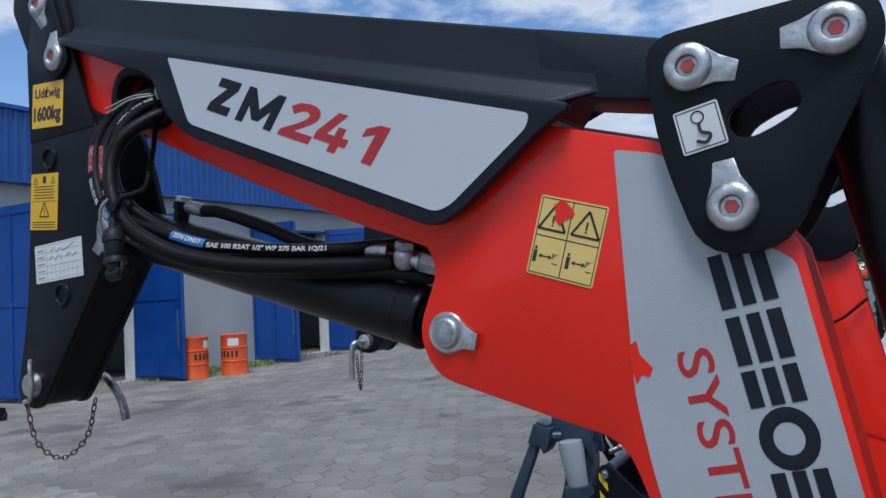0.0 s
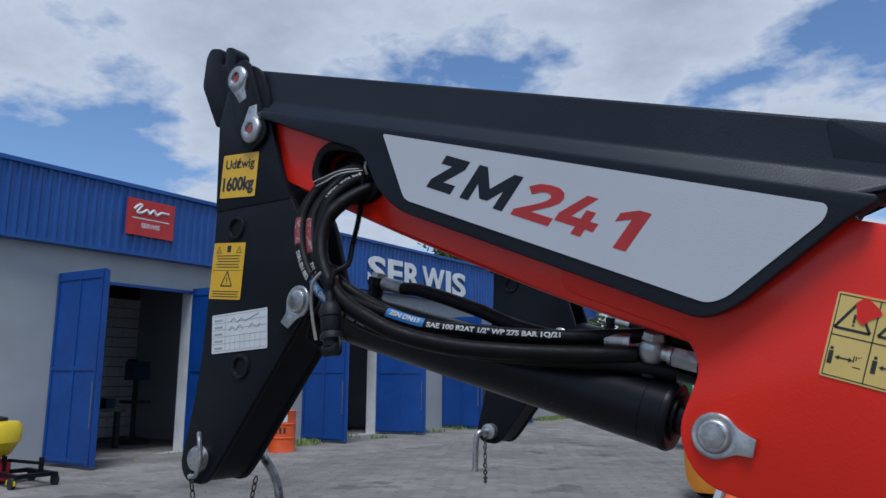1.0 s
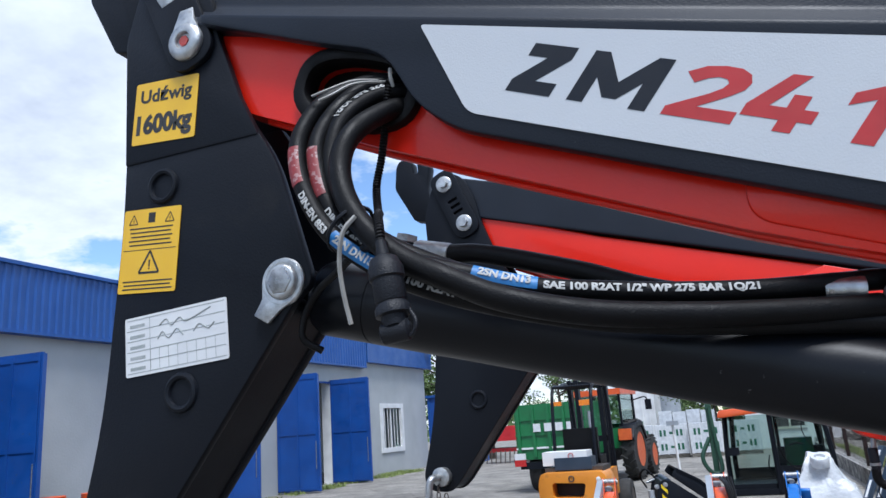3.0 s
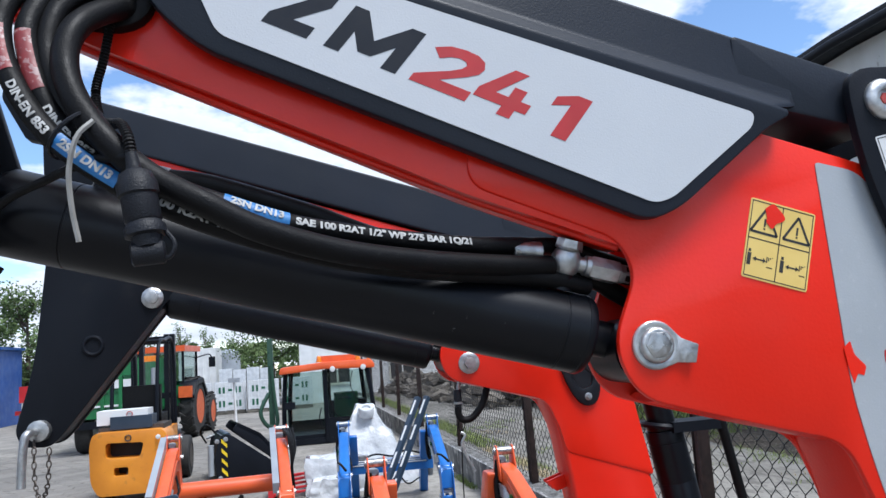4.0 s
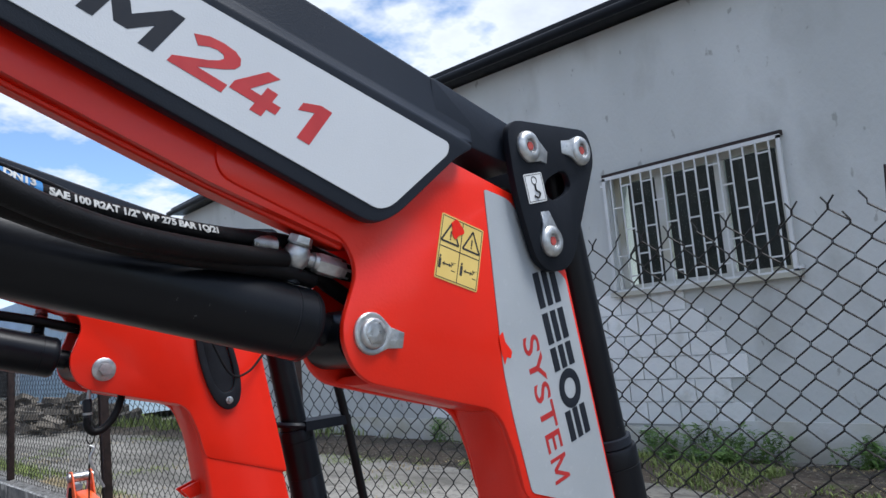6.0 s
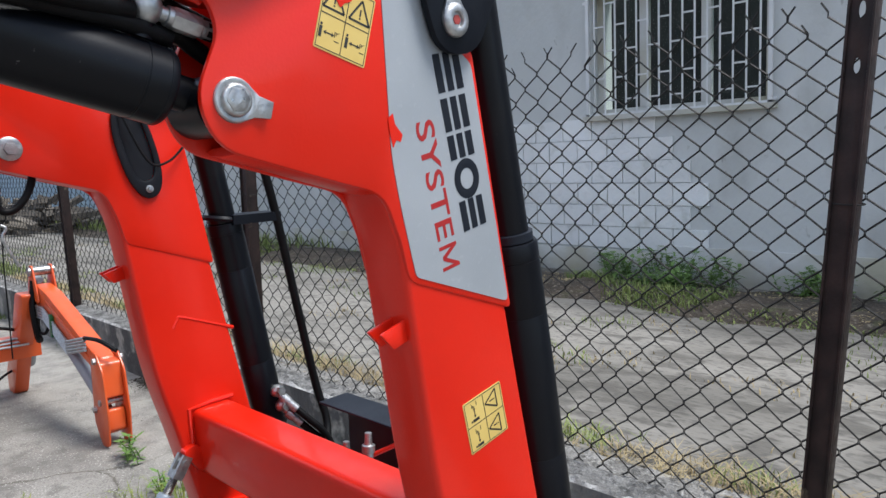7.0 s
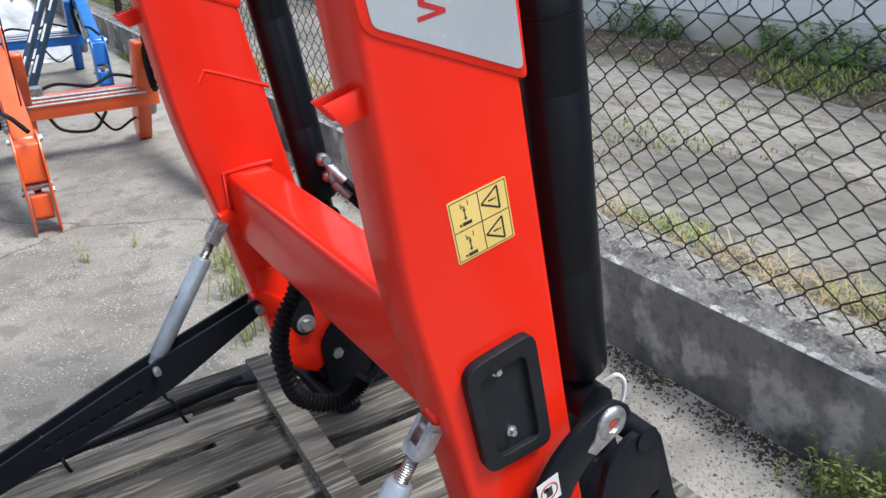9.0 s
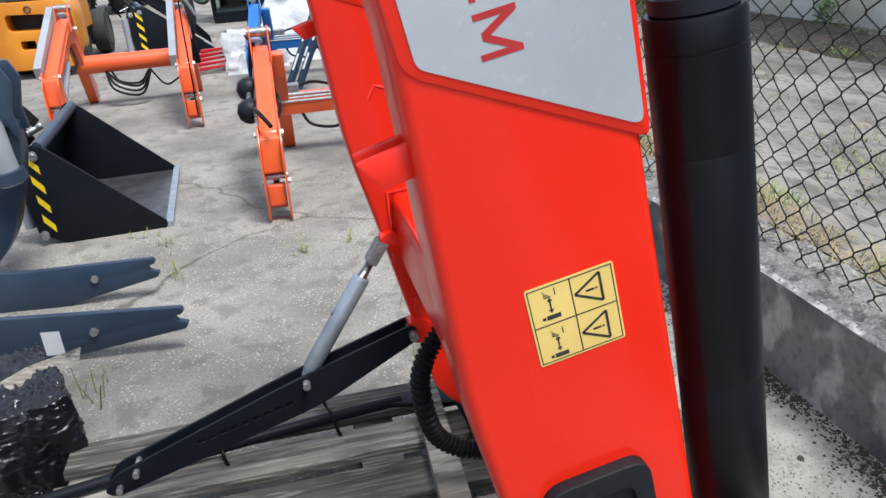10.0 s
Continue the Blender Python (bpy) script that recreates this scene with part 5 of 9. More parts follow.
r, u = Vector((0.205, 0, -0.979)), Vector((0.979, 0, 0.205))
part("lettering", text_mesh("SYSTE", 0.04, plane_frame((0.2955, -0.0014, 1.5465), r, u), 0.0002, 0.0004, 0, 0.174, 0.036), DECAL_RED, panel, "dark red word SYSTEM")
part("lettering", glyph("m", 0.183, 0.037, 0.036, 0.0, plane_frame((0.2955, -0.0014, 1.5465), r, u)), DECAL_RED, panel, "dark red letter M", 0)
m = plane_frame((0.3340, -0.0016, 1.6425), r, u)
for s0, L, H in ((0.0, 0.055, 0.054), (0.0635, 0.048, 0.053), (0.1175, 0.036, 0.052), (0.2165, 0.046, 0.051)):
    for a, b in ((0.0, 0.26), (0.38, 0.62), (0.74, 1.0)):
        part("maker_mark", strip(B(), m, s0, s0 + L, H * a, H * b, 0.0003), DECAL_DARK, panel, smooth=0)
cr_ = m @ Vector((0.186, 0.026, 0.0))
ringm = ring((0, 0, 0), (0, 1, 0), 0.0205, 0.0065, 26, 8)
for v in ringm.verts:
    v.co = Vector((v.co.x * 1.0, v.co.y * 0.06, v.co.z * 1.12)) + cr_
part("maker_ring", ringm, DECAL_DARK, panel)

st, m, w, h = sticker((0.315, 1.7895), (0.3585, 1.798), (0.323, 1.745), PAPER, "lifting_sticker", "white lifting-point sticker with a hook", -0.0188)
part("hook_mark", tube([m @ Vector(p) for p in ((w * 0.5, h * 0.62, 0.001), (w * 0.5, h * 0.42, 0.001), (w * 0.68, h * 0.30, 0.001), (w * 0.55, h * 0.16, 0.001), (w * 0.36, h * 0.24, 0.001))], 0.0016, 6, 6), INK, st)
part("hook_ring", ring(m @ Vector((w * 0.5, h * 0.75, 0.0005)), (0, 1, 0), 0.006, 0.0008, 18, 5), INK, st)
grid_lines(st, m, w, h, 1, 1)

st, m, w, h = sticker((-0.873, 2.048), (-0.774, 2.040), (-0.866, 1.965), YELLOW, "capacity_sticker", "yellow load sticker reading Udzwig 1600kg", -0.0128)
part("lettering", text_mesh("Udźwig", 0.03, m @ Matrix.Translation((w * 0.09, h * 0.60, 0.0004)), 0.0003, 0.0008, 0, w * 0.82, h * 0.30), INK, st)
part("lettering", text_mesh("1600kg", 0.03, m @ Matrix.Translation((w * 0.06, h * 0.06, 0.0004)), 0.0003, 0.0014, 0, w * 0.88, h * 0.42), INK, st)
st, m, w, h = sticker((-0.877, 1.8805), (-0.789, 1.8735), (-0.883, 1.776), YELLOW, "warning_sticker", "yellow warning sticker with small print", -0.0108)
for k in (0, 2):
    triangle(st, m, w * (0.18 + 0.32 * k), h * 0.86, h * 0.075)
triangle(st, m, w * 0.52, h * 0.32, h * 0.17)
rr = [(w * 0.44, w * 0.56, h * 0.83, h * 0.95), (w * 0.04, w * 0.96, h * 0.505, h * 0.512)]
rr += [(w * (0.12 + 0.02 * (i % 3)), w * (0.88 - 0.03 * (i % 2)), h * (0.76 - 0.05 * i), h * (0.775 - 0.05 * i)) for i in range(5)]
rr += [(w * (0.08 + 0.02 * (i % 2)), w * (0.94 - 0.03 * (i % 2)), h * (0.13 - 0.045 * i), h * (0.145 - 0.045 * i)) for i in range(3)]
lines(st, m, rr, INK)
st, m, w, h = sticker((-0.871, 1.743), (-0.723, 1.752), (-0.865, 1.673), PAPER, "paper_label", "white paper label with a printed form and pen marks", -0.0108)
rr = [(w * 0.02, w * 0.98, h * (0.05 + 0.18 * i), h * (0.06 + 0.18 * i)) for i in range(6)] + [(w * (0.25 + 0.09 * i), w * (0.253 + 0.09 * i), h * 0.05, h * 0.42) for i in range(8)]
rr += [(w * 0.05, w * 0.2, h * (0.10 + 0.18 * i), h * (0.15 + 0.18 * i)) for i in range(5)] + [(w * 0.25, w * 0.254, h * 0.05, h * 0.95)]
lines(st, m, rr, INK_GREY)
for pts in (((0.35, 0.78), (0.42, 0.86), (0.47, 0.74), (0.55, 0.84), (0.62, 0.76), (0.85, 0.90)), ((0.33, 0.55), (0.38, 0.66), (0.44, 0.54), (0.52, 0.66), (0.58, 0.54)), ((0.68, 0.56), (0.74, 0.66), (0.82, 0.56), (0.88, 0.64))):
    part("pen_stroke", tube([m @ Vector((w * x, h * y, 0.0006)) for x, y in pts], 0.0007, 5, 5), INK_GREY, st)

# corrugated hose in front of the far foot and the lines that leave it
boot = tube([(0.52, 0.86, 0.70), (0.457, 0.77, 0.650), (0.412, 0.75, 0.60), (0.392, 0.75, 0.53), (0.402, 0.75, 0.435), (0.425, 0.75, 0.375), (0.475, 0.745, 0.338), (0.53, 0.74, 0.326), (0.572, 0.74, 0.343), (0.598, 0.74, 0.369)], 0.022, 16, 60, radii=lambda f: 0.0195 + 0.0036 * math.sin(2 * math.pi * 46 * f))
part("corrugated_hose", boot, RUBBER, loader, "black corrugated protective hose")
part("hose_clamp", lathe((0.594, 0.74, 0.364), (0.030, 0, 0.040), [(0, 0.021), (0.002, 0.024), (0.016, 0.024), (0.018, 0.018)], 18), PLASTIC, loader)
for k in range(2):
    o = Vector((0.014 * k, -0.014 * k, -0.020 * k))
    part("hose", tube([Vector((0.600, 0.742, 0.372)) + o * 0.4, Vector((0.616, 0.74, 0.405)) + o * 0.8, Vector((0.626, 0.74, 0.450)) + o, Vector((0.630, 0.742, 0.500)) + o, Vector((0.635, 0.76, 0.60)) + o], 0.0110, 10, 6), PLASTIC, loader)
    part("hose_end", rod(Vector((0.6285, 0.741, 0.478)) + o, Vector((0.6310, 0.744, 0.512)) + o, 0.0140), ZINC, loader)
part("cable_tie", tube([(0.652, 0.725, 0.45), (0.660, 0.725, 0.40), (0.668, 0.725, 0.338)], 0.0022, 6, 5), TIE_WHITE, loader)
part("cable_tie", tube([(0.688, 0.02, 0.728), (0.702, 0.008, 0.742), (0.712, 0.0, 0.730), (0.714, 0.0, 0.700), (0.704, 0.0, 0.668)], 0.0036, 8, 6), PAPER, loader, "white cable tie")
# valve block behind the cross beam
part("valve_cover", prism(rounded([(0.680, 0.858), (0.680, 0.864), (0.772, 0.866), (0.778, 0.860), (0.778, 0.60), (0.773, 0.60), (0.773, 0.858)], 0.002), 0.515, 0.835, w=0.001), SLATE, loader, "slate-grey folded valve cover")
part("cover_side", prism([(0.690, 0.858), (0.774, 0.858), (0.774, 0.62), (0.735, 0.66)], 0.515, 0.520), SLATE, loader)
part("valve_block", rbox(0.60, 0.69, 0.40, 0.68, 0.66, 0.755, 0.004), GALV, loader)
part("valve_lever", rod((0.63, 0.63, 0.765), (0.69, 0.53, 0.822), 0.006), RED, loader)
for x, y, z in ((0.640, 0.585, 0.79), (0.625, 0.655, 0.755), (0.645, 0.47, 0.755)):
    part("hose_end", lathe((x, y, z - 0.02), (0.05, 0, 1), [(0, 0.012), (0.03, 0.012), (0.032, 0.016), (0.05, 0.016), (0.052, 0.010), (0.08, 0.008)], 16), ZINC, loader)
for k, y in enumerate((0.30, 0.24, 0.18)):
    part("hose", tube([(0.65, 0.34, 0.72 - 0.02 * k), (0.66, y, 0.71 - 0.02 * k), (0.68, y - 0.06, 0.66), (0.69, y - 0.07, 0.55)], 0.011, 12, 6), RUBBER, loader)
# lines beside the far lift cylinder
q = W - 0.05
part("hose_bracket", rbox(0.555, 0.70, q - 0.055, q + 0.03, 1.345, 1.37, 0.003), SATIN, loader)
part("bracket_band", ring((0.548, q, 1.36), (0.15, 0, 1), 0.046, 0.008, 24, 6), SATIN, loader)
part("hose", tube([(0.60, q - 0.05, 1.72), (0.65, q - 0.05, 1.52), (0.69, q - 0.045, 1.36), (0.735, q - 0.05, 1.10), (0.775, q - 0.06, 0.86), (0.79, q - 0.08, 0.76), (0.77, q - 0.11, 0.70)], 0.012, 12, 8), RUBBER, loader, "black hose beside the lift cylinder")
for k in (0, 1):
    o = Vector((0.648 + 0.012 * k, q - 0.045, 0.868 - 0.045 * k))
    union = part("banjo_fitting", lathe(o + Vector((0, 0.012, 0)), (0.1, -1, 0.1), [(0, 0.010), (0.006, 0.014), (0.014, 0.0175), (0.024, 0.0175), (0.031, 0.014), (0.033, 0.0125)], 20), ZINC, loader, "zinc hydraulic fitting")
    part("union_nut", hexhead(o + Vector((0.0035, -0.020, 0.003)), (0.1, -1, 0.1), 0.014, 0.009), ZINC, union)
    e = Vector((0.55, -0.45, -0.70)).normalized()
    part("hose_end", lathe(o, e, [(0.012, 0.009), (0.026, 0.009), (0.027, 0.0145), (0.050, 0.0145), (0.051, 0.0125), (0.080, 0.0125), (0.081, 0.011)], 14), ZINC, union)
    part("hose", tube([o + e * 0.075, o + e * 0.12, o + e * 0.17 + Vector((0.015, 0, -0.02)), o + e * 0.20 + Vector((0.04, 0.02, -0.09))], 0.0105, 12, 6), RUBBER, union)
# hanging lead at the far knee
q = W - 0.076
part("lead", tube([(0.021, q, 1.452), (0.022, q, 1.432), (0.034, q, 1.420), (0.056, q, 1.425), (0.080, q, 1.452), (0.093, q, 1.485), (0.104, q + 0.01, 1.53)], 0.0085, 12, 8), RUBBER, loader)
plug = part("coupling", lathe((0.022, q, 1.492), (0.0, 0, -1), [(0, 0.0075), (0.003, 0.0095), (0.028, 0.0095), (0.029, 0.0082), (0.046, 0.0082)], 18), PLASTIC, loader)
part("neck", tube([(0.024, q, 1.49), (0.028, q, 1.515), (0.030, q, 1.54)], 0.0045, 10, 4), ZINC, plug)
part("band", lathe((0.022, q, 1.463), (0, 0, -1), [(0, 0.0098), (0.005, 0.0098)], 16), ZINC, plug)
part("cord", tube([(0.022, q, 1.42), (0.019, q, 1.405), (0.026, q, 1.395), (0.034, q, 1.405), (0.034, q, 1.42)], 0.0012, 8, 6), RUBBER, loader)
part("cord", tube([(0.026, q, 1.396), (0.024, q, 1.36), (0.021, q, 1.30), (0.020, q, 1.22), (0.018, q, 1.10)], 0.0015, 8, 6), RUBBER, loader)
part("cap_hook", tube([(0.024, q, 1.392), (0.032, q - 0.004, 1.384), (0.024, q - 0.004, 1.360), (0.050, q - 0.004, 1.300)], 0.0032, 10, 6), ZINC, loader)
part("lead", tube([(0.28, c - 0.012, 1.64), (0.33, c - 0.03, 1.52), (0.38, c - 0.03, 1.515), (0.44, c - 0.012, 1.56)], 0.003, 8, 8), RUBBER, loader)


# ---- pallet ----
pallet = thing("wooden_pallet", "weathered grey wooden pallet under the loader", "pallet", at=(0.3, 0.5, 0))


def board(parent, x0, x1, y0, y1, z0, z1, tilt=0.0, mat=None, name="board"):
    bm = rbox(x0, x1, y0, y1, z0, z1, 0.004, 1)
    bmesh.ops.subdivide_edges(bm, edges=[e for e in bm.edges if e.calc_length() > 0.5], cuts=5)
    for v in bm.verts:
        k = noise.noise(v.co * 3.1)
        v.co.y += 0.004 * k
        v.co.z += 0.003 * noise.noise(v.co * 2.3 + Vector((5, 1, 2)))
    return part(name, bm, mat or WOOD, parent)


y = -0.10
for k, wd in enumerate((0.14, 0.12, 0.13, 0.14, 0.12, 0.13, 0.11, 0.12)):
    board(pallet, -0.52 + 0.01 * (k % 3), 1.15 - 0.012 * (k % 2), y, y + wd, 0.146, PALLET_TOP)
    y += wd + (0.055 if k not in (3,) else 0.045)
for x in (-0.50, 0.26, 1.02):
    board(pallet, x, x + 0.11, -0.11, 1.24, 0.118, 0.146, name="bearer")
    board(pallet, x, x + 0.11, -0.11, 1.24, 0.0, 0.024, name="bearer")
    for yy in (-0.11, 0.50, 1.12):
        part("block", rbox(x, x + 0.11, yy, yy + 0.12, 0.024, 0.118, 0.004, 1), WOOD, pallet)

brace = thing("loose_timber", "short grey squared timber lying across the pallet", "timber", at=(0.46, 0.85, PALLET_TOP))
bm = rbox(-0.036, 0.036, -0.44, 0.41, 0.004, 0.042, 0.005, 2, Matrix.Translation((0.455, 0.83, PALLET_TOP)) @ Matrix.Rotation(radians(-3), 4, "Z"))
part("timber", bm, WOOD, brace)
bar = thing("flat_black_bar", "long black bar tied along the pallet edge", "bar", at=(0, 1.12, PALLET_TOP))
part("shank", tube([(-0.62, 1.03, 0.19), (-0.30, 1.085, 0.195), (0.05, 1.13, 0.20), (0.30, 1.155, 0.203), (0.40, 1.16, 0.205)], 0.016, 14, 6), SATIN, bar)
part("blade", prism(rounded([(0.36, 1.143), (0.52, 1.10), (0.60, 1.09), (0.62, 1.12), (0.54, 1.19), (0.42, 1.185)], 0.02), 0.198, 0.212, axis="z", w=0.003), SATIN, bar)
part("foot", tube([(0.56, 1.10, 0.205), (0.575, 0.99, 0.195), (0.585, 0.90, 0.19), (0.60, 0.885, 0.19), (0.64, 0.885, 0.19)], 0.017, 12, 6), SATIN, bar)
for x, yy in ((-0.10, 1.115), (0.20, 1.145)):
    tie = thing("cable_tie", "black cable tie round the bar", "tie", "cable ties", at=(x, yy, PALLET_TOP))
    part("band", tube([(x - 0.02, yy + 0.05, 0.25), (x - 0.01, yy + 0.035, 0.215), (x, yy + 0.0, 0.219), (x + 0.01, yy - 0.04, 0.19), (x + 0.02, yy - 0.055, 0.165)], 0.005, 6, 6), RUBBER, tie)

# ---- ground, kerb and fence ----
FENCE_X, KERB_TOP, BACK_Z = 1.76, 0.34, 0.26


def sheet(x0, x1, y0, y1, nx, ny, height):
    bm = B()
    g = [[bm.verts.new((x0 + (x1 - x0) * i / nx, y0 + (y1 - y0) * j / ny, 0)) for j in range(ny + 1)] for i in range(nx + 1)]
    for row in g:
        for v in row:
            v.co.z = height(v.co.x, v.co.y)
    for i in range(nx):
        for j in range(ny):
            bm.faces.new((g[i][j], g[i + 1][j], g[i + 1][j + 1], g[i][j + 1]))
    return bm


def ground_material():
    m = CONCRETE.copy()
    m.name = "yard_ground"
    nt = m.node_tree
    n, l = nt.nodes, nt.links
    p = n["Principled BSDF"]
    old = p.inputs["Base Color"].links[0].from_socket
    geo = n.new("ShaderNodeNewGeometry")
    # cracks along the edges of large uneven cells
    warp = n.new("ShaderNodeTexNoise")
    warp.inputs["Scale"].default_value, warp.inputs["Detail"].default_value = 1.3, 5
    l.new(geo.outputs["Position"], warp.inputs["Vector"])
    add = n.new("ShaderNodeVectorMath")
    add.operation = "MULTIPLY_ADD"
    add.inputs[1].default_value = (0.7, 0.7, 0.0)
    l.new(warp.outputs["Color"], add.inputs[0])
    l.new(geo.outputs["Position"], add.inputs[2])
    flat = n.new("ShaderNodeVectorMath")
    flat.operation = "MULTIPLY"
    flat.inputs[1].default_value = (0.21, 0.21, 0.0)
    l.new(add.outputs[0], flat.inputs[0])
    vor = n.new("ShaderNodeTexVoronoi")
    vor.feature = "DISTANCE_TO_EDGE"
    vor.inputs["Scale"].default_value = 1.0
    l.new(flat.outputs[0], vor.inputs["Vector"])
    cr = n.new("ShaderNodeMapRange")
    cr.inputs["From Min"].default_value, cr.inputs["From Max"].default_value = 0.0006, 0.003
    cr.inputs["To Min"].default_value, cr.inputs["To Max"].default_value = 0.75, 0.0
    l.new(vor.outputs["Distance"], cr.inputs["Value"])
    mx = n.new("ShaderNodeMix")
    mx.data_type = "RGBA"
    mx.inputs["B"].default_value = (0.07, 0.06, 0.045, 1)
    l.new(cr.outputs[0], mx.inputs["Factor"])
    l.new(old, mx.inputs["A"])
    # oil and damp stains
    st = n.new("ShaderNodeTexNoise")
    st.inputs["Scale"].default_value, st.inputs["Detail"].default_value = 0.9, 4
    l.new(geo.outputs["Position"], st.inputs["Vector"])
    sr = n.new("ShaderNodeMapRange")
    sr.inputs["From Min"].default_value, sr.inputs["From Max"].default_value = 0.54, 0.70
    sr.inputs["To Min"].default_value, sr.inputs["To Max"].default_value = 0.0, 0.55
    l.new(st.outputs["Fac"], sr.inputs["Value"])
    m2 = n.new("ShaderNodeMix")
    m2.data_type = "RGBA"
    m2.inputs["B"].default_value = (0.13, 0.125, 0.115, 1)
    l.new(sr.outputs[0], m2.inputs["Factor"])
    l.new(mx.outputs["Result"], m2.inputs["A"])
    pv = n.new("ShaderNodeTexVoronoi")
    pv.inputs["Scale"].default_value = 62.0
    l.new(geo.outputs["Position"], pv.inputs["Vector"])
    pr = n.new("ShaderNodeMapRange")
    pr.inputs["From Min"].default_value, pr.inputs["From Max"].default_value = 0.12, 0.30
    pr.inputs["To Min"].default_value, pr.inputs["To Max"].default_value = 0.8, 0.0
    l.new(pv.outputs["Distance"], pr.inputs["Value"])
    pn = n.new("ShaderNodeTexNoise")
    pn.inputs["Scale"].default_value, pn.inputs["Detail"].default_value = 5.0, 5
    l.new(geo.outputs["Position"], pn.inputs["Vector"])
    pm = n.new("ShaderNodeMapRange")
    pm.inputs["From Min"].default_value, pm.inputs["From Max"].default_value = 0.38, 0.54
    l.new(pn.outputs["Fac"], pm.inputs["Value"])
    pk = n.new("ShaderNodeMath")
    pk.operation = "MULTIPLY"
    l.new(pr.outputs[0], pk.inputs[0])
    l.new(pm.outputs[0], pk.inputs[1])
    m3 = n.new("ShaderNodeMix")
    m3.data_type = "RGBA"
    m3.inputs["B"].default_value = (0.52, 0.50, 0.46, 1)
    l.new(pk.outputs[0], m3.inputs["Factor"])
    l.new(m2.outputs["Result"], m3.inputs["A"])
    # pale sand swept towards the foot of the low wall
    sx = n.new("ShaderNodeSeparateXYZ")
    l.new(add.outputs[0], sx.inputs[0])
    dr = n.new("ShaderNodeMapRange")
    dr.inputs["From Min"].default_value, dr.inputs["From Max"].default_value = 1.15, 1.75
    l.new(sx.outputs["X"], dr.inputs["Value"])
    dn = n.new("ShaderNodeTexNoise")
    dn.inputs["Scale"].default_value, dn.inputs["Detail"].default_value = 7.0, 6
    l.new(geo.outputs["Position"], dn.inputs["Vector"])
    dm = n.new("ShaderNodeMapRange")
    dm.inputs["From Min"].default_value, dm.inputs["From Max"].default_value = 0.38, 0.58
    dm.inputs["To Min"].default_value, dm.inputs["To Max"].default_value = 0.25, 0.8
    l.new(dn.outputs["Fac"], dm.inputs["Value"])
    dk = n.new("ShaderNodeMath")
    dk.operation = "MULTIPLY"
    l.new(dr.outputs[0], dk.inputs[0])
    l.new(dm.outputs[0], dk.inputs[1])
    m4 = n.new("ShaderNodeMix")
    m4.data_type = "RGBA"
    m4.inputs["B"].default_value = (0.43, 0.405, 0.36, 1)
    l.new(dk.outputs[0], m4.inputs["Factor"])
    l.new(m3.outputs["Result"], m4.inputs["A"])
    l.new(m4.outputs["Result"], p.inputs["Base Color"])
    return m


yard = part("ground", sheet(-300, 300, -300, 300, 60, 60, lambda x, y: -0.012), ground_material(), None, "", 0)
tagged(yard, "cracked grey concrete yard with stains", "ground", kind="structure")
near = part("yard_slab", sheet(-16, 1.72, -8, 34, 60, 90, lambda x, y: 0.012 * noise.noise((x * 0.4, y * 0.4, 0)) * min(1, abs(x - 1.72)) * min(1.0, abs(x + 15)) * (0 if -1.2 < x < 1.7 and -1 < y < 2 else 1)), ground_material(), None, "", 60)
tagged(near, "worn concrete paving of the yard", "paving", kind="structure")

def lane_z(x, y):
    """Height of the lane behind the fence, which falls towards the hall."""
    return BACK_Z - 0.037 * max(0, x - 2.2) + (0.06 if x < 2.25 else 0.0) * max(0, (2.25 - x) / 0.3) + 0.03 * noise.noise((x * 0.8, y * 0.8, 3)) * min(1, (x - 1.95) * 2)


def verge_z(x, y):
    """Height of the mound of earth in front of the hall wall."""
    up = min(1, max(0, (x - 4.97 - 0.22 * noise.noise((y * 0.9, 1, 0))) * 2.2))
    fall = 1 - 0.75 * min(1, max(0, (x - 5.8) / 0.9))
    return BACK_Z - 0.037 * (x - 2.2) - 0.035 + 0.125 * up * fall + 0.05 * noise.noise((x * 2.2, y * 2.2, 3)) * up


lane = part("lane", sheet(1.95, 6.85, -8, 40, 24, 160, lane_z), LANE, None, "", 60)
tagged(lane, "uneven worn concrete lane behind the fence", "lane", kind="structure")

verge = part("verge", sheet(4.7, 6.79, -8, 34, 30, 420, lambda x, y: verge_z(x, y) + 0.022 * noise.noise((x * 9, y * 9, 3))), EARTH, None, "", 0)
tagged(verge, "strip of dark bare earth with litter along the hall wall", "earth", kind="structure")

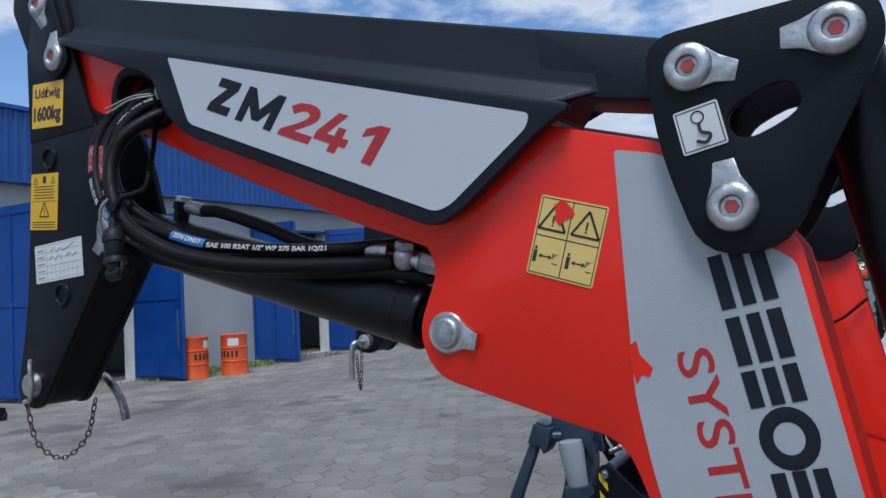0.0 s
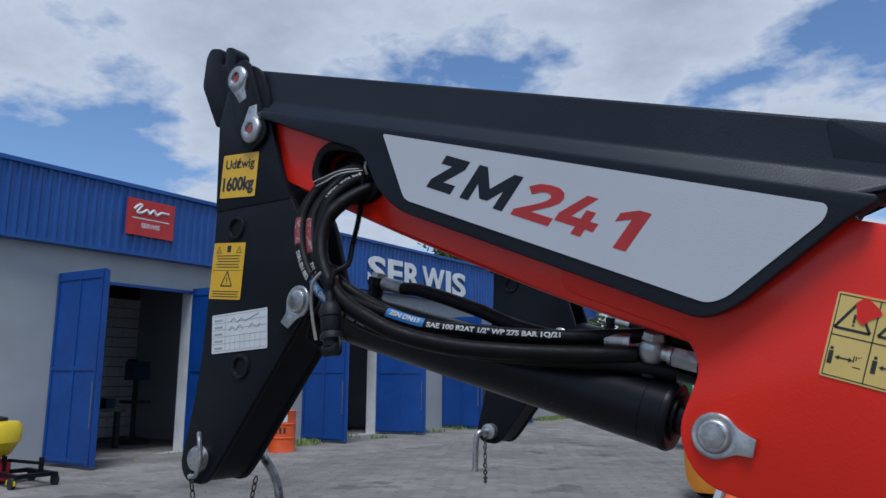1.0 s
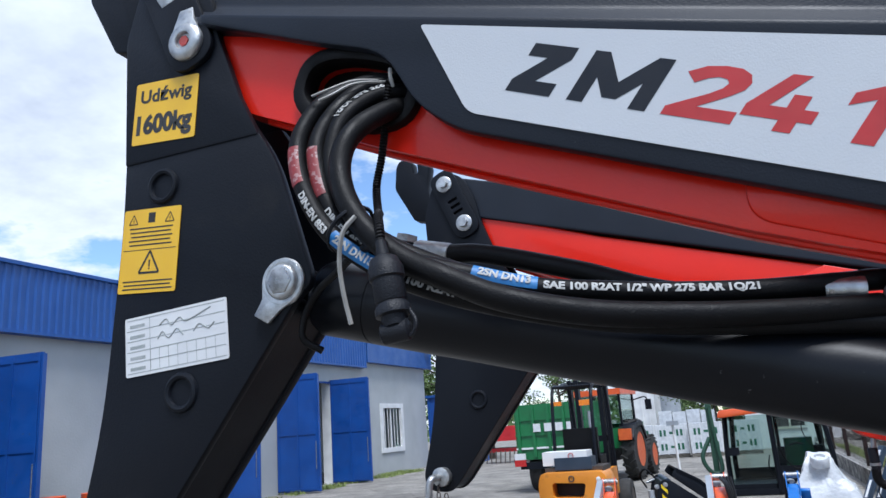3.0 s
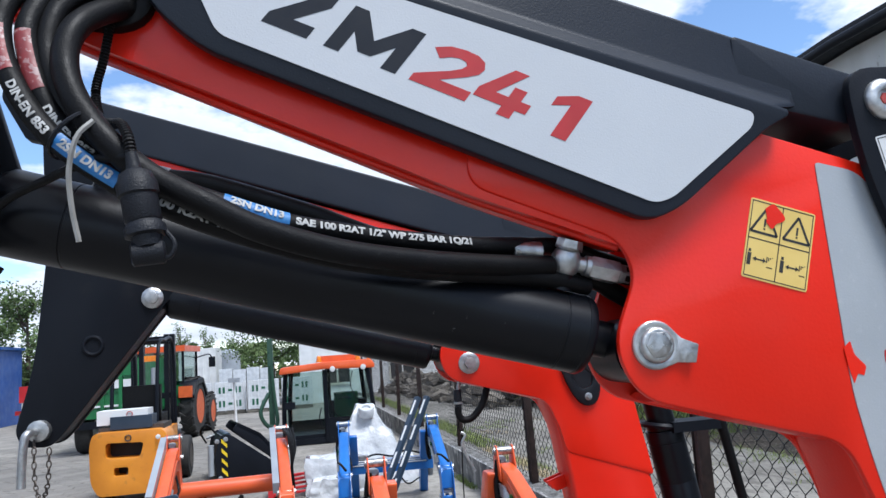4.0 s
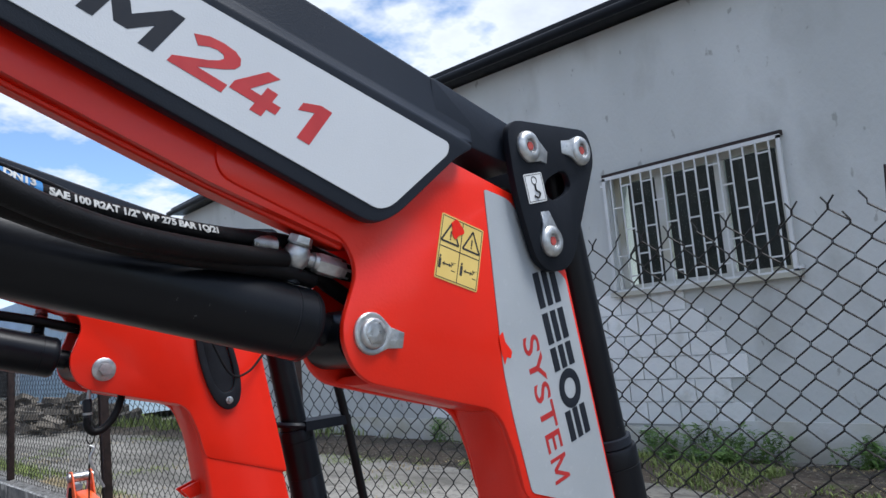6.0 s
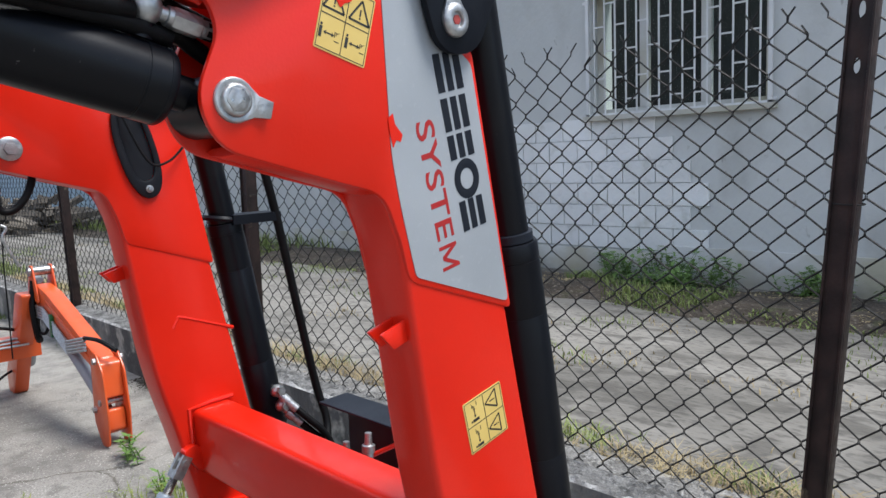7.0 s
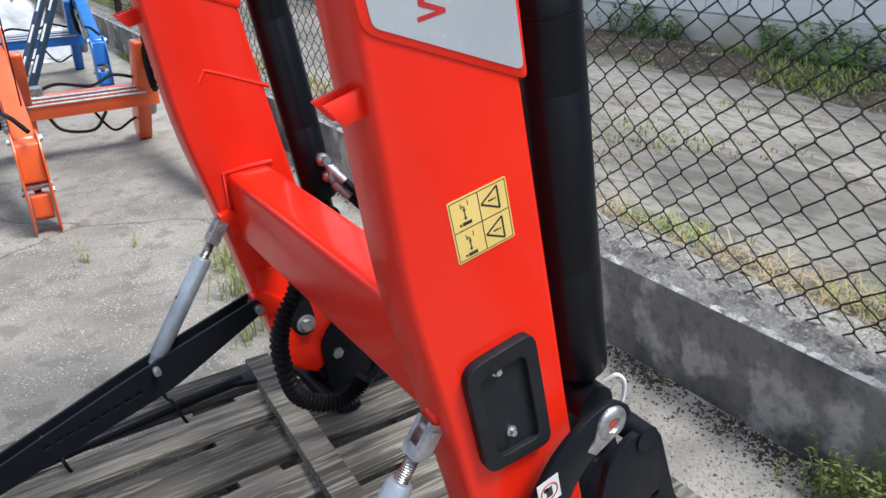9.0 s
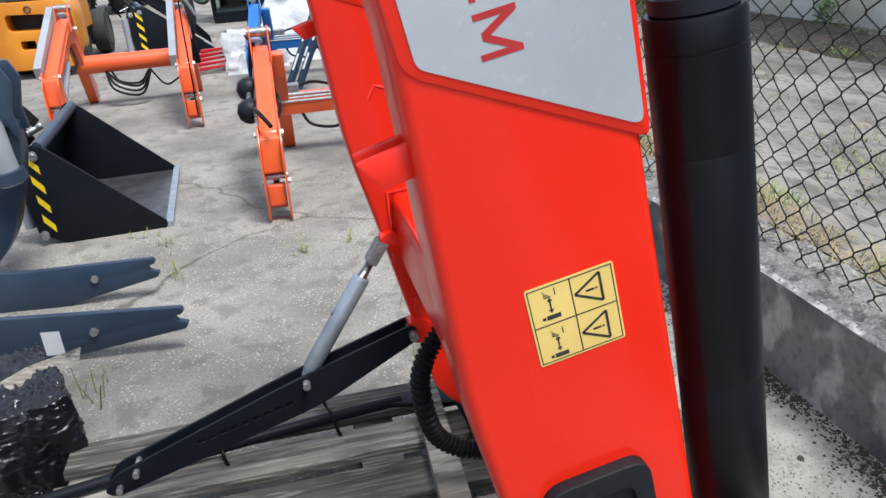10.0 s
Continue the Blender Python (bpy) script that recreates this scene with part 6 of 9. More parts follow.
kerb = thing("low_wall", "low stained concrete fence wall with a rough top", "wall", at=(1.7, 5, 0), kind="structure")
lengths = [-7 + 0.1 * k for k in range(55)] + [-1.5 + 0.014 * k for k in range(430)] + [4.53 + 0.08 * k for k in range(268)]
face, crest = B(), B()
rf, rc = [], []
for yk in lengths:
    w1, w2 = 0.010 * noise.noise((0, yk * 3.0, 0)), 0.010 * noise.noise((4, yk * 3.7, 2))
    chip = 0.012 * max(0, noise.noise((9, yk * 6.0, 2))) + 0.004 * noise.noise((2, yk * 22, 5))
    edge = (1.642 + chip, yk, KERB_TOP - 0.006 - chip * 0.5)
    rf.append([face.verts.new(v) for v in ((1.660, yk, -0.05), (1.655 + w1 * 0.4, yk, 0.12), (1.648 + w2 * 0.6, yk, 0.22), (1.643 + w1 * 0.5 + chip * 0.4, yk, KERB_TOP - 0.04), edge)])
    row = [crest.verts.new(edge)]
    for k in range(1, 19):
        x = 1.645 + 0.26 * k / 18
        row.append(crest.verts.new((x, yk, KERB_TOP + 0.004 + 0.012 * noise.noise((x * 6, yk * 6, 1)) + 0.011 * noise.noise((x * 15, yk * 15, 4)) + 0.009 * noise.noise((x * 38, yk * 38, 8)))))
    row.append(crest.verts.new((1.99, yk, KERB_TOP - 0.05)))
    rc.append(row)
rim = B()
for a, b in zip(rc, rc[1:]):
    rim.faces.new([rim.verts.new(v.co) for v in (a[0], b[0], b[1], a[1])])
bmesh.ops.remove_doubles(rim, verts=rim.verts, dist=1e-5)
for bm, rows, first in ((face, rf, 0), (crest, rc, 1)):
    for a, b in zip(rows, rows[1:]):
        for i in range(first, len(a) - 1):
            bm.faces.new((a[i], b[i], b[i + 1], a[i + 1]))
bmesh.ops.delete(crest, geom=[v for v in crest.verts if not v.link_faces], context="VERTS")
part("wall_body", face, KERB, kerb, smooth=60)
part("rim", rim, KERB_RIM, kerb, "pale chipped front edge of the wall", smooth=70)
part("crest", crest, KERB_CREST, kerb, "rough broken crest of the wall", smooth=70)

# fence posts of angle steel, every three metres, and the wire netting
fence_posts = "fence posts along the low wall"
post = thing("fence_post", "dark brown painted steel channel post with slots and worn spots", "post", fence_posts)
face_slots = [oval(0, 1.50, 0.008, 0.022, 0, 16), oval(0, 1.36, 0.008, 0.020, 0, 16)]
part("steel_post", prism([(-0.034, 0), (0.034, 0), (0.034, 1.58), (-0.034, 1.58)], -0.030, -0.024, face_slots, 0.0015, axis="x"), RUST, post)
for q in (-1, 1):
    part("flange", prism([(-0.0235, q * 0.0335), (-0.0235, q * 0.0275), (0.030, q * 0.0235), (0.030, q * 0.0295)], 0, 1.583, axis="z", w=0.0012), RUST, post)
    part("lip", prism([(-0.040, q * 0.0335), (-0.040, q * 0.0270), (-0.0302, q * 0.0270), (-0.0302, q * 0.0335)], 0, 1.590, axis="z", w=0.002), RUST, post)
part("tie_wire", ring((0, 0, 1.0), (0, 0, 1), 0.0435, 0.0025, 20, 6), WIRE, post)
post.matrix_basis = pose(FENCE_X - 0.005, -0.062, 0.335, 3.7, 0, 0)
for k, y in enumerate((3.0, 6.02, 9.2, 12.4, 15.4, 18.4, 21.4, 24.4, -3.1)):
    copy_thing(post, pose(FENCE_X - 0.005, y, 0.335, (1, -1, 0.5, -0.8, 0.6, 0, 1, 0, 1)[k], (0.5, -0.6, 0.8, 0, 0.5, -0.5, 0, 0.4, 0)[k], 0))


def netting():
    bm = B()
    w, h, r = 0.052, 0.049, 0.0029
    z0, z1 = KERB_TOP - 0.02, 1.80
    y0, y1 = -5.0, 24.0
    cols = int((y1 - y0) / w)
    for c in range(cols):
        yc = y0 + c * w
        rows = int((z1 - z0) / h) + (1 if c % 5 else 0)
        far = abs(yc - 1.0) > 9
        line = []
        for k in range(rows + 1):
            s = (k + c) % 2
            wob = 0.006 * noise.noise((yc * 2, k * 0.3, 0)) + 0.02 * noise.noise((yc * 0.5, k * 0.05, 7))
            x = FENCE_X + 0.03 + wob + (0.0032 if c % 2 else -0.0032) * (1 if s else -1)
            y = yc + (w if s else 0) + 0.004 * noise.noise((yc, k, 9))
            z = z0 + k * h + 0.012 * noise.noise((yc * 0.8, k * 0.2, 3))
            q = 0.0045 if s else -0.0045
            line += [Vector((x, y - q * 0.4, z - 0.0065)), Vector((x + 0.002, y - q * 0.4, z + 0.0065))] if not far else [Vector((x, y, z))]
        if not far:
            tail = line[-1] + Vector((0.004, 0.02 * (1 if (rows + c) % 2 else -1), 0.028))
            line.append(tail)
        n, r = 4, 0.0029 if not far else 0.0018
        rings = []
        for i, p in enumerate(line):
            d = (line[min(i + 1, len(line) - 1)] - line[max(i - 1, 0)]).normalized()
            u, v = frame_of(d)
            rings.append([bm.verts.new(p + r * (math.cos(2 * math.pi * a / n) * u + math.sin(2 * math.pi * a / n) * v)) for a in range(n)])
        for a, b in zip(rings, rings[1:]):
            for i in range(n):
                bm.faces.new((a[i], a[(i + 1) % n], b[(i + 1) % n], b[i]))
    return bm


net = thing("wire_netting", "dark diamond wire netting with a ragged top edge", "fence", at=(FENCE_X, 5, KERB_TOP), kind="stuff")
part("netting", netting(), WIRE, net, smooth=0, fix=False)


# ---- the wall behind the fence ----
wx = 6.8
hall = thing("wall_east", "grey rendered wall of an old hall with whitewashed blocks below", "wall", at=(wx, 8, 0), kind="structure")
WY0, WY1, WZ0, WZ1 = 2.04, 4.0, 1.90, 3.235
part("wall_face", prism([(-10, 0.0), (15.5, 0.0), (15.5, 4.85), (7, 5.10), (3.5, 5.0), (-10, 4.6)], wx, wx + 0.4, [[(WY0, WZ0), (WY1, WZ0), (WY1, WZ1), (WY0, WZ1)]], axis="x"), RENDER_WALL, hall, smooth=0)
part("end_wall", box(B(), wx + 0.401, wx + 9, 15.1, 15.5, 0, 4.8), RENDER_WALL, hall, smooth=0)
part("plinth", prism([(-10, 0.0), (3.2, 0.0), (3.2, 0.47), (-10, 0.47)], wx - 0.03, wx - 0.001, axis="x", w=0.008), PLINTH, hall)
part("plinth", prism([(3.2, 0.0), (15.5, 0.0), (15.5, 0.39), (3.2, 0.39)], wx - 0.018, wx - 0.001, axis="x", w=0.008), PLINTH, hall)
part("eaves", prism([(-10, 4.66), (3.5, 5.02), (7, 5.12), (15.5, 4.87), (15.5, 5.03), (7, 5.30), (3.5, 5.20), (-10, 4.84)], wx - 0.28, wx + 0.5, axis="x", w=0.02), SATIN, hall)
part("gutter", tube([(wx - 0.33, -10, 4.68), (wx - 0.33, 3.5, 5.04), (wx - 0.33, 7, 5.14), (wx - 0.33, 15.5, 4.89)], 0.06, 10, 3, smooth=False), SATIN, hall)
rnd = random.Random(4)
for row in range(6):
    for col in range(12):
        y0 = 2.62 + col * 0.40 + (0.20 if row % 2 else 0)
        z0 = 0.41 + row * 0.245
        if y0 + 0.39 > 9.0 or (row == 5 and col < 1) or (row == 4 and rnd.random() < 0.1):
            continue
        part("block", rbox(wx - 0.016 - 0.010 * rnd.random(), wx - 0.001, y0 + 0.004, y0 + 0.390, z0 + 0.004, z0 + 0.238, 0.006, 1), BLOCKS, hall)
win = thing("window_1", "old timber window behind a white-painted bar grille", "window", at=(wx, 3, WZ0), kind="structure")
part("window_sill", rbox(wx - 0.10, wx + 0.1, WY0 - 0.08, WY1 + 0.08, WZ0 - 0.055, WZ0 - 0.004, 0.008), PLINTH, win)
part("window_lintel", rbox(wx - 0.05, wx + 0.1, WY0 - 0.06, WY1 + 0.06, WZ1 + 0.004, WZ1 + 0.05, 0.006), RUST, win)
fr = B()
for y0, y1, z0, z1 in ((WY0, WY1, WZ0, WZ0 + 0.07), (WY0, WY1, WZ1 - 0.07, WZ1), (WY0, WY0 + 0.07, WZ0 + 0.07, WZ1 - 0.07), (WY1 - 0.07, WY1, WZ0 + 0.07, WZ1 - 0.07)):
    box(fr, wx + 0.10, wx + 0.16, y0, y1, z0, z1)
part("window_frame", bev(fr, 0.004, 1), PLINTH, win)
for y in (2.66, 3.36):
    part("mullion", rbox(wx + 0.09, wx + 0.15, y, y + 0.10, WZ0 + 0.07, WZ1 - 0.07, 0.006), PLINTH, win)
for a, b in ((WY0 + 0.07, 2.66), (2.76, 3.36), (3.46, WY1 - 0.07)):
    part("pane", box(B(), wx + 0.125, wx + 0.131, a, b, WZ0 + 0.07, WZ1 - 0.07), GLASS, win, smooth=0)
# Near-black sheet behind the panes; its colour stands in for the unlit room.
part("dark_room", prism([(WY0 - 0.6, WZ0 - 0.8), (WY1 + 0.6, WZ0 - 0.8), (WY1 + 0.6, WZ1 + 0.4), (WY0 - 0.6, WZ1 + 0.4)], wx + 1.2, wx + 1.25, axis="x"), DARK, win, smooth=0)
gr = thing("window_grille", "white-painted steel bar grille with staggered short bars", "grille", at=(wx - 0.05, 3, WZ0))
gx = wx - 0.055
for y0, y1, z0, z1 in ((WY0 - 0.05, WY1 + 0.05, WZ0 - 0.02, WZ0 + 0.02), (WY0 - 0.05, WY1 + 0.05, WZ1 - 0.03, WZ1 + 0.01), (WY0 - 0.05, WY0 - 0.01, WZ0, WZ1), (WY1 + 0.01, WY1 + 0.05, WZ0, WZ1)):
    part("rail", rbox(gx - 0.012, gx + 0.012, y0, y1, z0, z1, 0.003, 1), WHITE_PAINT, gr)
nb = 15
for k in range(nb):
    yb = WY0 + (WY1 - WY0) * (k + 0.5) / nb
    part("bar", rod((gx - 0.006, yb, WZ0), (gx - 0.006, yb, WZ1), 0.010, n=8), WHITE_PAINT, gr)
    if k < nb - 1:
        for zz in ((0.30, 0.72) if k % 2 else (0.12, 0.52, 0.90)):
            z = WZ0 + (WZ1 - WZ0) * zz
            part("short_bar", box(B(), gx - 0.010, gx + 0.002, yb, yb + (WY1 - WY0) / nb, z - 0.008, z + 0.008), WHITE_PAINT, gr, smooth=0)
part("bracket", rbox(gx, wx, WY0 - 0.09, WY0 - 0.05, WZ0 + 0.02, WZ0 + 0.05, 0.002), WHITE_PAINT, gr)
part("bracket", rbox(gx, wx, WY1 + 0.05, WY1 + 0.09, WZ1 - 0.1, WZ1 - 0.07, 0.002), WHITE_PAINT, gr)


# ---- the garage across the yard ----
GX = -13.65
garage = thing("wall_west", "grey rendered garage wall with a blue sheet-metal fascia", "wall", at=(GX, 10, 0), kind="structure")
OPEN = [(6.25, 9.2), (12.7, 15.55), (18.9, 22.1)]
TOP = 3.47
holes = [[(a, 0.004), (b, 0.004), (b, TOP), (a, TOP)] for a, b in OPEN] + [[(26.05, 0.95), (27.85, 0.95), (27.85, 2.6), (26.05, 2.6)]]
part("wall_face", prism([(-14, -0.02), (30.5, -0.02), (30.5, 4.4), (-14, 4.4)], GX - 0.3, GX, holes, axis="x"), GARAGE, garage, smooth=0)
part("wall_end", box(B(), GX - 8, GX - 0.3, 30.2, 30.5, 0, 4.4), GARAGE, garage, smooth=0)
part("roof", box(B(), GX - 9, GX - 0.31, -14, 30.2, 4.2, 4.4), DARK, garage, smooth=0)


def ribbed(y0, y1, z0, z1, x, pitch=0.18, deep=0.035):
    """Trapezoidal cladding: upright ribs, seen from +x."""
    bm, prof, y = B(), [], y0
    while y < y1:
        prof += [(x, y), (x, y + 0.45 * pitch), (x + deep, y + 0.6 * pitch), (x + deep, y + 0.85 * pitch)]
        y += pitch
    lo = [bm.verts.new((a, b, z0)) for a, b in prof]
    hi = [bm.verts.new((a, b, z1)) for a, b in prof]
    for i in range(len(lo) - 1):
        bm.faces.new((lo[i], lo[i + 1], hi[i + 1], hi[i]))
    return bm


part("fascia", ribbed(-14, 24.5, 4.10, 5.42, GX + 0.22), BLUE_SHEET, garage, smooth=0, fix=False)
part("fascia_back", box(B(), GX - 0.3, GX + 0.215, -14, 24.5, 4.10, 5.40), BLUE_SHEET, garage, smooth=0)
part("fascia_cap", rbox(GX - 0.35, GX + 0.30, -14, 24.6, 5.42, 5.50, 0.01, 1), BLUE_SHEET, garage)
part("fascia_sill", rbox(GX + 0.0, GX + 0.27, -14, 24.5, 4.04, 4.10, 0.006, 1), BLUE_SHEET, garage)
part("upper_fascia", box(B(), GX - 0.3, GX + 0.25, 24.6, 30.9, 4.28, 6.25), BLUE_SHEET, garage, smooth=0)
part("window_band", box(B(), GX - 0.2, GX + 0.1, 25.6, 30.4, 6.25, 7.15), WHITE_PAINT, garage, smooth=0)
for yy in (26.4, 27.3, 28.2, 29.1, 29.9):
    part("window_bar", box(B(), GX + 0.1, GX + 0.14, yy, yy + 0.05, 6.25, 7.15), GREY_PAINT, garage, smooth=0)
part("lamp_box", rbox(GX + 0.25, GX + 0.5, 30.1, 30.5, 5.0, 5.2, 0.02), WHITE_PAINT, garage)

for k, (a, b) in enumerate(OPEN):
    door = thing(f"door_{k + 1}", "tall blue steel garage door, both leaves folded open", "door", at=(GX, a, 0), kind="structure")
    for y, turn in ((a - 0.02, 2.0 if k else 4.0), (b + 0.02, 22.0 if k == 1 else 4.0)):
        m = Matrix.Translation((GX + 0.02, y, 0)) @ Matrix.Rotation(radians(turn), 4, "Z")
        leaf = part("leaf", rbox(0.0, 1.42, -0.03, 0.03, 0.06, TOP + 0.05, 0.006, 1, m), BLUE_DOOR, door)
        for x0 in (0.02, 0.69, 1.34):
            part("rib", rbox(x0, x0 + 0.06, -0.05, -0.03, 0.08, TOP, 0.004, 1, m), BLUE_DOOR, leaf)
        for z0 in (0.1, 1.7, 3.36):
            part("rail", rbox(0.02, 1.40, -0.048, -0.03, z0, z0 + 0.07, 0.004, 1, m), BLUE_DOOR, leaf)
        part("edge_strip", rbox(1.421, 1.46, -0.045, 0.045, 0.05, TOP + 0.02, 0.004, 1, m), BLUE_DOOR, leaf)
        part("bolt_bar", rod(m @ Vector((1.36, -0.06, 0.7)), m @ Vector((1.36, -0.06, 1.5)), 0.012, n=8), STEEL, leaf)
    part("jamb", rbox(GX - 0.32, GX + 0.012, b - 0.02, b + 0.16, 0.0, TOP, 0.006, 1), WHITE_PAINT, door)
    part("head_rail", rbox(GX - 0.05, GX + 0.03, a, b, TOP - 0.06, TOP + 0.0, 0.004, 1), BLUE_DOOR, door)

room = thing("workshop_interior", "workshop bay with its shade painted on a near-black back wall, and whitewashed blocks", "room", at=(-17, 10, 0), kind="structure")
# The bay's gloom is put into this wall's near-black colour.
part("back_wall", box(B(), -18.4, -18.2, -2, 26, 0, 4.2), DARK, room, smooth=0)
part("dividing_wall", box(B(), -18.2, GX - 0.3, 10.8, 11.0, 0, 4.2), GARAGE, room, smooth=0)
part("dividing_wall", box(B(), -18.2, GX - 0.3, 17.2, 17.4, 0, 4.2), GARAGE, room, smooth=0)
part("dividing_wall", box(B(), -18.2, GX - 0.3, 4.4, 4.6, 0, 4.2), GARAGE, room, smooth=0)
me = None
rnd = random.Random(7)
for r in range(14):
    for c in range(6):
        y0 = 7.6 + c * 0.55 + (0.27 if r % 2 else 0)
        ob = part("block", rbox(-18.2, -18.17, y0, y0 + 0.535, 0.02 + r * 0.26, 0.265 + r * 0.26, 0.006, 1), BLOCKS, room)


def loose(name, label, cat, at, pieces, group=""):
    """A thing made of a few bevelled blocks and rods: (name, kind, numbers, material)."""
    t = thing(name, label, cat, group, at)
    o = Matrix.Translation(at)
    for n, kind, v, mt in pieces:
        if kind == "box":
            bm = rbox(*v[:6], v[6] if len(v) > 6 else 0.01, 2)
        elif kind == "rod":
            bm = rod(v[0], v[1], v[2], v[3] if len(v) > 3 else None, 16)
        elif kind == "tube":
            bm = tube(v[0], v[1], 8, 6)
        elif kind == "lathe":
            bm = lathe(v[0], v[1], v[2], 24)
        elif kind == "x":
            bm = prism(v[0], v[1], v[2], axis="x", w=v[3] if len(v) > 3 else 0.0)
        else:
            bm = prism(v[0], v[1], v[2], axis="y", w=v[3] if len(v) > 3 else 0.0)
        bm.transform(o)
        part(n, bm, mt, t)
    return t


loose("drill_press", "dark pillar drill standing in the workshop", "machine", (-16.2, 9.6, 0), [
    ("base", "box", (-0.3, 0.3, -0.25, 0.25, 0, 0.12), DARK), ("pillar", "rod", ((0, 0, 0.12), (0, 0, 1.9), 0.06), DARK),
    ("head", "box", (-0.18, 0.25, -0.2, 0.2, 1.5, 1.95), NAVY), ("table", "box", (-0.25, 0.3, -0.25, 0.25, 0.95, 1.02), DARK), ("motor", "rod", ((-0.2, 0, 1.6), (-0.2, 0, 2.0), 0.12), DARK)])
loose("workbench", "cluttered dark workbench in the workshop", "bench", (-15.9, 8.2, 0), [
    ("top", "box", (-0.5, 0.5, -0.7, 0.7, 0.8, 0.88), WOOD), ("leg", "box", (-0.45, -0.35, -0.6, -0.5, 0, 0.8), DARK), ("leg", "box", (0.35, 0.45, 0.5, 0.6, 0, 0.8), DARK),
    ("toolbox", "box", (-0.3, 0.2, -0.5, 0.1, 0.88, 1.2), DARK), ("vice", "box", (0.1, 0.35, 0.3, 0.5, 0.88, 1.1), NAVY)])
loose("engine_hoist", "red workshop hoist standing in the middle bay", "hoist", (-15.2, 15.0, 0), [
    ("leg", "box", (-0.5, 0.5, -0.4, -0.3, 0.05, 0.15), RED_MACHINE), ("leg", "box", (-0.5, 0.5, 0.3, 0.4, 0.05, 0.15), RED_MACHINE), ("mast", "box", (-0.5, -0.4, -0.05, 0.05, 0.15, 1.4), RED_MACHINE), ("ram", "rod", ((-0.45, 0, 0.5), (0.1, 0, 1.3), 0.04), STEEL)])

win2 = thing("window_2", "small white window with bars in the garage wall", "window", at=(GX, 27, 0.95), kind="structure")
for y0, y1, z0, z1 in ((25.9, 28.0, 0.82, 1.0), (25.9, 28.0, 2.55, 2.73), (25.9, 26.12, 1.0, 2.55), (27.78, 28.0, 1.0, 2.55)):
    part("surround", rbox(GX - 0.05, GX + 0.05, y0, y1, z0, z1, 0.01, 1), WHITE_PAINT, win2)
part("pane", box(B(), GX - 0.12, GX - 0.10, 26.05, 27.85, 0.95, 2.6), GLASS, win2, smooth=0)
for k in range(6):
    part("bar", rod((GX + 0.02, 26.25 + 0.28 * k, 0.95), (GX + 0.02, 26.25 + 0.28 * k, 2.6), 0.015, n=6), WHITE_PAINT, win2)
part("mullion", rbox(GX - 0.09, GX - 0.04, 26.9, 27.0, 0.95, 2.6, 0.006, 1), WHITE_PAINT, win2)

sign = thing("service_sign", "red sign panel with white writing on the fascia", "sign", at=(GX + 0.28, 7.85, 4.8))
part("panel", rbox(GX + 0.262, GX + 0.30, 7.31, 8.40, 4.45, 5.21, 0.006, 1), SIGN_RED, sign)
yz = lambda y, z: (GX + 0.305, y, z)
part("mark", tube([yz(7.45, 4.98), yz(7.55, 5.08), yz(7.62, 5.08), yz(7.52, 4.93), yz(7.62, 4.93), yz(7.75, 5.0), yz(7.80, 4.93), yz(7.90, 5.02), yz(7.97, 4.93), yz(8.08, 5.0), yz(8.26, 5.0)], 0.026, 8, 6), WHITE_PAINT, sign, "white script mark")
part("rule", rbox(GX + 0.30, GX + 0.304, 7.42, 8.28, 4.80, 4.82, 0.001, 1), WHITE_PAINT, sign)
part("lettering", text_mesh("SERWIS", 0.12, plane_frame((GX + 0.303, 7.64, 4.62), (0, 1, 0), (0, 0, 1)), 0.002, 0.002, 0, 0.42, 0.10), WHITE_PAINT, sign)
sign2 = thing("service_lettering", "large white letters SERWIS on the blue fascia", "sign", at=(GX + 0.28, 17.3, 4.65))
x0 = 14.78
for ch, wd in zip("SERWIS", (0.80, 0.70, 0.78, 1.22, 0.26, 0.80)):
    part("letter", text_mesh(ch, 1.0, plane_frame((GX + 0.275, x0, 4.25), (0, 1, 0), (0, 0, 1)), 0.012, 0.03, 0, wd, 0.80), WHITE_PAINT, sign2)
    x0 += wd + 0.10

shed = thing("blue_shed", "flat-roofed blue sheet-metal shed beside the garage", "shed", at=(-12.6, 31.8, 0))
part("wall", box(B(), -13.6, -11.65, 30.6, 33.0, 0, 2.98), BLUE_DOOR, shed, smooth=0)
part("roof", rbox(-13.65, -11.55, 30.5, 33.1, 2.98, 3.08, 0.01, 1), BLUE_SHEET, shed)
for k in range(5):
    part("rib", rbox(-13.5 + 0.42 * k, -13.46 + 0.42 * k, 30.57, 30.6, 0.05, 2.95, 0.004, 1), BLUE_SHEET, shed)

barrel = thing("oil_drum", "orange steel oil drum with a white label", "drum", "oil drums by the garage door")
part("drum_body", lathe((0, 0, 0), (0, 0, 1), [(0, 0.275), (0.01, 0.29), (0.02, 0.285), (0.29, 0.285), (0.30, 0.297), (0.315, 0.297), (0.325, 0.285), (0.58, 0.285), (0.59, 0.297), (0.605, 0.297), (0.615, 0.285), (0.865, 0.285), (0.875, 0.29), (0.88, 0.285), (0.87, 0.26)], 32), ORANGE, barrel)
bm = B()
for j in range(6):
    a0, a1 = radians(-20 + 8 * j), radians(-12 + 8 * j)
    vs = [bm.verts.new((0.2865 * math.cos(a), 0.2865 * math.sin(a), z)) for a, z in ((a0, 0.64), (a1, 0.64), (a1, 0.80), (a0, 0.80))]
    bm.faces.new(vs)
part("label", bm, PAPER, barrel)
bm = B()
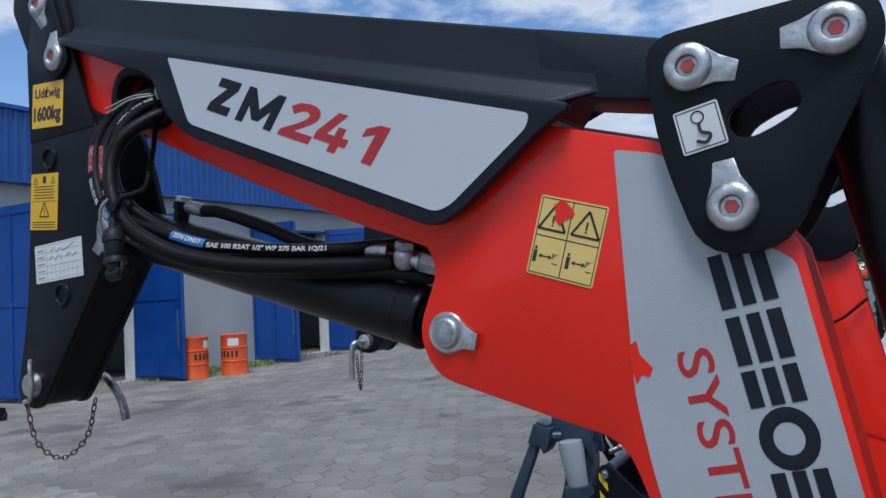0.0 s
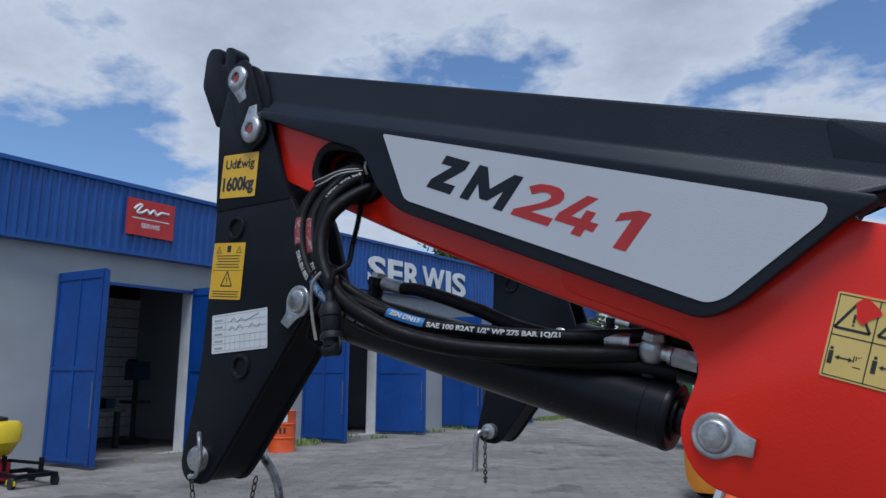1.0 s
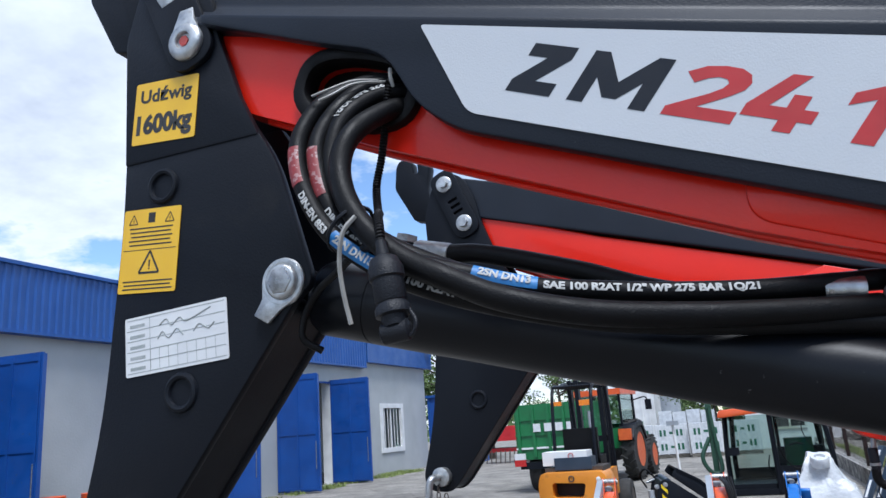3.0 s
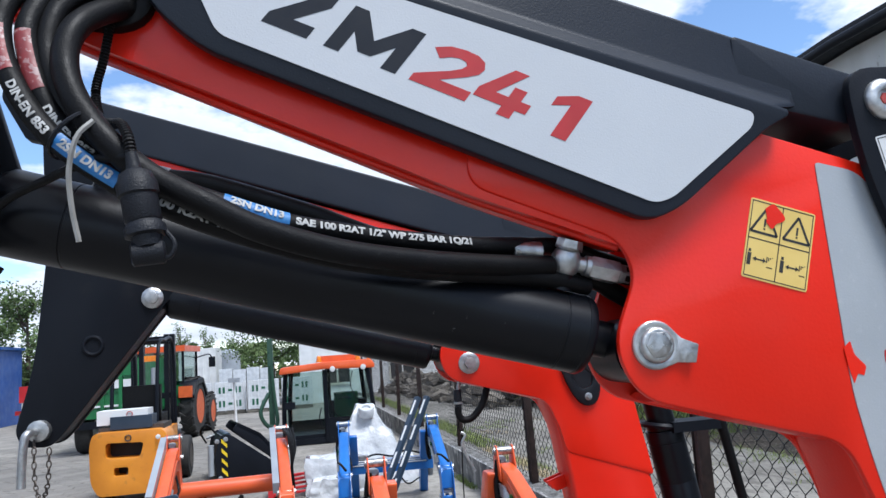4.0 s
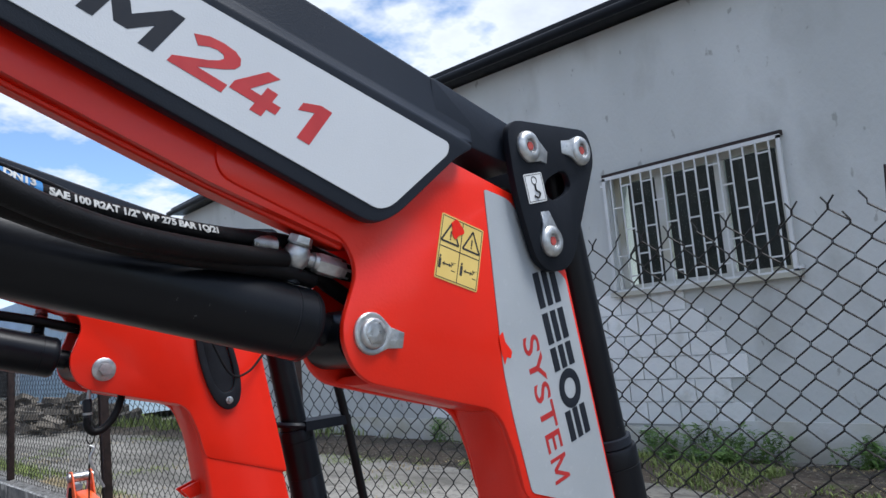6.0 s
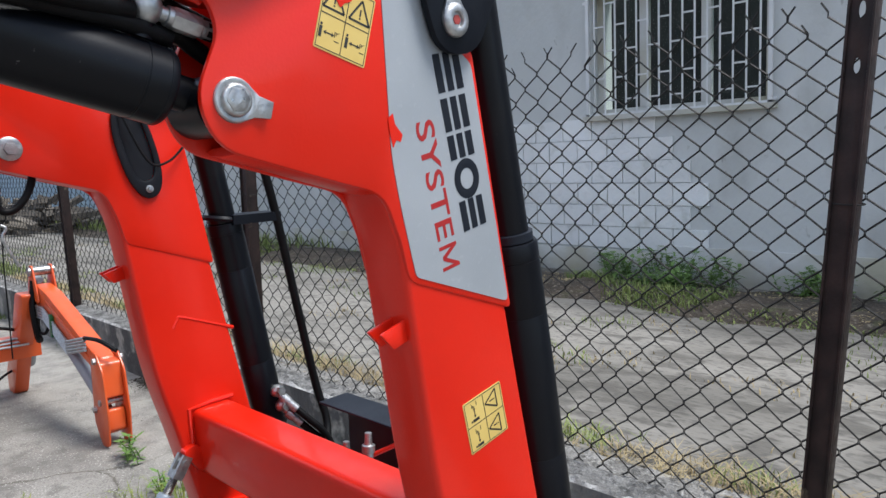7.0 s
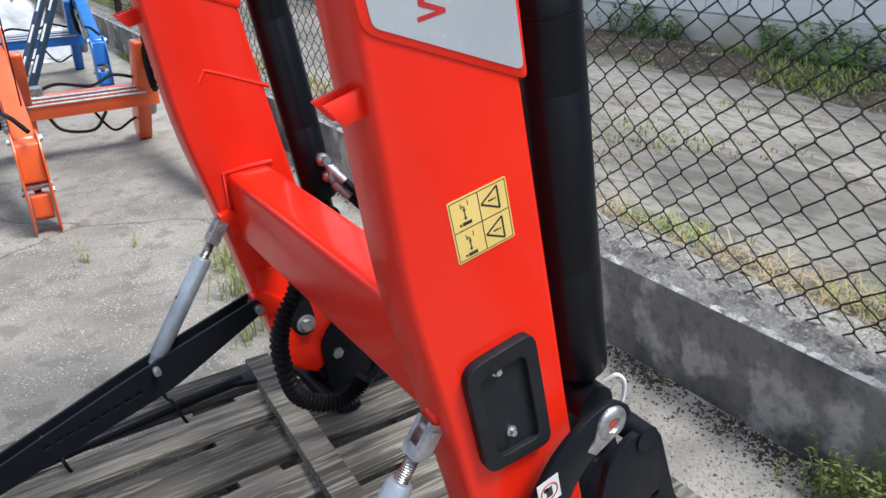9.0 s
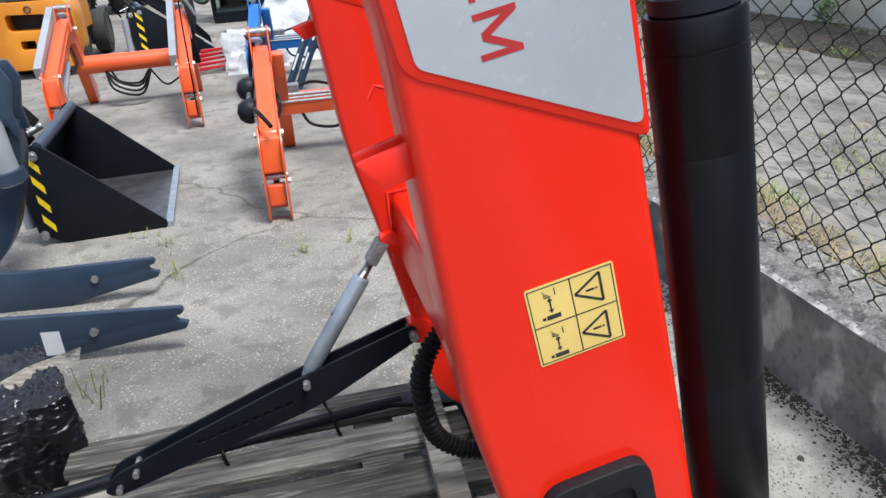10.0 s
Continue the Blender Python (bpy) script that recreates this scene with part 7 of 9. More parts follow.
for j in range(5):
    a0, a1 = radians(-60 + 18 * j), radians(-50 + 18 * j)
    vs = [bm.verts.new((0.287 * math.cos(a), 0.287 * math.sin(a), z)) for a, z in ((a0, 0.40), (a1, 0.40), (a1, 0.53), (a0, 0.53))]
    bm.faces.new(vs)
part("brand_bars", bm, INK, barrel)
barrel.matrix_basis = pose(-12.0, 10.5, 0.0, 0, 0, -50)
copy_thing(barrel, pose(-12.35, 9.72, 0.0, 0, 0, 20))

# ---- yellow spreader and its cart at the yard's edge ----
sp = loose("spreader", "yellow and red plastic hopper spreader", "spreader", (-12.0, 4.42, 0.0), [
    ("hopper", "lathe", ((0, 0, 0.35), (0, 0, 1), [(0, 0.22), (0.08, 0.42), (0.25, 0.52), (0.27, 0.55), (0.50, 0.55), (0.56, 0.50), (0.58, 0.3)]), YELLOW_PAINT),
    ("base", "lathe", ((0, 0, 0.02), (0, 0, 1), [(0, 0.38), (0.05, 0.44), (0.30, 0.44), (0.34, 0.3)]), RED_MACHINE),
    ("lid", "lathe", ((0, 0, 0.93), (0, 0, 1), [(0, 0.34), (0.04, 0.34), (0.06, 0.25), (0.07, 0.1)]), PLASTIC)])
cart = thing("tool_cart", "low black attachment frame on small wheels", "frame", at=(-11.35, 4.80, 0))
for v in ((-11.850, -10.950, 4.500, 4.570, 0.140, 0.200), (-11.850, -10.950, 5.030, 5.100, 0.140, 0.200), (-11.800, -11.730, 4.570, 5.030, 0.140, 0.200), (-11.070, -11.000, 4.570, 5.030, 0.140, 0.200), (-11.650, -11.590, 4.600, 4.650, 0.200, 0.420), (-11.250, -11.190, 4.950, 5.000, 0.200, 0.400)):
    part("bar", rbox(*v, 0.006, 1), SATIN, cart)
part("top_rail", rod((-11.75, 4.75, 0.34), (-11.05, 4.85, 0.34), 0.025, n=10), SATIN, cart)
for x in (-11.75, -11.05):
    for y in (4.49, 5.11):
        part("wheel", rod((x, y - 0.03, 0.08), (x, y + 0.03, 0.08), 0.08, n=16), TYRE, cart)
part("stripe", rbox(-11.190, -10.950, 4.475, 4.498, 0.060, 0.120, 0.002, 1), YELLOW_PAINT, cart)


# ---- parked machines in the yard ----
def small_loader(name, label, paint, at, span, zinc_pipes=True, scale=1.0, turn=0.0, ballast=False):
    """A parked compact loader: two arms with a knee, an upright with a tube, a foot, a tip bracket and a cross beam."""
    t = thing(name, label, "loader", "parked compact loaders")
    m = Matrix.Diagonal((1, scale, scale, 1))
    add = lambda n, bm, mt, par=None: (bm.transform(m), part(n, bm, mt, par or t))[1]
    for s in (-span / 2, span / 2):
        boom = add("boom", prism(rounded([(-1.10, 0.40), (-1.10, 0.50), (-0.25, 0.78), (-0.02, 0.82), (0.10, 0.72), (0.0, 0.60), (-0.2, 0.63)], 0.03), s - 0.05, s + 0.05, axis="x", w=0.012), paint)
        add("boom_rib", prism([(-1.05, 0.44), (-1.05, 0.468), (-0.25, 0.732), (-0.25, 0.70)], s - 0.057, s + 0.057, axis="x", w=0.004), paint, boom)
        add("leg", prism(rounded([(-0.05, 0.76), (0.12, 0.76), (0.34, 0.40), (0.56, 0.16), (0.56, 0.0), (0.42, 0.0), (0.20, 0.34), (0.02, 0.58)], 0.03), (0.80 if zinc_pipes else 1.0) * s - 0.045, (0.80 if zinc_pipes else 1.0) * s + 0.045, axis="x", w=0.01), paint)
        for dx in (-0.062, 0.052):
            add("upright_plate", prism(rounded([(-0.14, 0.70), (-0.05, 0.94), (0.02, 0.94), (0.10, 0.72)], 0.03), s + dx, s + dx + 0.010, axis="x", w=0.002), paint)
            add("tip_plate", prism(rounded([(-1.20, 0.02), (-1.10, 0.0), (-1.0, 0.12), (-1.02, 0.50), (-1.10, 0.54), (-1.19, 0.44), (-1.22, 0.2)], 0.03), s + dx, s + dx + 0.010, axis="x", w=0.002), paint)
            for y, z in ((-1.10, 0.49), (-1.04, 0.20), (-0.015, 0.90), (0.06, 0.72)):
                add("bolt", hexhead((s + (dx + 0.010 if dx > 0 else dx), y, z), (1 if dx > 0 else -1, 0, 0), 0.020, 0.016), ZINC)
        add("tip_block", prism(rounded([(-1.18, 0.10), (-1.10, 0.06), (-1.04, 0.14), (-1.05, 0.20), (-1.17, 0.22)], 0.015), s - 0.045, s + 0.045, axis="x", w=0.004), paint)
        add("slot_pin", rod((s - 0.07, -1.12, 0.255), (s + 0.07, -1.12, 0.255), 0.018, n=12), ZINC)
        add("tip_web", prism(rounded([(-1.17, 0.28), (-1.15, 0.48), (-1.06, 0.50), (-1.04, 0.30)], 0.02), s - 0.05, s + 0.05, axis="x"), paint)
        add("upright_tube", rod((s - 0.075, -0.015, 0.90), (s + 0.075, -0.015, 0.90), 0.030), STEEL)
        a, b = Vector((s, -1.06, 0.20)), Vector((s, -0.10, 0.62))
        d = (b - a).normalized()
        cyl = add("tilt_cylinder", rod(a + d * 0.12, a + d * 0.72, 0.036, n=18), GREY_PAINT)
        add("piston_rod", rod(a, b, 0.018, n=12), STEEL, cyl)
        add("lift_cylinder", rod((s - 0.02, 0.44, 0.20), (s - 0.02, 0.02, 0.84), 0.040, n=18), GREY_PAINT)
        if s > 0:
            add("hose", tube([(s - 0.03, 0.40, 0.22), (s - 0.16, 0.42, 0.16), (s - 0.30, 0.36, 0.12), (s - 0.42, 0.28, 0.30)], 0.009, 8, 6), RUBBER)
        add("hose", tube([(s + 0.04, -0.25, 0.60), (s + 0.07, -0.30, 0.48), (s + 0.06, -0.42, 0.44), (s + 0.04, -0.5, 0.44)], 0.011, 8, 6), RUBBER)
        add("hose", tube([(s - 0.04, -0.02, 0.66), (s - 0.06, -0.06, 0.52), (s - 0.04, -0.12, 0.50), (s - 0.02, -0.16, 0.56)], 0.011, 8, 6), RUBBER)
        if zinc_pipes:
            for k in range(5):
                add("steel_pipe", tube([(s - 0.058, 0.34, 0.45 - 0.018 * k), (s - 0.06, 0.05, 0.68 - 0.018 * k), (s - 0.06, -0.2, 0.68 - 0.018 * k), (s - 0.062, -0.62, 0.53 - 0.018 * k), (s - 0.07, -0.72, 0.55 - 0.018 * k), (s - 0.06, -0.95, 0.60 - 0.018 * k)], 0.0085, 6, 4, smooth=False), ZINC)
            add("pipe_clamp", rbox(s - 0.072, s - 0.048, -0.38, -0.35, 0.52, 0.66, 0.003, 1), GREEN)
            add("hose", tube([(s - 0.05, -0.02, 0.84), (s - 0.075, -0.04, 0.66), (s - 0.07, -0.06, 0.50), (s - 0.05, -0.02, 0.44)], 0.022, 8, 6), RUBBER)
            add("hose", tube([(s - 0.06, -0.95, 0.60), (s - 0.03, -1.10, 0.60), (s + 0.02, -1.20, 0.55)], 0.012, 8, 6), RUBBER)
    if zinc_pipes:
        add("cross_beam", rbox(-span / 2, span / 2, 0.17, 0.30, 0.30, 0.44, 0.012, 2), paint)
        add("hose", tube([(-0.3, 0.23, 0.46), (-0.15, 0.26, 0.50), (0.05, 0.22, 0.47), (0.2, 0.25, 0.52), (0.4, 0.2, 0.48), (0.46, 0.1, 0.6)], 0.011, 8, 6), RUBBER)
        add("valve_block", rbox(-0.36, -0.24, 0.18, 0.30, 0.44, 0.50, 0.006, 1), STEEL)
    else:
        add("cross_beam", rod((-span / 2, 0.24, 0.38), (span / 2, 0.24, 0.38), 0.082, n=28), paint)
        for s in (-span / 2, span / 2):
            a, b = Vector((s - 0.085, -1.06, 0.52)), Vector((s - 0.085, -0.04, 0.88))
            d = (b - a).normalized()
            u, v = frame_of(d)
            mm = Matrix((u, v, d)).transposed().to_4x4()
            mm.translation = a
            add("flat_link", rbox(-0.028, 0.028, -0.045, 0.045, 0, (b - a).length, 0.006, 1, mm), GREY_PAINT)
        for k in range(4):
            add("hose", tube([(span / 2 + 0.02 + 0.03 * k, -0.10, 0.90), (span / 2 + 0.06 + 0.02 * k, -0.34, 0.84 - 0.03 * k), (span / 2 + 0.08, -0.42, 0.60), (span / 2 + 0.03 * k, -0.40, 0.40), (span / 2 + 0.02, -0.25, 0.46)], 0.014, 8, 6), RUBBER)
        for k in range(3):
            add("hose", tube([(-0.30, 0.2, 0.32), (-0.24 + 0.03 * k, 0.10, 0.16 + 0.03 * k), (0.0, 0.08, 0.10 + 0.04 * k), (0.12, 0.16, 0.30)], 0.011, 8, 6), RUBBER)
    if zinc_pipes:
        for k in range(3):
            add("steel_pipe", rod((-span / 2 + 0.08, 0.17 - 0.02 * k, 0.44 - 0.02 * k), (span / 2 - 0.08, 0.17 - 0.02 * k, 0.44 - 0.02 * k), 0.008, n=8), ZINC)
    add("hose", tube([(-0.25, 0.2, 0.32), (-0.18, 0.15, 0.22), (0.0, 0.12, 0.20), (0.10, 0.16, 0.30)], 0.011, 8, 6), RUBBER)
    if ballast:
        for y, z in ((-0.35, 0.60), (-0.62, 0.52)):
            add("ball_knob", lathe((-span / 2 - 0.10, y, z - 0.075), (0, 0, 1), [(0.0, 0.01), (0.008, 0.035), (0.03, 0.062), (0.075, 0.075), (0.12, 0.062), (0.142, 0.035), (0.15, 0.01)], 20), PLASTIC)
        add("knob_bar", rod((-span / 2 - 0.10, -0.35, 0.60), (-span / 2 - 0.10, -0.62, 0.52), 0.018, n=10), STEEL)
    t.matrix_basis = pose(*at, 0, 0, turn)
    return t


small_loader("compact_loader", "orange compact loader with zinc pipes, parked beside the fence", ORANGE, (0.59, 4.42, 0.0), 0.90, True, 0.98, -1, True)
small_loader("compact_loader", "orange compact loader with a thick cross beam, parked on the concrete", ORANGE, (-1.06, 7.02, 0.0), 1.02, False, 1.06, 3)
small_loader("compact_loader", "blue compact loader parked beside the fence", BLUE_LOADER, (0.62, 7.75, 0.0), 1.0, True, 0.98, -4)

forks = thing("fork_rails", "two dark grey lattice rails leaning against the loader", "rails", at=(0.8, 6.6, 0))
for dx in (0.0, 0.10):
    a, b = Vector((0.30 + dx, 6.72, 0.02)), Vector((0.90 + dx, 7.22, 1.14))
    d = (b - a).normalized()
    u, v = frame_of(d)
    mm = Matrix((u, v, d)).transposed().to_4x4()
    mm.translation = a
    part("rail", rbox(-0.03, 0.03, -0.022, 0.022, 0, (b - a).length, 0.005, 1, mm), NAVY, forks)
    for k in range(4):
        part("label_strip", rbox(-0.012, 0.012, -0.024, -0.022, 0.25 + 0.3 * k, 0.42 + 0.3 * k, 0.0004, 1, mm), PAPER, forks)


def bucket(name, label, at, turn, width, size, jaw=False, tall=1.0):
    """A black grab bucket lying on its back edge, mouth to +x, with hazard stripes on its cheeks."""
    t = thing(name, label, "bucket", "black grab buckets")
    s = size
    out = [(-0.50 * s, 0.62 * s), (-0.42 * s, 0.70 * s), (-0.30 * s, 0.66 * s), (0.52 * s, 0.05 * s), (0.50 * s, 0.0), (-0.32 * s, 0.0), (-0.52 * s, 0.10 * s), (-0.56 * s, 0.35 * s)]
    for y0 in (-width / 2, width / 2 - 0.014):
        ck = part("cheek", prism(rounded(out, 0.03), y0, y0 + 0.014, w=0.002), SATIN, t)
        yf = y0 - 0.0015 if y0 < 0 else y0 + 0.0145
        for k in range(4):
            z = (0.13 + 0.135 * k) * s
            part("hazard_stripe", prism([(-0.46 * s, z + 0.045 * s), (-0.38 * s, z - 0.04 * s), (-0.38 * s, z + 0.015 * s), (-0.46 * s, z + 0.10 * s)], yf, yf + 0.002), YELLOW_PAINT, ck)
        for x, z in ((-0.40 * s, 0.62 * s), (-0.48 * s, 0.08 * s), (-0.52 * s, 0.60 * s)):
            part("pin", lathe((x, y0 if y0 < 0 else y0 + 0.014, z), (0, -1 if y0 < 0 else 1, 0), [(0, 0.034 * s), (0.006, 0.034 * s), (0.008, 0.02 * s), (0.02, 0.018 * s)], 18), ZINC, ck)
    w = width / 2 - 0.015
    # Floor coloured paler than the cheeks to stand in for reflected sky.
    part("floor_plate", box(B(), -0.32 * s, 0.55 * s, -w, w, 0.002, 0.016), SKY_GREY_STEEL, t, "steel bucket floor, painted paler for the sky it reflects")
    part("cutting_edge", rbox(0.50 * s, 0.56 * s, -w - 0.014, w + 0.014, 0.004, 0.030, 0.004, 1), GALV, t, "worn bright steel cutting edge")
    part("back_plate", prism([(-0.34 * s, 0.0), (-0.31 * s, 0.0), (-0.50 * s, 0.12 * s), (-0.53 * s, 0.36 * s), (-0.40 * s, 0.66 * s), (-0.44 * s, 0.66 * s), (-0.56 * s, 0.36 * s), (-0.53 * s, 0.10 * s)], -w, w), SATIN, t)
    if jaw:
        for y0 in (-width / 2 + 0.03, width / 2 - 0.05):
            part("jaw_cheek", prism(rounded([(-0.30 * s, 0.74 * s), (-0.22 * s, 0.84 * s), (0.10 * s, 0.66 * s), (0.48 * s, 0.22 * s), (0.50 * s, 0.10 * s), (0.30 * s, 0.26 * s), (-0.16 * s, 0.62 * s)], 0.04), y0, y0 + 0.016, w=0.002), SATIN, t)
        part("jaw_plate", prism([(-0.22 * s, 0.84 * s), (0.10 * s, 0.66 * s), (0.48 * s, 0.22 * s), (0.46 * s, 0.20 * s), (0.09 * s, 0.63 * s), (-0.22 * s, 0.81 * s)], -w, w), SATIN, t)
    part("top_tube", rod((-0.36 * s, -w, 0.66 * s), (-0.36 * s, w, 0.66 * s), 0.045 * s, n=20), NAVY, t)
    part("ram", rod((-0.60 * s, -w * 0.9, 0.12 * s), (-0.60 * s, -w * 0.9, 0.55 * s), 0.045 * s, n=16), GREY_PAINT, t)
    for k in range(3):
        part("hose", tube([(-0.5 * s, -0.1 + 0.05 * k, 0.70 * s), (-0.62 * s, -0.1 + 0.05 * k, 0.82 * s), (-0.70 * s, -0.05 + 0.05 * k, 0.72 * s), (-0.62 * s, 0.05 * k, 0.55 * s)], 0.012, 8, 6), RUBBER, t)
    part("hose_end", rod((-0.62 * s, 0.0, 0.62 * s), (-0.50 * s, 0.04, 0.66 * s), 0.016, n=10), ZINC, t)
    t.matrix_basis = pose(*at, 0, 0, turn) @ Matrix.Diagonal((1, 1, tall, 1))
    return t


bucket("grab_bucket", "black grab bucket with yellow hazard stripes, mouth facing sideways", (-0.835, 3.98, 0.0), 3, 1.12, 0.615, tall=1.28)
bucket("grab_bucket", "black grab bucket with yellow stripes standing behind the loader", (-1.12, 10.9, 0.0), 12, 0.95, 0.98, True)
rake = thing("red_tines", "red plastic fork tines lying behind the beam", "tines", at=(-0.5, 8.8, 0))
for k in range(5):
    part("tine", prism(rounded([(-0.72 + 0.03 * k, 0.03 + 0.04 * k), (-0.34 + 0.03 * k, 0.07 + 0.04 * k), (-0.32 + 0.03 * k, 0.09 + 0.04 * k), (-0.72 + 0.03 * k, 0.075 + 0.04 * k)], 0.008), 8.55 + 0.09 * k, 8.60 + 0.09 * k, w=0.004), RED_MACHINE, rake)
part("head_bar", rbox(-0.76, -0.70, 8.5, 9.05, 0.0, 0.24, 0.01, 1), RED_MACHINE, rake)

# dark blue grapple lying open beside the pallet
gr = thing("grapple_frame", "dark blue steel grapple lying open on the concrete", "grapple", at=(-0.8, 2.4, 0))
for (a, b, c0, d0) in (((-1.25, 2.20), (-0.27, 2.03), 0.0, 0.19), ((-1.2, 2.66), (-0.43, 2.56), 0.0, 0.17)):
    L = math.hypot(b[0] - a[0], b[1] - a[1])
    m = Matrix.Translation((a[0], a[1], 0)) @ Matrix.Rotation(math.atan2(b[1] - a[1], b[0] - a[0]), 4, "Z")
    out = rounded([(0, 0.0), (0.45 * L, 0.0), (L, 0.10), (L + 0.01, 0.125), (L - 0.03, 0.135), (L - 0.035, 0.155), (L, 0.165), (L - 0.005, 0.19), (0.3 * L, d0 + 0.01), (0, d0 + 0.02)], 0.01)
    bm = prism(out, -0.014, 0.014, w=0.003)
    bm.transform(m)
    part("grapple_arm", bm, NAVY, gr)
    bm = box(B(), 0.02, 0.5 * L, 0.014, 0.12, d0 * 0.4, d0 * 0.4 + 0.012)
    bm.transform(m)
    part("stiffener", bm, NAVY, gr)
    part("bolt", hexhead(m @ Vector((0.66 * L, -0.014, 0.12)), m.to_3x3() @ Vector((0, -1, 0)), 0.018, 0.012), ZINC, gr)
m = plane_frame((-0.80, 2.105, 0.035), (0.98, -0.17, 0), (0, 0, 1))
part("paper_label", strip(B(), m, 0, 0.07, 0, 0.10), PAPER, gr)
part("curved_column", prism(rounded([(-0.95, 0.75), (-0.948, 0.633), (-0.974, 0.529), (-1.016, 0.397), (-1.082, 0.236), (-1.176, 0.118), (-1.25, 0.075), (-1.33, 0.0), (-1.47, 0.0), (-1.35, 0.12), (-1.20, 0.30), (-1.12, 0.50), (-1.09, 0.66), (-1.12, 0.75)], [0.02, 0.04, 0.1, 0.1, 0.1, 0.08, 0.05, 0.02, 0.01, 0.06, 0.1, 0.1, 0.05, 0.02]), 2.95, 3.07, w=0.006), NAVY, gr)
plate = [(-1.147, 0.99), (-1.161, 0.829), (-1.184, 0.788), (-1.111, 0.775), (-0.963, 0.745), (-0.95, 0.70), (-0.922, 0.70), (-0.935, 0.797), (-0.905, 0.93), (-0.94, 1.01)]
for y0 in (2.925, 3.07):
    part("upright", prism(rounded(plate, 0.012), y0, y0 + 0.022, w=0.003), NAVY, gr)
ram = part("grey_ram", lathe((-1.046, 2.90, 0.79), (0.03, 0.01, -0.24), [(0, 0.030), (0.004, 0.062), (0.05, 0.066), (0.18, 0.056), (0.30, 0.050), (0.304, 0.03)], 28), GREY_PAINT, gr, "light grey hydraulic ram")
part("ram_foot", lathe((-1.012, 2.90, 0.56), (0.03, 0.01, -0.24), [(0, 0.03), (0.002, 0.07), (0.05, 0.074), (0.055, 0.05)], 24), NAVY, ram)
part("upright_pin", rod((-1.03, 2.91, 0.93), (-1.03, 3.11, 0.93), 0.02, n=14), ZINC, gr)
part("side_block", prism(rounded([(-1.235, 0.874), (-1.137, 0.849), (-1.155, 0.765), (-1.163, 0.742), (-1.185, 0.712), (-1.205, 0.752), (-1.276, 0.765)], 0.008), 2.86, 2.98, w=0.004), NAVY, gr)
part("block_lid", prism([(-1.222, 0.884), (-1.158, 0.868), (-1.155, 0.856), (-1.222, 0.872)], 2.87, 2.97, w=0.002), NAVY, gr)
part("side_arm", prism(rounded([(-1.272, 0.765), (-1.222, 0.752), (-1.338, 0.478), (-1.42, 0.20), (-1.44, 0.0), (-1.52, 0.0), (-1.49, 0.22), (-1.405, 0.478)], 0.02), 2.88, 2.93, w=0.004), NAVY, gr)
part("link_bar", rod((-1.16, 2.92, 0.80), (-1.11, 2.94, 0.80), 0.03, n=14), NAVY, gr)

# black wrapped bundle
wrap = thing("wrapped_parcel", "lumpy parcel in torn glossy black plastic film", "parcel", at=(-0.72, 1.35, 0))
bm = B()
bmesh.ops.create_cube(bm, size=1)
bmesh.ops.subdivide_edges(bm, edges=bm.edges, cuts=70, use_grid_fill=True)
for v in bm.verts:
    p = v.co.copy()
    k = max(abs(p.x), abs(p.y), abs(p.z)) / max(p.length, 1e-6)
    p = p * (0.72 + 0.28 * k)
    p = Vector((p.x * 0.46, p.y * 0.40, (p.z + 0.5) * 0.36))
    warp = p + 0.05 * noise.noise_vector(p * 7)
    fold = 1 - abs(noise.noise(Vector((warp.x * 34, warp.y * 12, warp.z * 20))))
    crease = 1 - abs(noise.noise(Vector((warp.x * 20, warp.y * 62, warp.z * 48)) + Vector((3, 1, 7))))
    n3 = noise.noise_vector(p * 9) * 0.018 + p.normalized() * (0.010 * fold ** 5 + 0.007 * crease ** 6 - 0.006)
    p += Vector((n3.x, n3.y, n3.z if p.z > 0.03 else 0))
    v.co = Matrix.Rotation(radians(25), 3, "Z") @ p + Vector((-0.74, 1.35, 0.0))
part("film", bm, WRAP_BLACK, wrap, smooth=70)
bm = B()
g = [[bm.verts.new((-0.73 + 0.24 * i / 8 + 0.012 * noise.noise((i, j, 0)), 1.26 + 0.20 * i / 8 + 0.03 * j + 0.01 * noise.noise((i, j, 5)), 0.345 + 0.012 * j - 0.014 * abs(i - 4) * 0.3)) for j in range(3)] for i in range(9)]
for i in range(8):
    for j in range(2):
        bm.faces.new((g[i][j], g[i + 1][j], g[i + 1][j + 1], g[i][j + 1]))
part("torn_card", bm, WOOD, wrap, "brown card showing through the tear")

# forklift seen from behind
fk = thing("forklift", "worn amber forklift truck with a black mast", "forklift", at=(-2.47, 10.2, 0))
X = -2.50
cw = rounded([(X - 0.46, 0.28), (X - 0.48, 0.74), (X - 0.43, 0.90), (X + 0.42, 0.90), (X + 0.475, 0.74), (X + 0.46, 0.28), (X + 0.36, 0.12), (X - 0.36, 0.12)], [0.08, 0.1, 0.08, 0.08, 0.1, 0.08, 0.06, 0.06])
block = prism(cw, 9.4, 10.05, [rounded([(X - 0.27, 0.58), (X + 0.14, 0.57), (X + 0.19, 0.75), (X - 0.27, 0.77)], 0.05), rounded([(X - 0.17, 0.36), (X + 0.0, 0.36), (X + 0.0, 0.46), (X - 0.17, 0.46)], 0.03)], 0.03, 3)
for v in block.verts:
    v.co.y += 0.55 * max(0.0, abs(v.co.x - X) - 0.25) ** 1.5 * (1 if v.co.y < 9.7 else 0)
part("counterweight", block, FORK_YEL, fk)
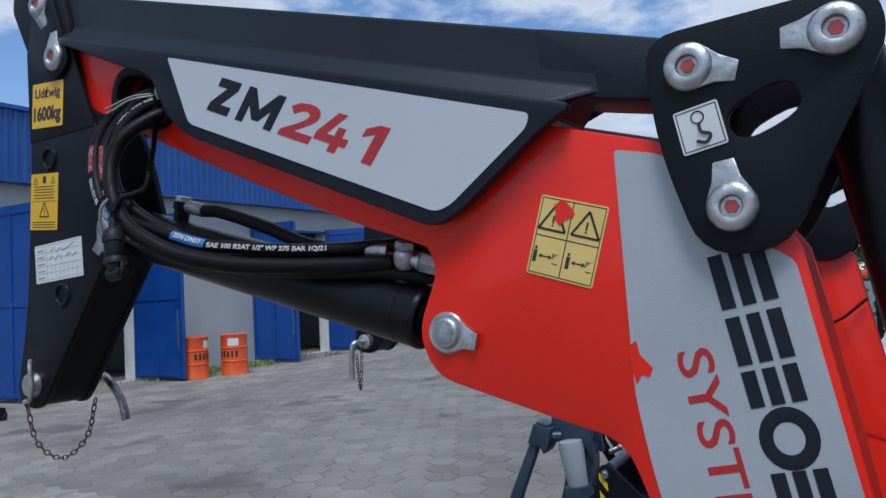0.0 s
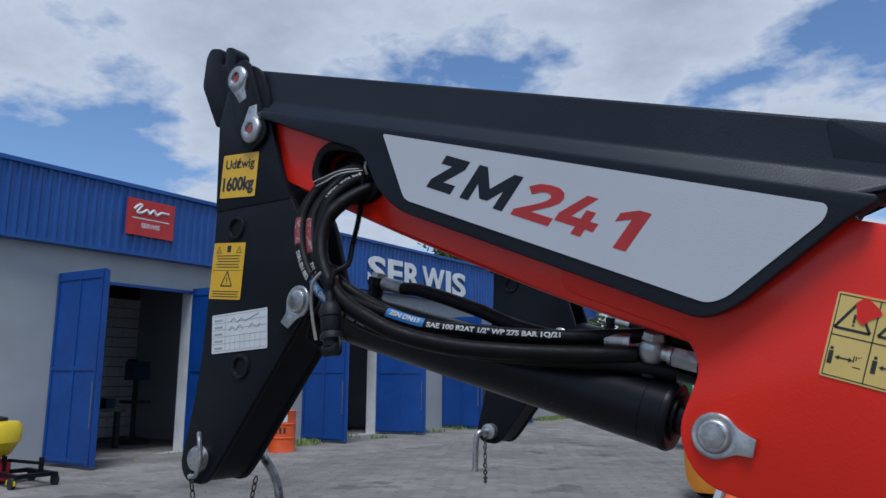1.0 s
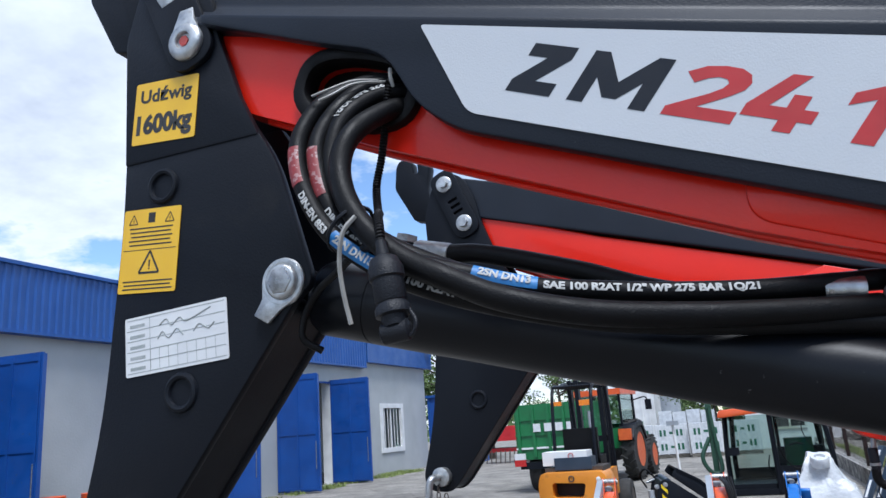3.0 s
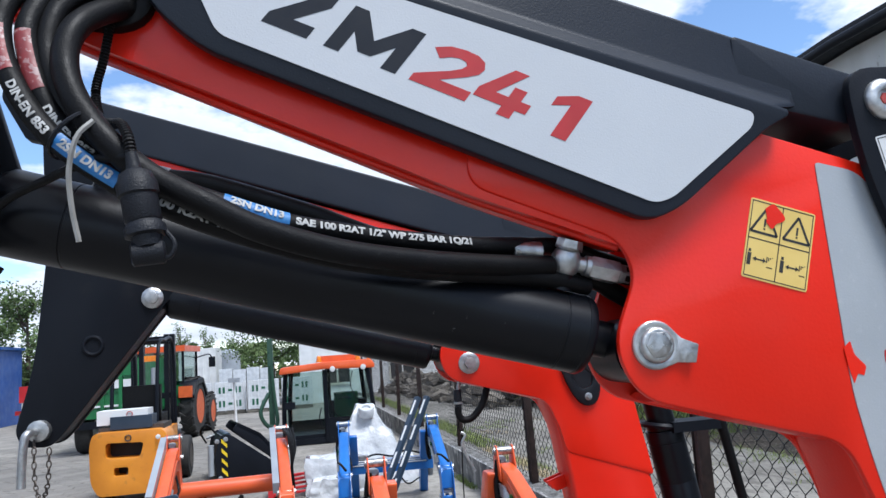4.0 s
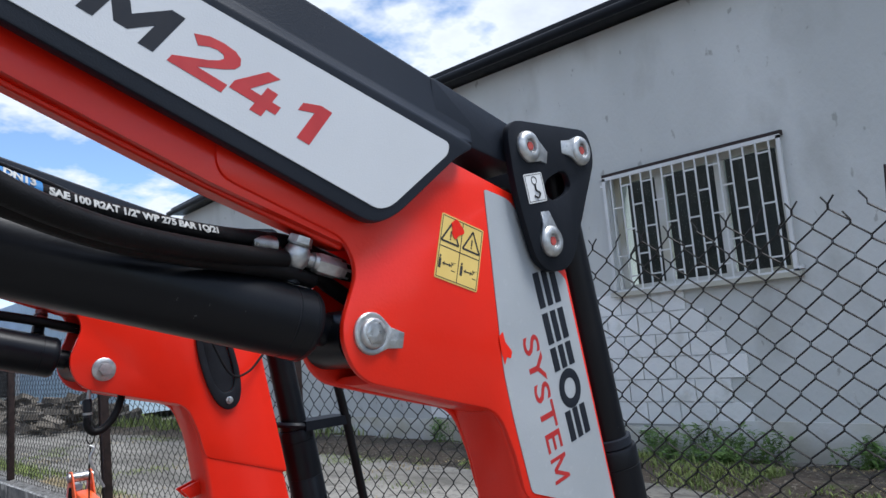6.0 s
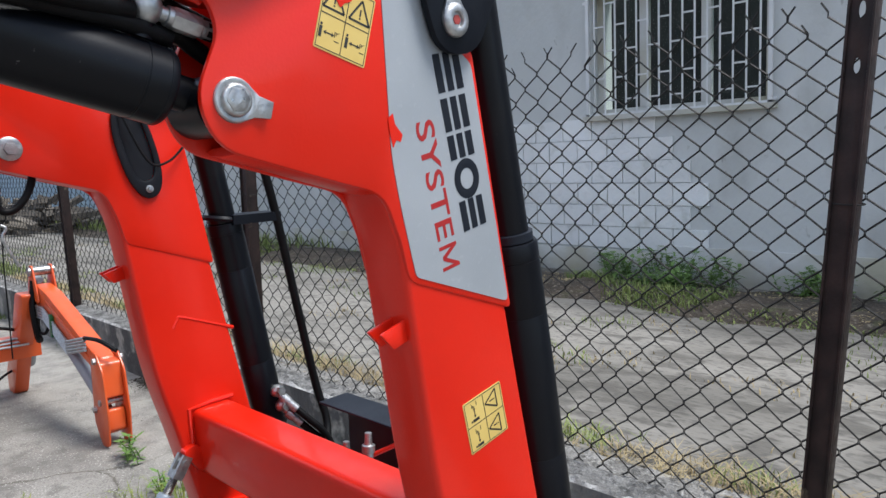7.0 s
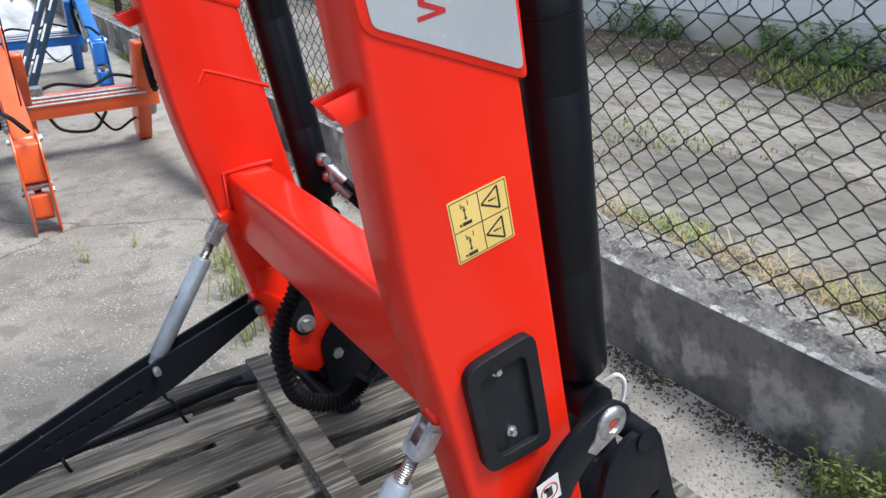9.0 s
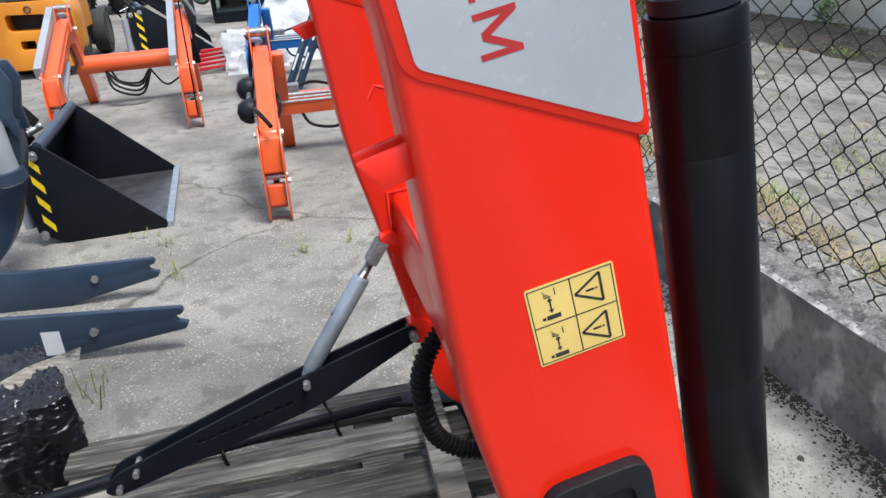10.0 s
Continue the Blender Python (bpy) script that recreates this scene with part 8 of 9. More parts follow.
# Near-black sheet behind the cut-outs paints in their shade.
part("recess", box(B(), X - 0.36, X + 0.36, 9.66, 9.70, 0.2, 0.8), DARK, fk)
part("tow_pin", rod((X, 9.45, 0.36), (X, 9.6, 0.36), 0.04), DARKSTEEL, fk)
part("emblem", ring((X, 9.395, 0.815), (0, 1, 0), 0.035, 0.008, 16, 6), DARKSTEEL, fk)
part("rear_lamp", lathe((X + 0.36, 9.40, 0.80), (0, -1, 0), [(0, 0.03), (0.01, 0.03), (0.015, 0.02)], 16), PAPER, fk)
part("hood", rbox(X - 0.36, X + 0.32, 10.05, 11.2, 0.45, 0.84, 0.06, 3), FORK_YEL, fk)
part("deck", rbox(X - 0.40, X + 0.40, 9.60, 10.2, 0.88, 0.95, 0.03, 2), DARKSTEEL, fk)
tank = part("gas_tank", rbox(X - 0.42, X + 0.20, 9.60, 9.98, 0.98, 1.16, 0.06, 3), WHITE_PAINT, fk, "white and blue gas tank on the deck")
part("tank_side", rbox(X - 0.25, X + 0.26, 9.56, 9.9, 0.92, 1.08, 0.05, 3), NAVY, tank)
part("tank_badge", ring((X - 0.02, 9.59, 1.10), (0, 1, 0), 0.035, 0.005, 16, 5), SIGN_RED, tank)
part("seat", rbox(X - 0.25, X + 0.25, 10.3, 10.8, 0.92, 1.05, 0.04, 2), RUBBER, fk)
part("seat_back", rbox(X - 0.25, X + 0.25, 10.25, 10.36, 1.0, 1.45, 0.04, 2), RUBBER, fk)
for x in (X - 0.35, X + 0.23):
    part("guard_post", tube([(x, 10.05, 0.9), (x, 10.15, 1.6), (x * 1.0, 10.3, 2.02), (x, 10.7, 2.08), (x, 11.4, 2.06), (x, 11.6, 1.2), (x, 11.65, 0.7)], 0.026, 8, 5), SATIN, fk)
for k in range(6):
    part("guard_bar", rod((X - 0.35, 10.3 + 0.2 * k, 2.06), (X + 0.23, 10.3 + 0.2 * k, 2.06), 0.016, n=8), SATIN, fk)
for x in (X - 0.46, X - 0.34, X + 0.04, X + 0.13):
    part("mast_channel", rbox(x, x + 0.07, 11.8, 11.95, 0.1, 2.22, 0.008, 1), SATIN, fk)
for z in (0.5, 1.2, 2.1):
    part("mast_cross", rbox(X - 0.46, X + 0.20, 11.82, 11.88, z, z + 0.09, 0.008, 1), SATIN, fk)
part("lift_ram", rod((X - 0.13, 11.85, 0.2), (X - 0.13, 11.85, 1.7), 0.04), GREY_PAINT, fk)
part("work_lamp", rbox(X - 0.38, X - 0.22, 10.2, 10.26, 1.79, 1.85, 0.01, 1), AMBER, fk)
part("work_lamp", rbox(X + 0.05, X + 0.24, 10.2, 10.26, 1.77, 1.85, 0.01, 1), AMBER, fk)


def wheel(parent, c, R, width, rim, lugs=22, name="wheel"):
    """A wheel whose axle lies along x."""
    c = Vector(c)
    tyre = part(name, lathe(c - Vector((width / 2, 0, 0)), (1, 0, 0), [(0.4 * width, 0.565 * R), (0.0, 0.58 * R), (0.02 * R, 0.66 * R), (0.04 * R, 0.9 * R), (0.12 * width + 0.04 * R, 0.96 * R), (width * 0.5, 0.97 * R), (0.88 * width - 0.04 * R, 0.96 * R), (width - 0.04 * R, 0.9 * R), (width - 0.02 * R, 0.66 * R), (width, 0.58 * R), (0.6 * width, 0.565 * R)], 36), TYRE, parent)
    if lugs:
        bm = B()
        for k in range(lugs):
            for sgn in (-1, 1):
                a = 2 * math.pi * (k + (0.5 if sgn > 0 else 0)) / lugs
                m = Matrix.Translation(c) @ Matrix.Rotation(a, 4, "X") @ Matrix.Rotation(sgn * radians(35), 4, "Z")
                box(bm, sgn * 0.02, sgn * 0.56 * width, -0.03 * R, 0.03 * R, 0.93 * R, 1.0 * R, m @ Matrix.Identity(4))
        part("tread", bm, TYRE, tyre, smooth=0)
    part("rim", lathe(c - Vector((width * 0.46, 0, 0)), (1, 0, 0), [(0, 0.58 * R), (0.02, 0.55 * R), (0.05 * width, 0.5 * R), (0.10 * width, 0.2 * R), (0.06 * width, 0.16 * R), (0.86 * width, 0.16 * R), (0.82 * width, 0.2 * R), (0.87 * width, 0.5 * R), (0.92 * width, 0.58 * R)], 30), rim, tyre)
    return tyre


for x in (X - 0.37, X + 0.37):
    wheel(fk, (x, 9.95, 0.26), 0.26, 0.18, DARKSTEEL, 0)
    wheel(fk, (x, 11.5, 0.32), 0.32, 0.22, DARKSTEEL, 0)

# green tractor with orange wheels
tr = thing("tractor", "green tractor with orange rims and an orange cab roof", "tractor", at=(-3.45, 19.2, 0))
TX = -3.5
for y, R, w in ((18.6, 0.83, 0.42), (20.4, 0.58, 0.34)):
    for x in (TX - 0.72, TX + 0.72):
        wheel(tr, (x, y, R), R, w, RIM_ORANGE, 20)
part("hood", rbox(TX - 0.36, TX + 0.36, 19.6, 21.6, 0.95, 1.55, 0.08, 3), GREEN, tr)
part("chassis", rbox(TX - 0.25, TX + 0.25, 18.2, 21.3, 0.55, 0.95, 0.03, 2), SATIN, tr)
for x in (TX - 0.95, TX + 0.50):
    part("fender", prism(rounded([(17.75, 1.15), (18.1, 1.55), (18.9, 1.62), (19.4, 1.2), (19.4, 1.05), (18.9, 1.48), (18.15, 1.42), (17.85, 1.05)], 0.08), x, x + 0.45, axis="x", w=0.01), SATIN, tr)
    part("tail_lamp", rbox(x + 0.05, x + 0.40, 17.72, 17.82, 1.12, 1.42, 0.03, 2), RIM_ORANGE, tr)
for x in (TX - 0.62, TX + 0.56):
    for y in (18.05, 19.55):
        part("cab_post", rbox(x, x + 0.06, y, y + 0.06, 1.2, 2.38, 0.01, 1), SATIN, tr)
part("rear_pane", box(B(), TX - 0.56, TX + 0.56, 18.06, 18.075, 1.45, 2.36), GLASS_GREEN, tr, smooth=0)
part("side_pane", box(B(), TX + 0.585, TX + 0.595, 18.11, 19.55, 1.3, 2.36), GLASS_GREEN, tr, smooth=0)
part("side_pane", box(B(), TX - 0.605, TX - 0.595, 18.11, 19.55, 1.3, 2.36), GLASS_GREEN, tr, smooth=0)
part("cab_back", rbox(TX - 0.6, TX + 0.6, 18.0, 18.05, 0.9, 1.45, 0.01, 1), GREEN, tr)
part("roof", rbox(TX - 0.68, TX + 0.68, 17.95, 19.75, 2.38, 2.54, 0.05, 3), ORANGE, tr)
part("mirror_arm", tube([(TX + 0.6, 19.5, 2.2), (TX + 0.95, 19.55, 2.28), (TX + 1.05, 19.55, 2.2)], 0.018, 8, 5), SATIN, tr)
part("mirror", rbox(TX + 0.97, TX + 1.15, 19.52, 19.58, 1.9, 2.2, 0.02, 2), SATIN, tr)
part("exhaust", rod((TX + 0.5, 19.9, 1.3), (TX + 0.5, 19.9, 2.3), 0.05), SATIN, tr)

tr.matrix_basis = Matrix.Translation((-3.514, 19.512, 0)) @ Matrix.Rotation(radians(-6), 4, "Z") @ Matrix.Diagonal((0.89, 0.89, 0.89, 1))

# green trailer on the left of the tractor
tl = thing("farm_trailer", "green high-sided farm trailer with a white stripe", "trailer", at=(-5.3, 19.5, 0))
part("body", rbox(-6.6, -4.95, 18.0, 21.0, 0.75, 1.98, 0.03, 2), GREEN, tl)
for k in range(5):
    part("rib", rbox(-6.55 + 0.36 * k, -6.48 + 0.36 * k, 17.95, 18.0, 0.8, 1.95, 0.01, 1), GREEN, tl)
for z in (0.98, 1.28, 1.62):
    part("board_seam", rbox(-6.6, -4.95, 17.97, 18.0, z, z + 0.04, 0.005, 1), WHITE_PAINT if z < 1.2 else GREEN, tl)
for k in range(4):
    part("maker_bar", box(B(), -6.15 + 0.26 * k, -5.98 + 0.26 * k, 17.935, 17.945, 1.36, 1.54), PAPER, tl, smooth=0)
for x in (-6.25, -5.25):
    wheel(tl, (x, 18.6, 0.45), 0.45, 0.35, WHITE_PAINT, 0)
part("bumper", rbox(-6.5, -5.05, 17.85, 17.95, 0.55, 0.70, 0.01, 1), SATIN, tl)
part("tail_lamp", rbox(-6.62, -6.36, 17.80, 17.86, 0.62, 0.76, 0.01, 1), LENS_RED, tl)
part("marker_plate", rbox(-6.62, -6.36, 17.81, 17.86, 0.765, 0.90, 0.01, 1), PAPER, tl)
tl.matrix_basis = Matrix.Translation((1.35, -1.8, 0)) @ tl.matrix_basis
rm = loose("seed_drill", "red seed drill parked far across the yard", "implement", (-9.0, 30, 0), [
    ("hopper", "box", (-1.6, 1.6, -0.4, 0.4, 0.9, 1.5, 0.05), RED_MACHINE), ("frame", "box", (-1.8, 1.8, -0.2, 0.0, 0.45, 0.6), RED_MACHINE), ("rail", "box", (-1.7, 1.7, 0.3, 0.4, 0.55, 0.62), SATIN)] +
    [("tine", "rod", ((-1.6 + 0.2 * k, -0.3, 0.5), (-1.6 + 0.2 * k, -0.45, 0.02), 0.025), DARKSTEEL) for k in range(17)])

# tractor cab standing on the ground
cab = thing("tractor_cab", "dismounted tractor cab with an orange roof and tinted glass", "cab", at=(0.25, 14.9, 0))
x0, x1, xm, y0, y1 = -0.66, 1.14, 0.16, 14.3, 15.6
for x, y, lean in ((x0, y0 + 0.15, 0.05), (xm, y0, 0.0), (x1 - 0.05, y0, -0.08), (x0 + 0.1, y1, 0.05), (x1 - 0.1, y1, -0.05)):
    part("post", tube([(x, y, 0.05), (x, y, 0.7), (x + lean, y + 0.04, 1.44)], 0.046, 8, 4), SATIN, cab)
part("sill", rbox(x0 - 0.02, x1, y0 - 0.02, y1, 0.02, 0.12, 0.02, 1), SATIN, cab)
part("lower_panel", rbox(xm + 0.02, x1 - 0.06, y0 - 0.01, y0 + 0.05, 0.12, 0.50, 0.02, 2), SATIN, cab)
part("panel_box", rbox(xm + 0.3, x1 - 0.25, y0 - 0.05, y0 - 0.01, 0.12, 0.34, 0.01, 1), WOOD, cab)
part("rear_pane", box(B(), xm + 0.03, x1 - 0.09, y0 + 0.01, y0 + 0.02, 0.52, 1.42), GLASS_GREEN, cab, smooth=0)
part("side_pane", prism([(x0 + 0.03, 0.14), (xm - 0.03, 0.14), (xm - 0.03, 1.42), (x0 + 0.07, 1.42)], y0 + 0.08, y0 + 0.09), GLASS_GREEN, cab, smooth=0)
part("roof", prism(rounded([(x0 - 0.08, 1.40), (x0 - 0.04, 1.54), (xm, 1.60), (x1 - 0.05, 1.60), (x1 + 0.02, 1.50), (x1 + 0.02, 1.42), (xm, 1.46)], 0.05), y0 - 0.08, y1 + 0.05, w=0.02), ORANGE, cab)
part("roof_hatch", rbox(xm - 0.05, x1 - 0.35, y0 + 0.1, y1 - 0.3, 1.60, 1.72, 0.05, 3), ORANGE, cab)
for x in (xm - 0.10, x1 - 0.30, x1 - 0.06):
    part("beacon", lathe((x, y0 + 0.1, 1.60), (0, 0, 1), [(0, 0.06), (0.02, 0.06), (0.03, 0.05), (0.10, 0.045), (0.13, 0.02)], 16), AMBER, cab)
for x in (xm + 0.15, x1 - 0.22):
    part("work_lamp", lathe((x, y0 - 0.09, 1.45), (0, -1, 0), [(0, 0.05), (0.04, 0.055), (0.05, 0.05), (0.055, 0.02)], 16), PAPER, cab)
part("steering_wheel", ring((xm + 0.4, y0 + 0.7, 0.75), (0, 0.6, 0.8), 0.17, 0.015, 24, 8), SATIN, cab)
part("handrail", tube([(xm - 0.08, y0 + 0.02, 0.3), (xm - 0.14, y0 - 0.02, 0.5), (xm - 0.10, y0 - 0.01, 0.7)], 0.012, 8, 5), SATIN, cab)
part("mirror", rbox(x0 + 0.02, x0 + 0.22, y0 - 0.03, y0 + 0.02, 0.72, 0.86, 0.02, 2), SATIN, cab)
part("dash", rbox(xm + 0.05, x1 - 0.12, y0 + 0.9, y1 - 0.1, 0.3, 0.78, 0.05, 2), SATIN, cab)
part("floor", rbox(x0 + 0.02, x1 - 0.08, y0 + 0.05, y1 - 0.05, 0.12, 0.2, 0.02, 1), SATIN, cab)
part("wiper", tube([(xm + 0.55, y0 - 0.01, 1.38), (xm + 0.50, y0 - 0.015, 1.1), (xm + 0.62, y0 - 0.01, 0.8)], 0.008, 6, 5), SATIN, cab)
part("hose", tube([(xm + 0.06, y0 - 0.02, 1.2), (xm + 0.12, y0 - 0.05, 0.7), (xm + 0.3, y0 - 0.06, 0.46), (xm + 0.5, y0 - 0.05, 0.5)], 0.012, 8, 6), RUBBER, cab)
part("rear_frame", rbox(x0 + 0.1, x1 - 0.12, y1 - 0.04, y1, 0.12, 0.40, 0.02, 2), SATIN, cab)
part("side_post", tube([(xm + 0.12, y1 - 0.02, 0.1), (xm + 0.12, y1 - 0.02, 1.44)], 0.035, 8, 3), SATIN, cab)
part("inner_seat", rbox(xm + 0.2, x1 - 0.3, y0 + 0.6, y0 + 1.0, 0.4, 0.95, 0.06, 2), GREEN, cab)

# film-wrapped parts behind the blue loader
wp = thing("wrapped_parts", "pile of parts under crumpled clear plastic film", "parcel", at=(0.35, 9.2, 0))
for k, (cx, cy, sx, sy, sz, top) in enumerate(((0.05, 8.9, 0.75, 0.6, 0.42, 0.9), (0.50, 9.3, 1.25, 0.85, 0.98, 0.16), (-0.05, 8.5, 0.5, 0.4, 0.22, 0.8), (0.85, 9.2, 0.6, 0.6, 0.32, 0.8))):
    bm = B()
    bmesh.ops.create_cube(bm, size=1)
    bmesh.ops.subdivide_edges(bm, edges=bm.edges, cuts=10, use_grid_fill=True)
    for v in bm.verts:
        p = v.co.copy()
        f = 1 + (top - 1) * (p.z + 0.5)
        q = Vector((cx + p.x * sx * f, cy + p.y * sy * f, (p.z + 0.5) * sz))
        n3 = noise.noise_vector(q * 5) * 0.05 + noise.noise_vector(q * 17) * 0.02
        if p.z > -0.45:
            q += n3
        v.co = q
    part("film", bm, FILM, wp, smooth=30)
part("round_cap", lathe((0.50, 9.17, 0.86), (0, -0.45, 1), [(0, 0.10), (0.09, 0.105), (0.115, 0.092), (0.115, 0.060), (0.085, 0.055), (0.085, 0)], 24), FILM, wp, "round cap under grey film")

# pallets of white blocks and a white container far off, a green-wrapped post
pack = thing("block_pallet", "stack of white building blocks wrapped in printed film", "pallet load", "stacks of wrapped blocks")
part("film_pack", rbox(-0.55, 0.55, -0.5, 0.5, 0.14, 1.14, 0.02, 2), FILM, pack)
part("pallet_base", rbox(-0.55, 0.55, -0.5, 0.5, 0.0, 0.12, 0.01, 1), WOOD, pack)
for z in (0.38, 0.86):
    for x, wd, hh in ((-0.40, 0.08, 0.11), (-0.26, 0.08, 0.11), (-0.07, 0.14, 0.04), (0.16, 0.08, 0.11), (0.30, 0.08, 0.11)):
        part("print", box(B(), x, x + wd, -0.506, -0.5, z - hh, z + hh), GREEN_PRINT, pack, smooth=0)
for x in (-0.51, -0.18, 0.14, 0.47):
    part("strap", box(B(), x, x + 0.025, -0.508, -0.5, 0.12, 1.15), PAPER, pack, smooth=0)
pack.matrix_basis = pose(-2.85, 27.6, 0, 0, 0, 6)
copy_thing(pack, pose(-1.65, 27.4, 0, 0, 0, 3))
copy_thing(pack, pose(-0.45, 27.6, 0, 0, 0, 2))
copy_thing(pack, pose(-4.1, 28.2, 0, 0, 0, 8))
bags = thing("bagged_goods", "white bagged goods stacked behind the wrapped blocks", "pallet load", at=(-2.5, 29.0, 0))
for k in range(4):
    part("bag", rbox(-3.3 + 0.5 * k, -2.83 + 0.5 * k, 28.6, 29.4, 0.0, 1.62 - 0.05 * (k % 2), 0.05, 2), FILM, bags)
cont = loose("white_container", "white steel container far behind the tractor", "container", (-4.6, 34.0, 0), [("box", "box", (-0.8, 0.75, -1.2, 1.2, 0.05, 2.58, 0.04), WHITE_PAINT)] + [("rib", "box", (-0.7 + 0.28 * k, -0.62 + 0.28 * k, -1.24, -1.2, 0.2, 2.5), WHITE_PAINT) for k in range(5)])
silo = loose("grey_silo", "grey steel silo far beyond the yard", "silo", (-4.5, 46.0, 0), [("shell", "rod", ((0, 0, 0), (0, 0, 2.6), 0.7), GREY_PAINT), ("cap", "rod", ((0, 0, 2.6), (0, 0, 2.85), 0.7, 0.2), GREY_PAINT)])

# white hall with a ribbed roof behind the cab
whall = thing("white_hall", "white rendered hall with dark windows and a ribbed grey roof", "building", at=(4.5, 34, 0))
part("wall", prism([(-0.3, 0), (9.5, 0), (9.5, 2.15), (4.9, 3.02), (-0.3, 4.35)], 30.0, 38.0), WHITE_PAINT, whall, smooth=0)
bm = B()
prof = []
k = 0.0
while k < 10.4:
    prof += [(k, 0.0), (k + 0.20, 0.0), (k + 0.24, 0.05), (k + 0.28, 0.0)]
    k += 0.32
lo = [bm.verts.new((-0.6 + a, 29.7, 4.42 - 0.25 * a + b)) for a, b in prof]
hi = [bm.verts.new((-0.6 + a, 34.0, 5.75 - 0.27 * a + b)) for a, b in prof]
for i in range(len(lo) - 1):
    bm.faces.new((lo[i], lo[i + 1], hi[i + 1], hi[i]))
part("roof", bm, ROOF_SHEET, whall, smooth=0, fix=False)
# Near-black boxes paint the unlit rooms behind these window openings.
for a in (0.7, 3.4, 5.6):
    w1 = part("window", box(B(), a, a + 1.0, 29.97, 30.002, 0.75, 1.75), DARK, whall, smooth=0)
    bm = B()
    for q0, q1, z0, z1 in ((a - 0.08, a + 1.08, 0.67, 0.75), (a - 0.08, a + 1.08, 1.75, 1.83), (a - 0.08, a, 0.75, 1.75), (a + 1.0, a + 1.08, 0.75, 1.75), (a + 0.47, a + 0.53, 0.75, 1.75)):
        box(bm, q0, q1, 29.93, 30.0, z0, z1)
    part("frame", bm, PLINTH, w1, smooth=0)
bluehall = thing("blue_hall", "pale blue sheet-clad hall beyond the lane", "building", at=(9, 27, 0))
part("cladding", ribbed(19.8, 36, 0.2, 4.2, 6.9, 0.25, -0.03), CLADDING, bluehall, smooth=0, fix=False)
part("core", box(B(), 6.935, 12, 19.8, 36, 0.2, 4.15), CLADDING, bluehall, smooth=0)

gp = thing("wrapped_mast", "green machine mast wrapped in clear film", "mast", at=(-0.95, 16.3, 0))
part("mast", rbox(-1.02, -0.90, 16.2, 16.35, 0.3, 2.2, 0.01, 1), DARK_GREEN, gp)
part("top_beam", tube([(-0.96, 16.25, 2.15), (-0.80, 16.25, 2.30), (-0.3, 16.25, 2.36), (0.5, 16.25, 2.30)], 0.03, 8, 6), DARK_GREEN, gp)
part("coil", tube([(-1.02, 16.2, 1.0), (-1.2, 16.1, 0.6), (-1.05, 16.1, 0.3), (-0.85, 16.15, 0.35), (-0.9, 16.2, 0.9), (-0.95, 16.2, 1.6)], 0.045, 10, 6), DARK_GREEN, gp)
lp = thing("yard_lamp", "short white lamp on a thin pole", "lamp", at=(-1.95, 19.0, 0))
part("pole", rod((-1.95, 19.0, 0), (-1.98, 19.0, 1.25), 0.03, n=10), WHITE_PAINT, lp)
part("head", rbox(-2.12, -1.84, 18.9, 19.1, 1.25, 1.36, 0.03, 2), GREY_PAINT, lp)

heap = thing("scrap_heap", "long heap of dark weathered timber beyond the fence", "heap", at=(4.2, 19, BACK_Z), kind="stuff")
bm = B()
rnd = random.Random(3)
for k in range(420):
    y = rnd.uniform(16.5, 29)
    x = 5.2 - 0.11 * (y - 16) + rnd.uniform(-1.0, 1.0)
    z = BACK_Z + 0.05 + 0.75 * (1 - abs(x - 5.2 + 0.11 * (y - 16)) / 1.05) * rnd.random()
    m = Matrix.Translation((x, y, z)) @ Euler((rnd.uniform(-0.4, 0.4), rnd.uniform(-0.5, 0.5), rnd.uniform(0, 6.3))).to_matrix().to_4x4()
    a = rnd.uniform(0.1, 0.35)
    box(bm, -a, a, -0.08, 0.08, -0.05, 0.07, m)
part("timbers", bm, HEAP_WOOD, heap, smooth=0)


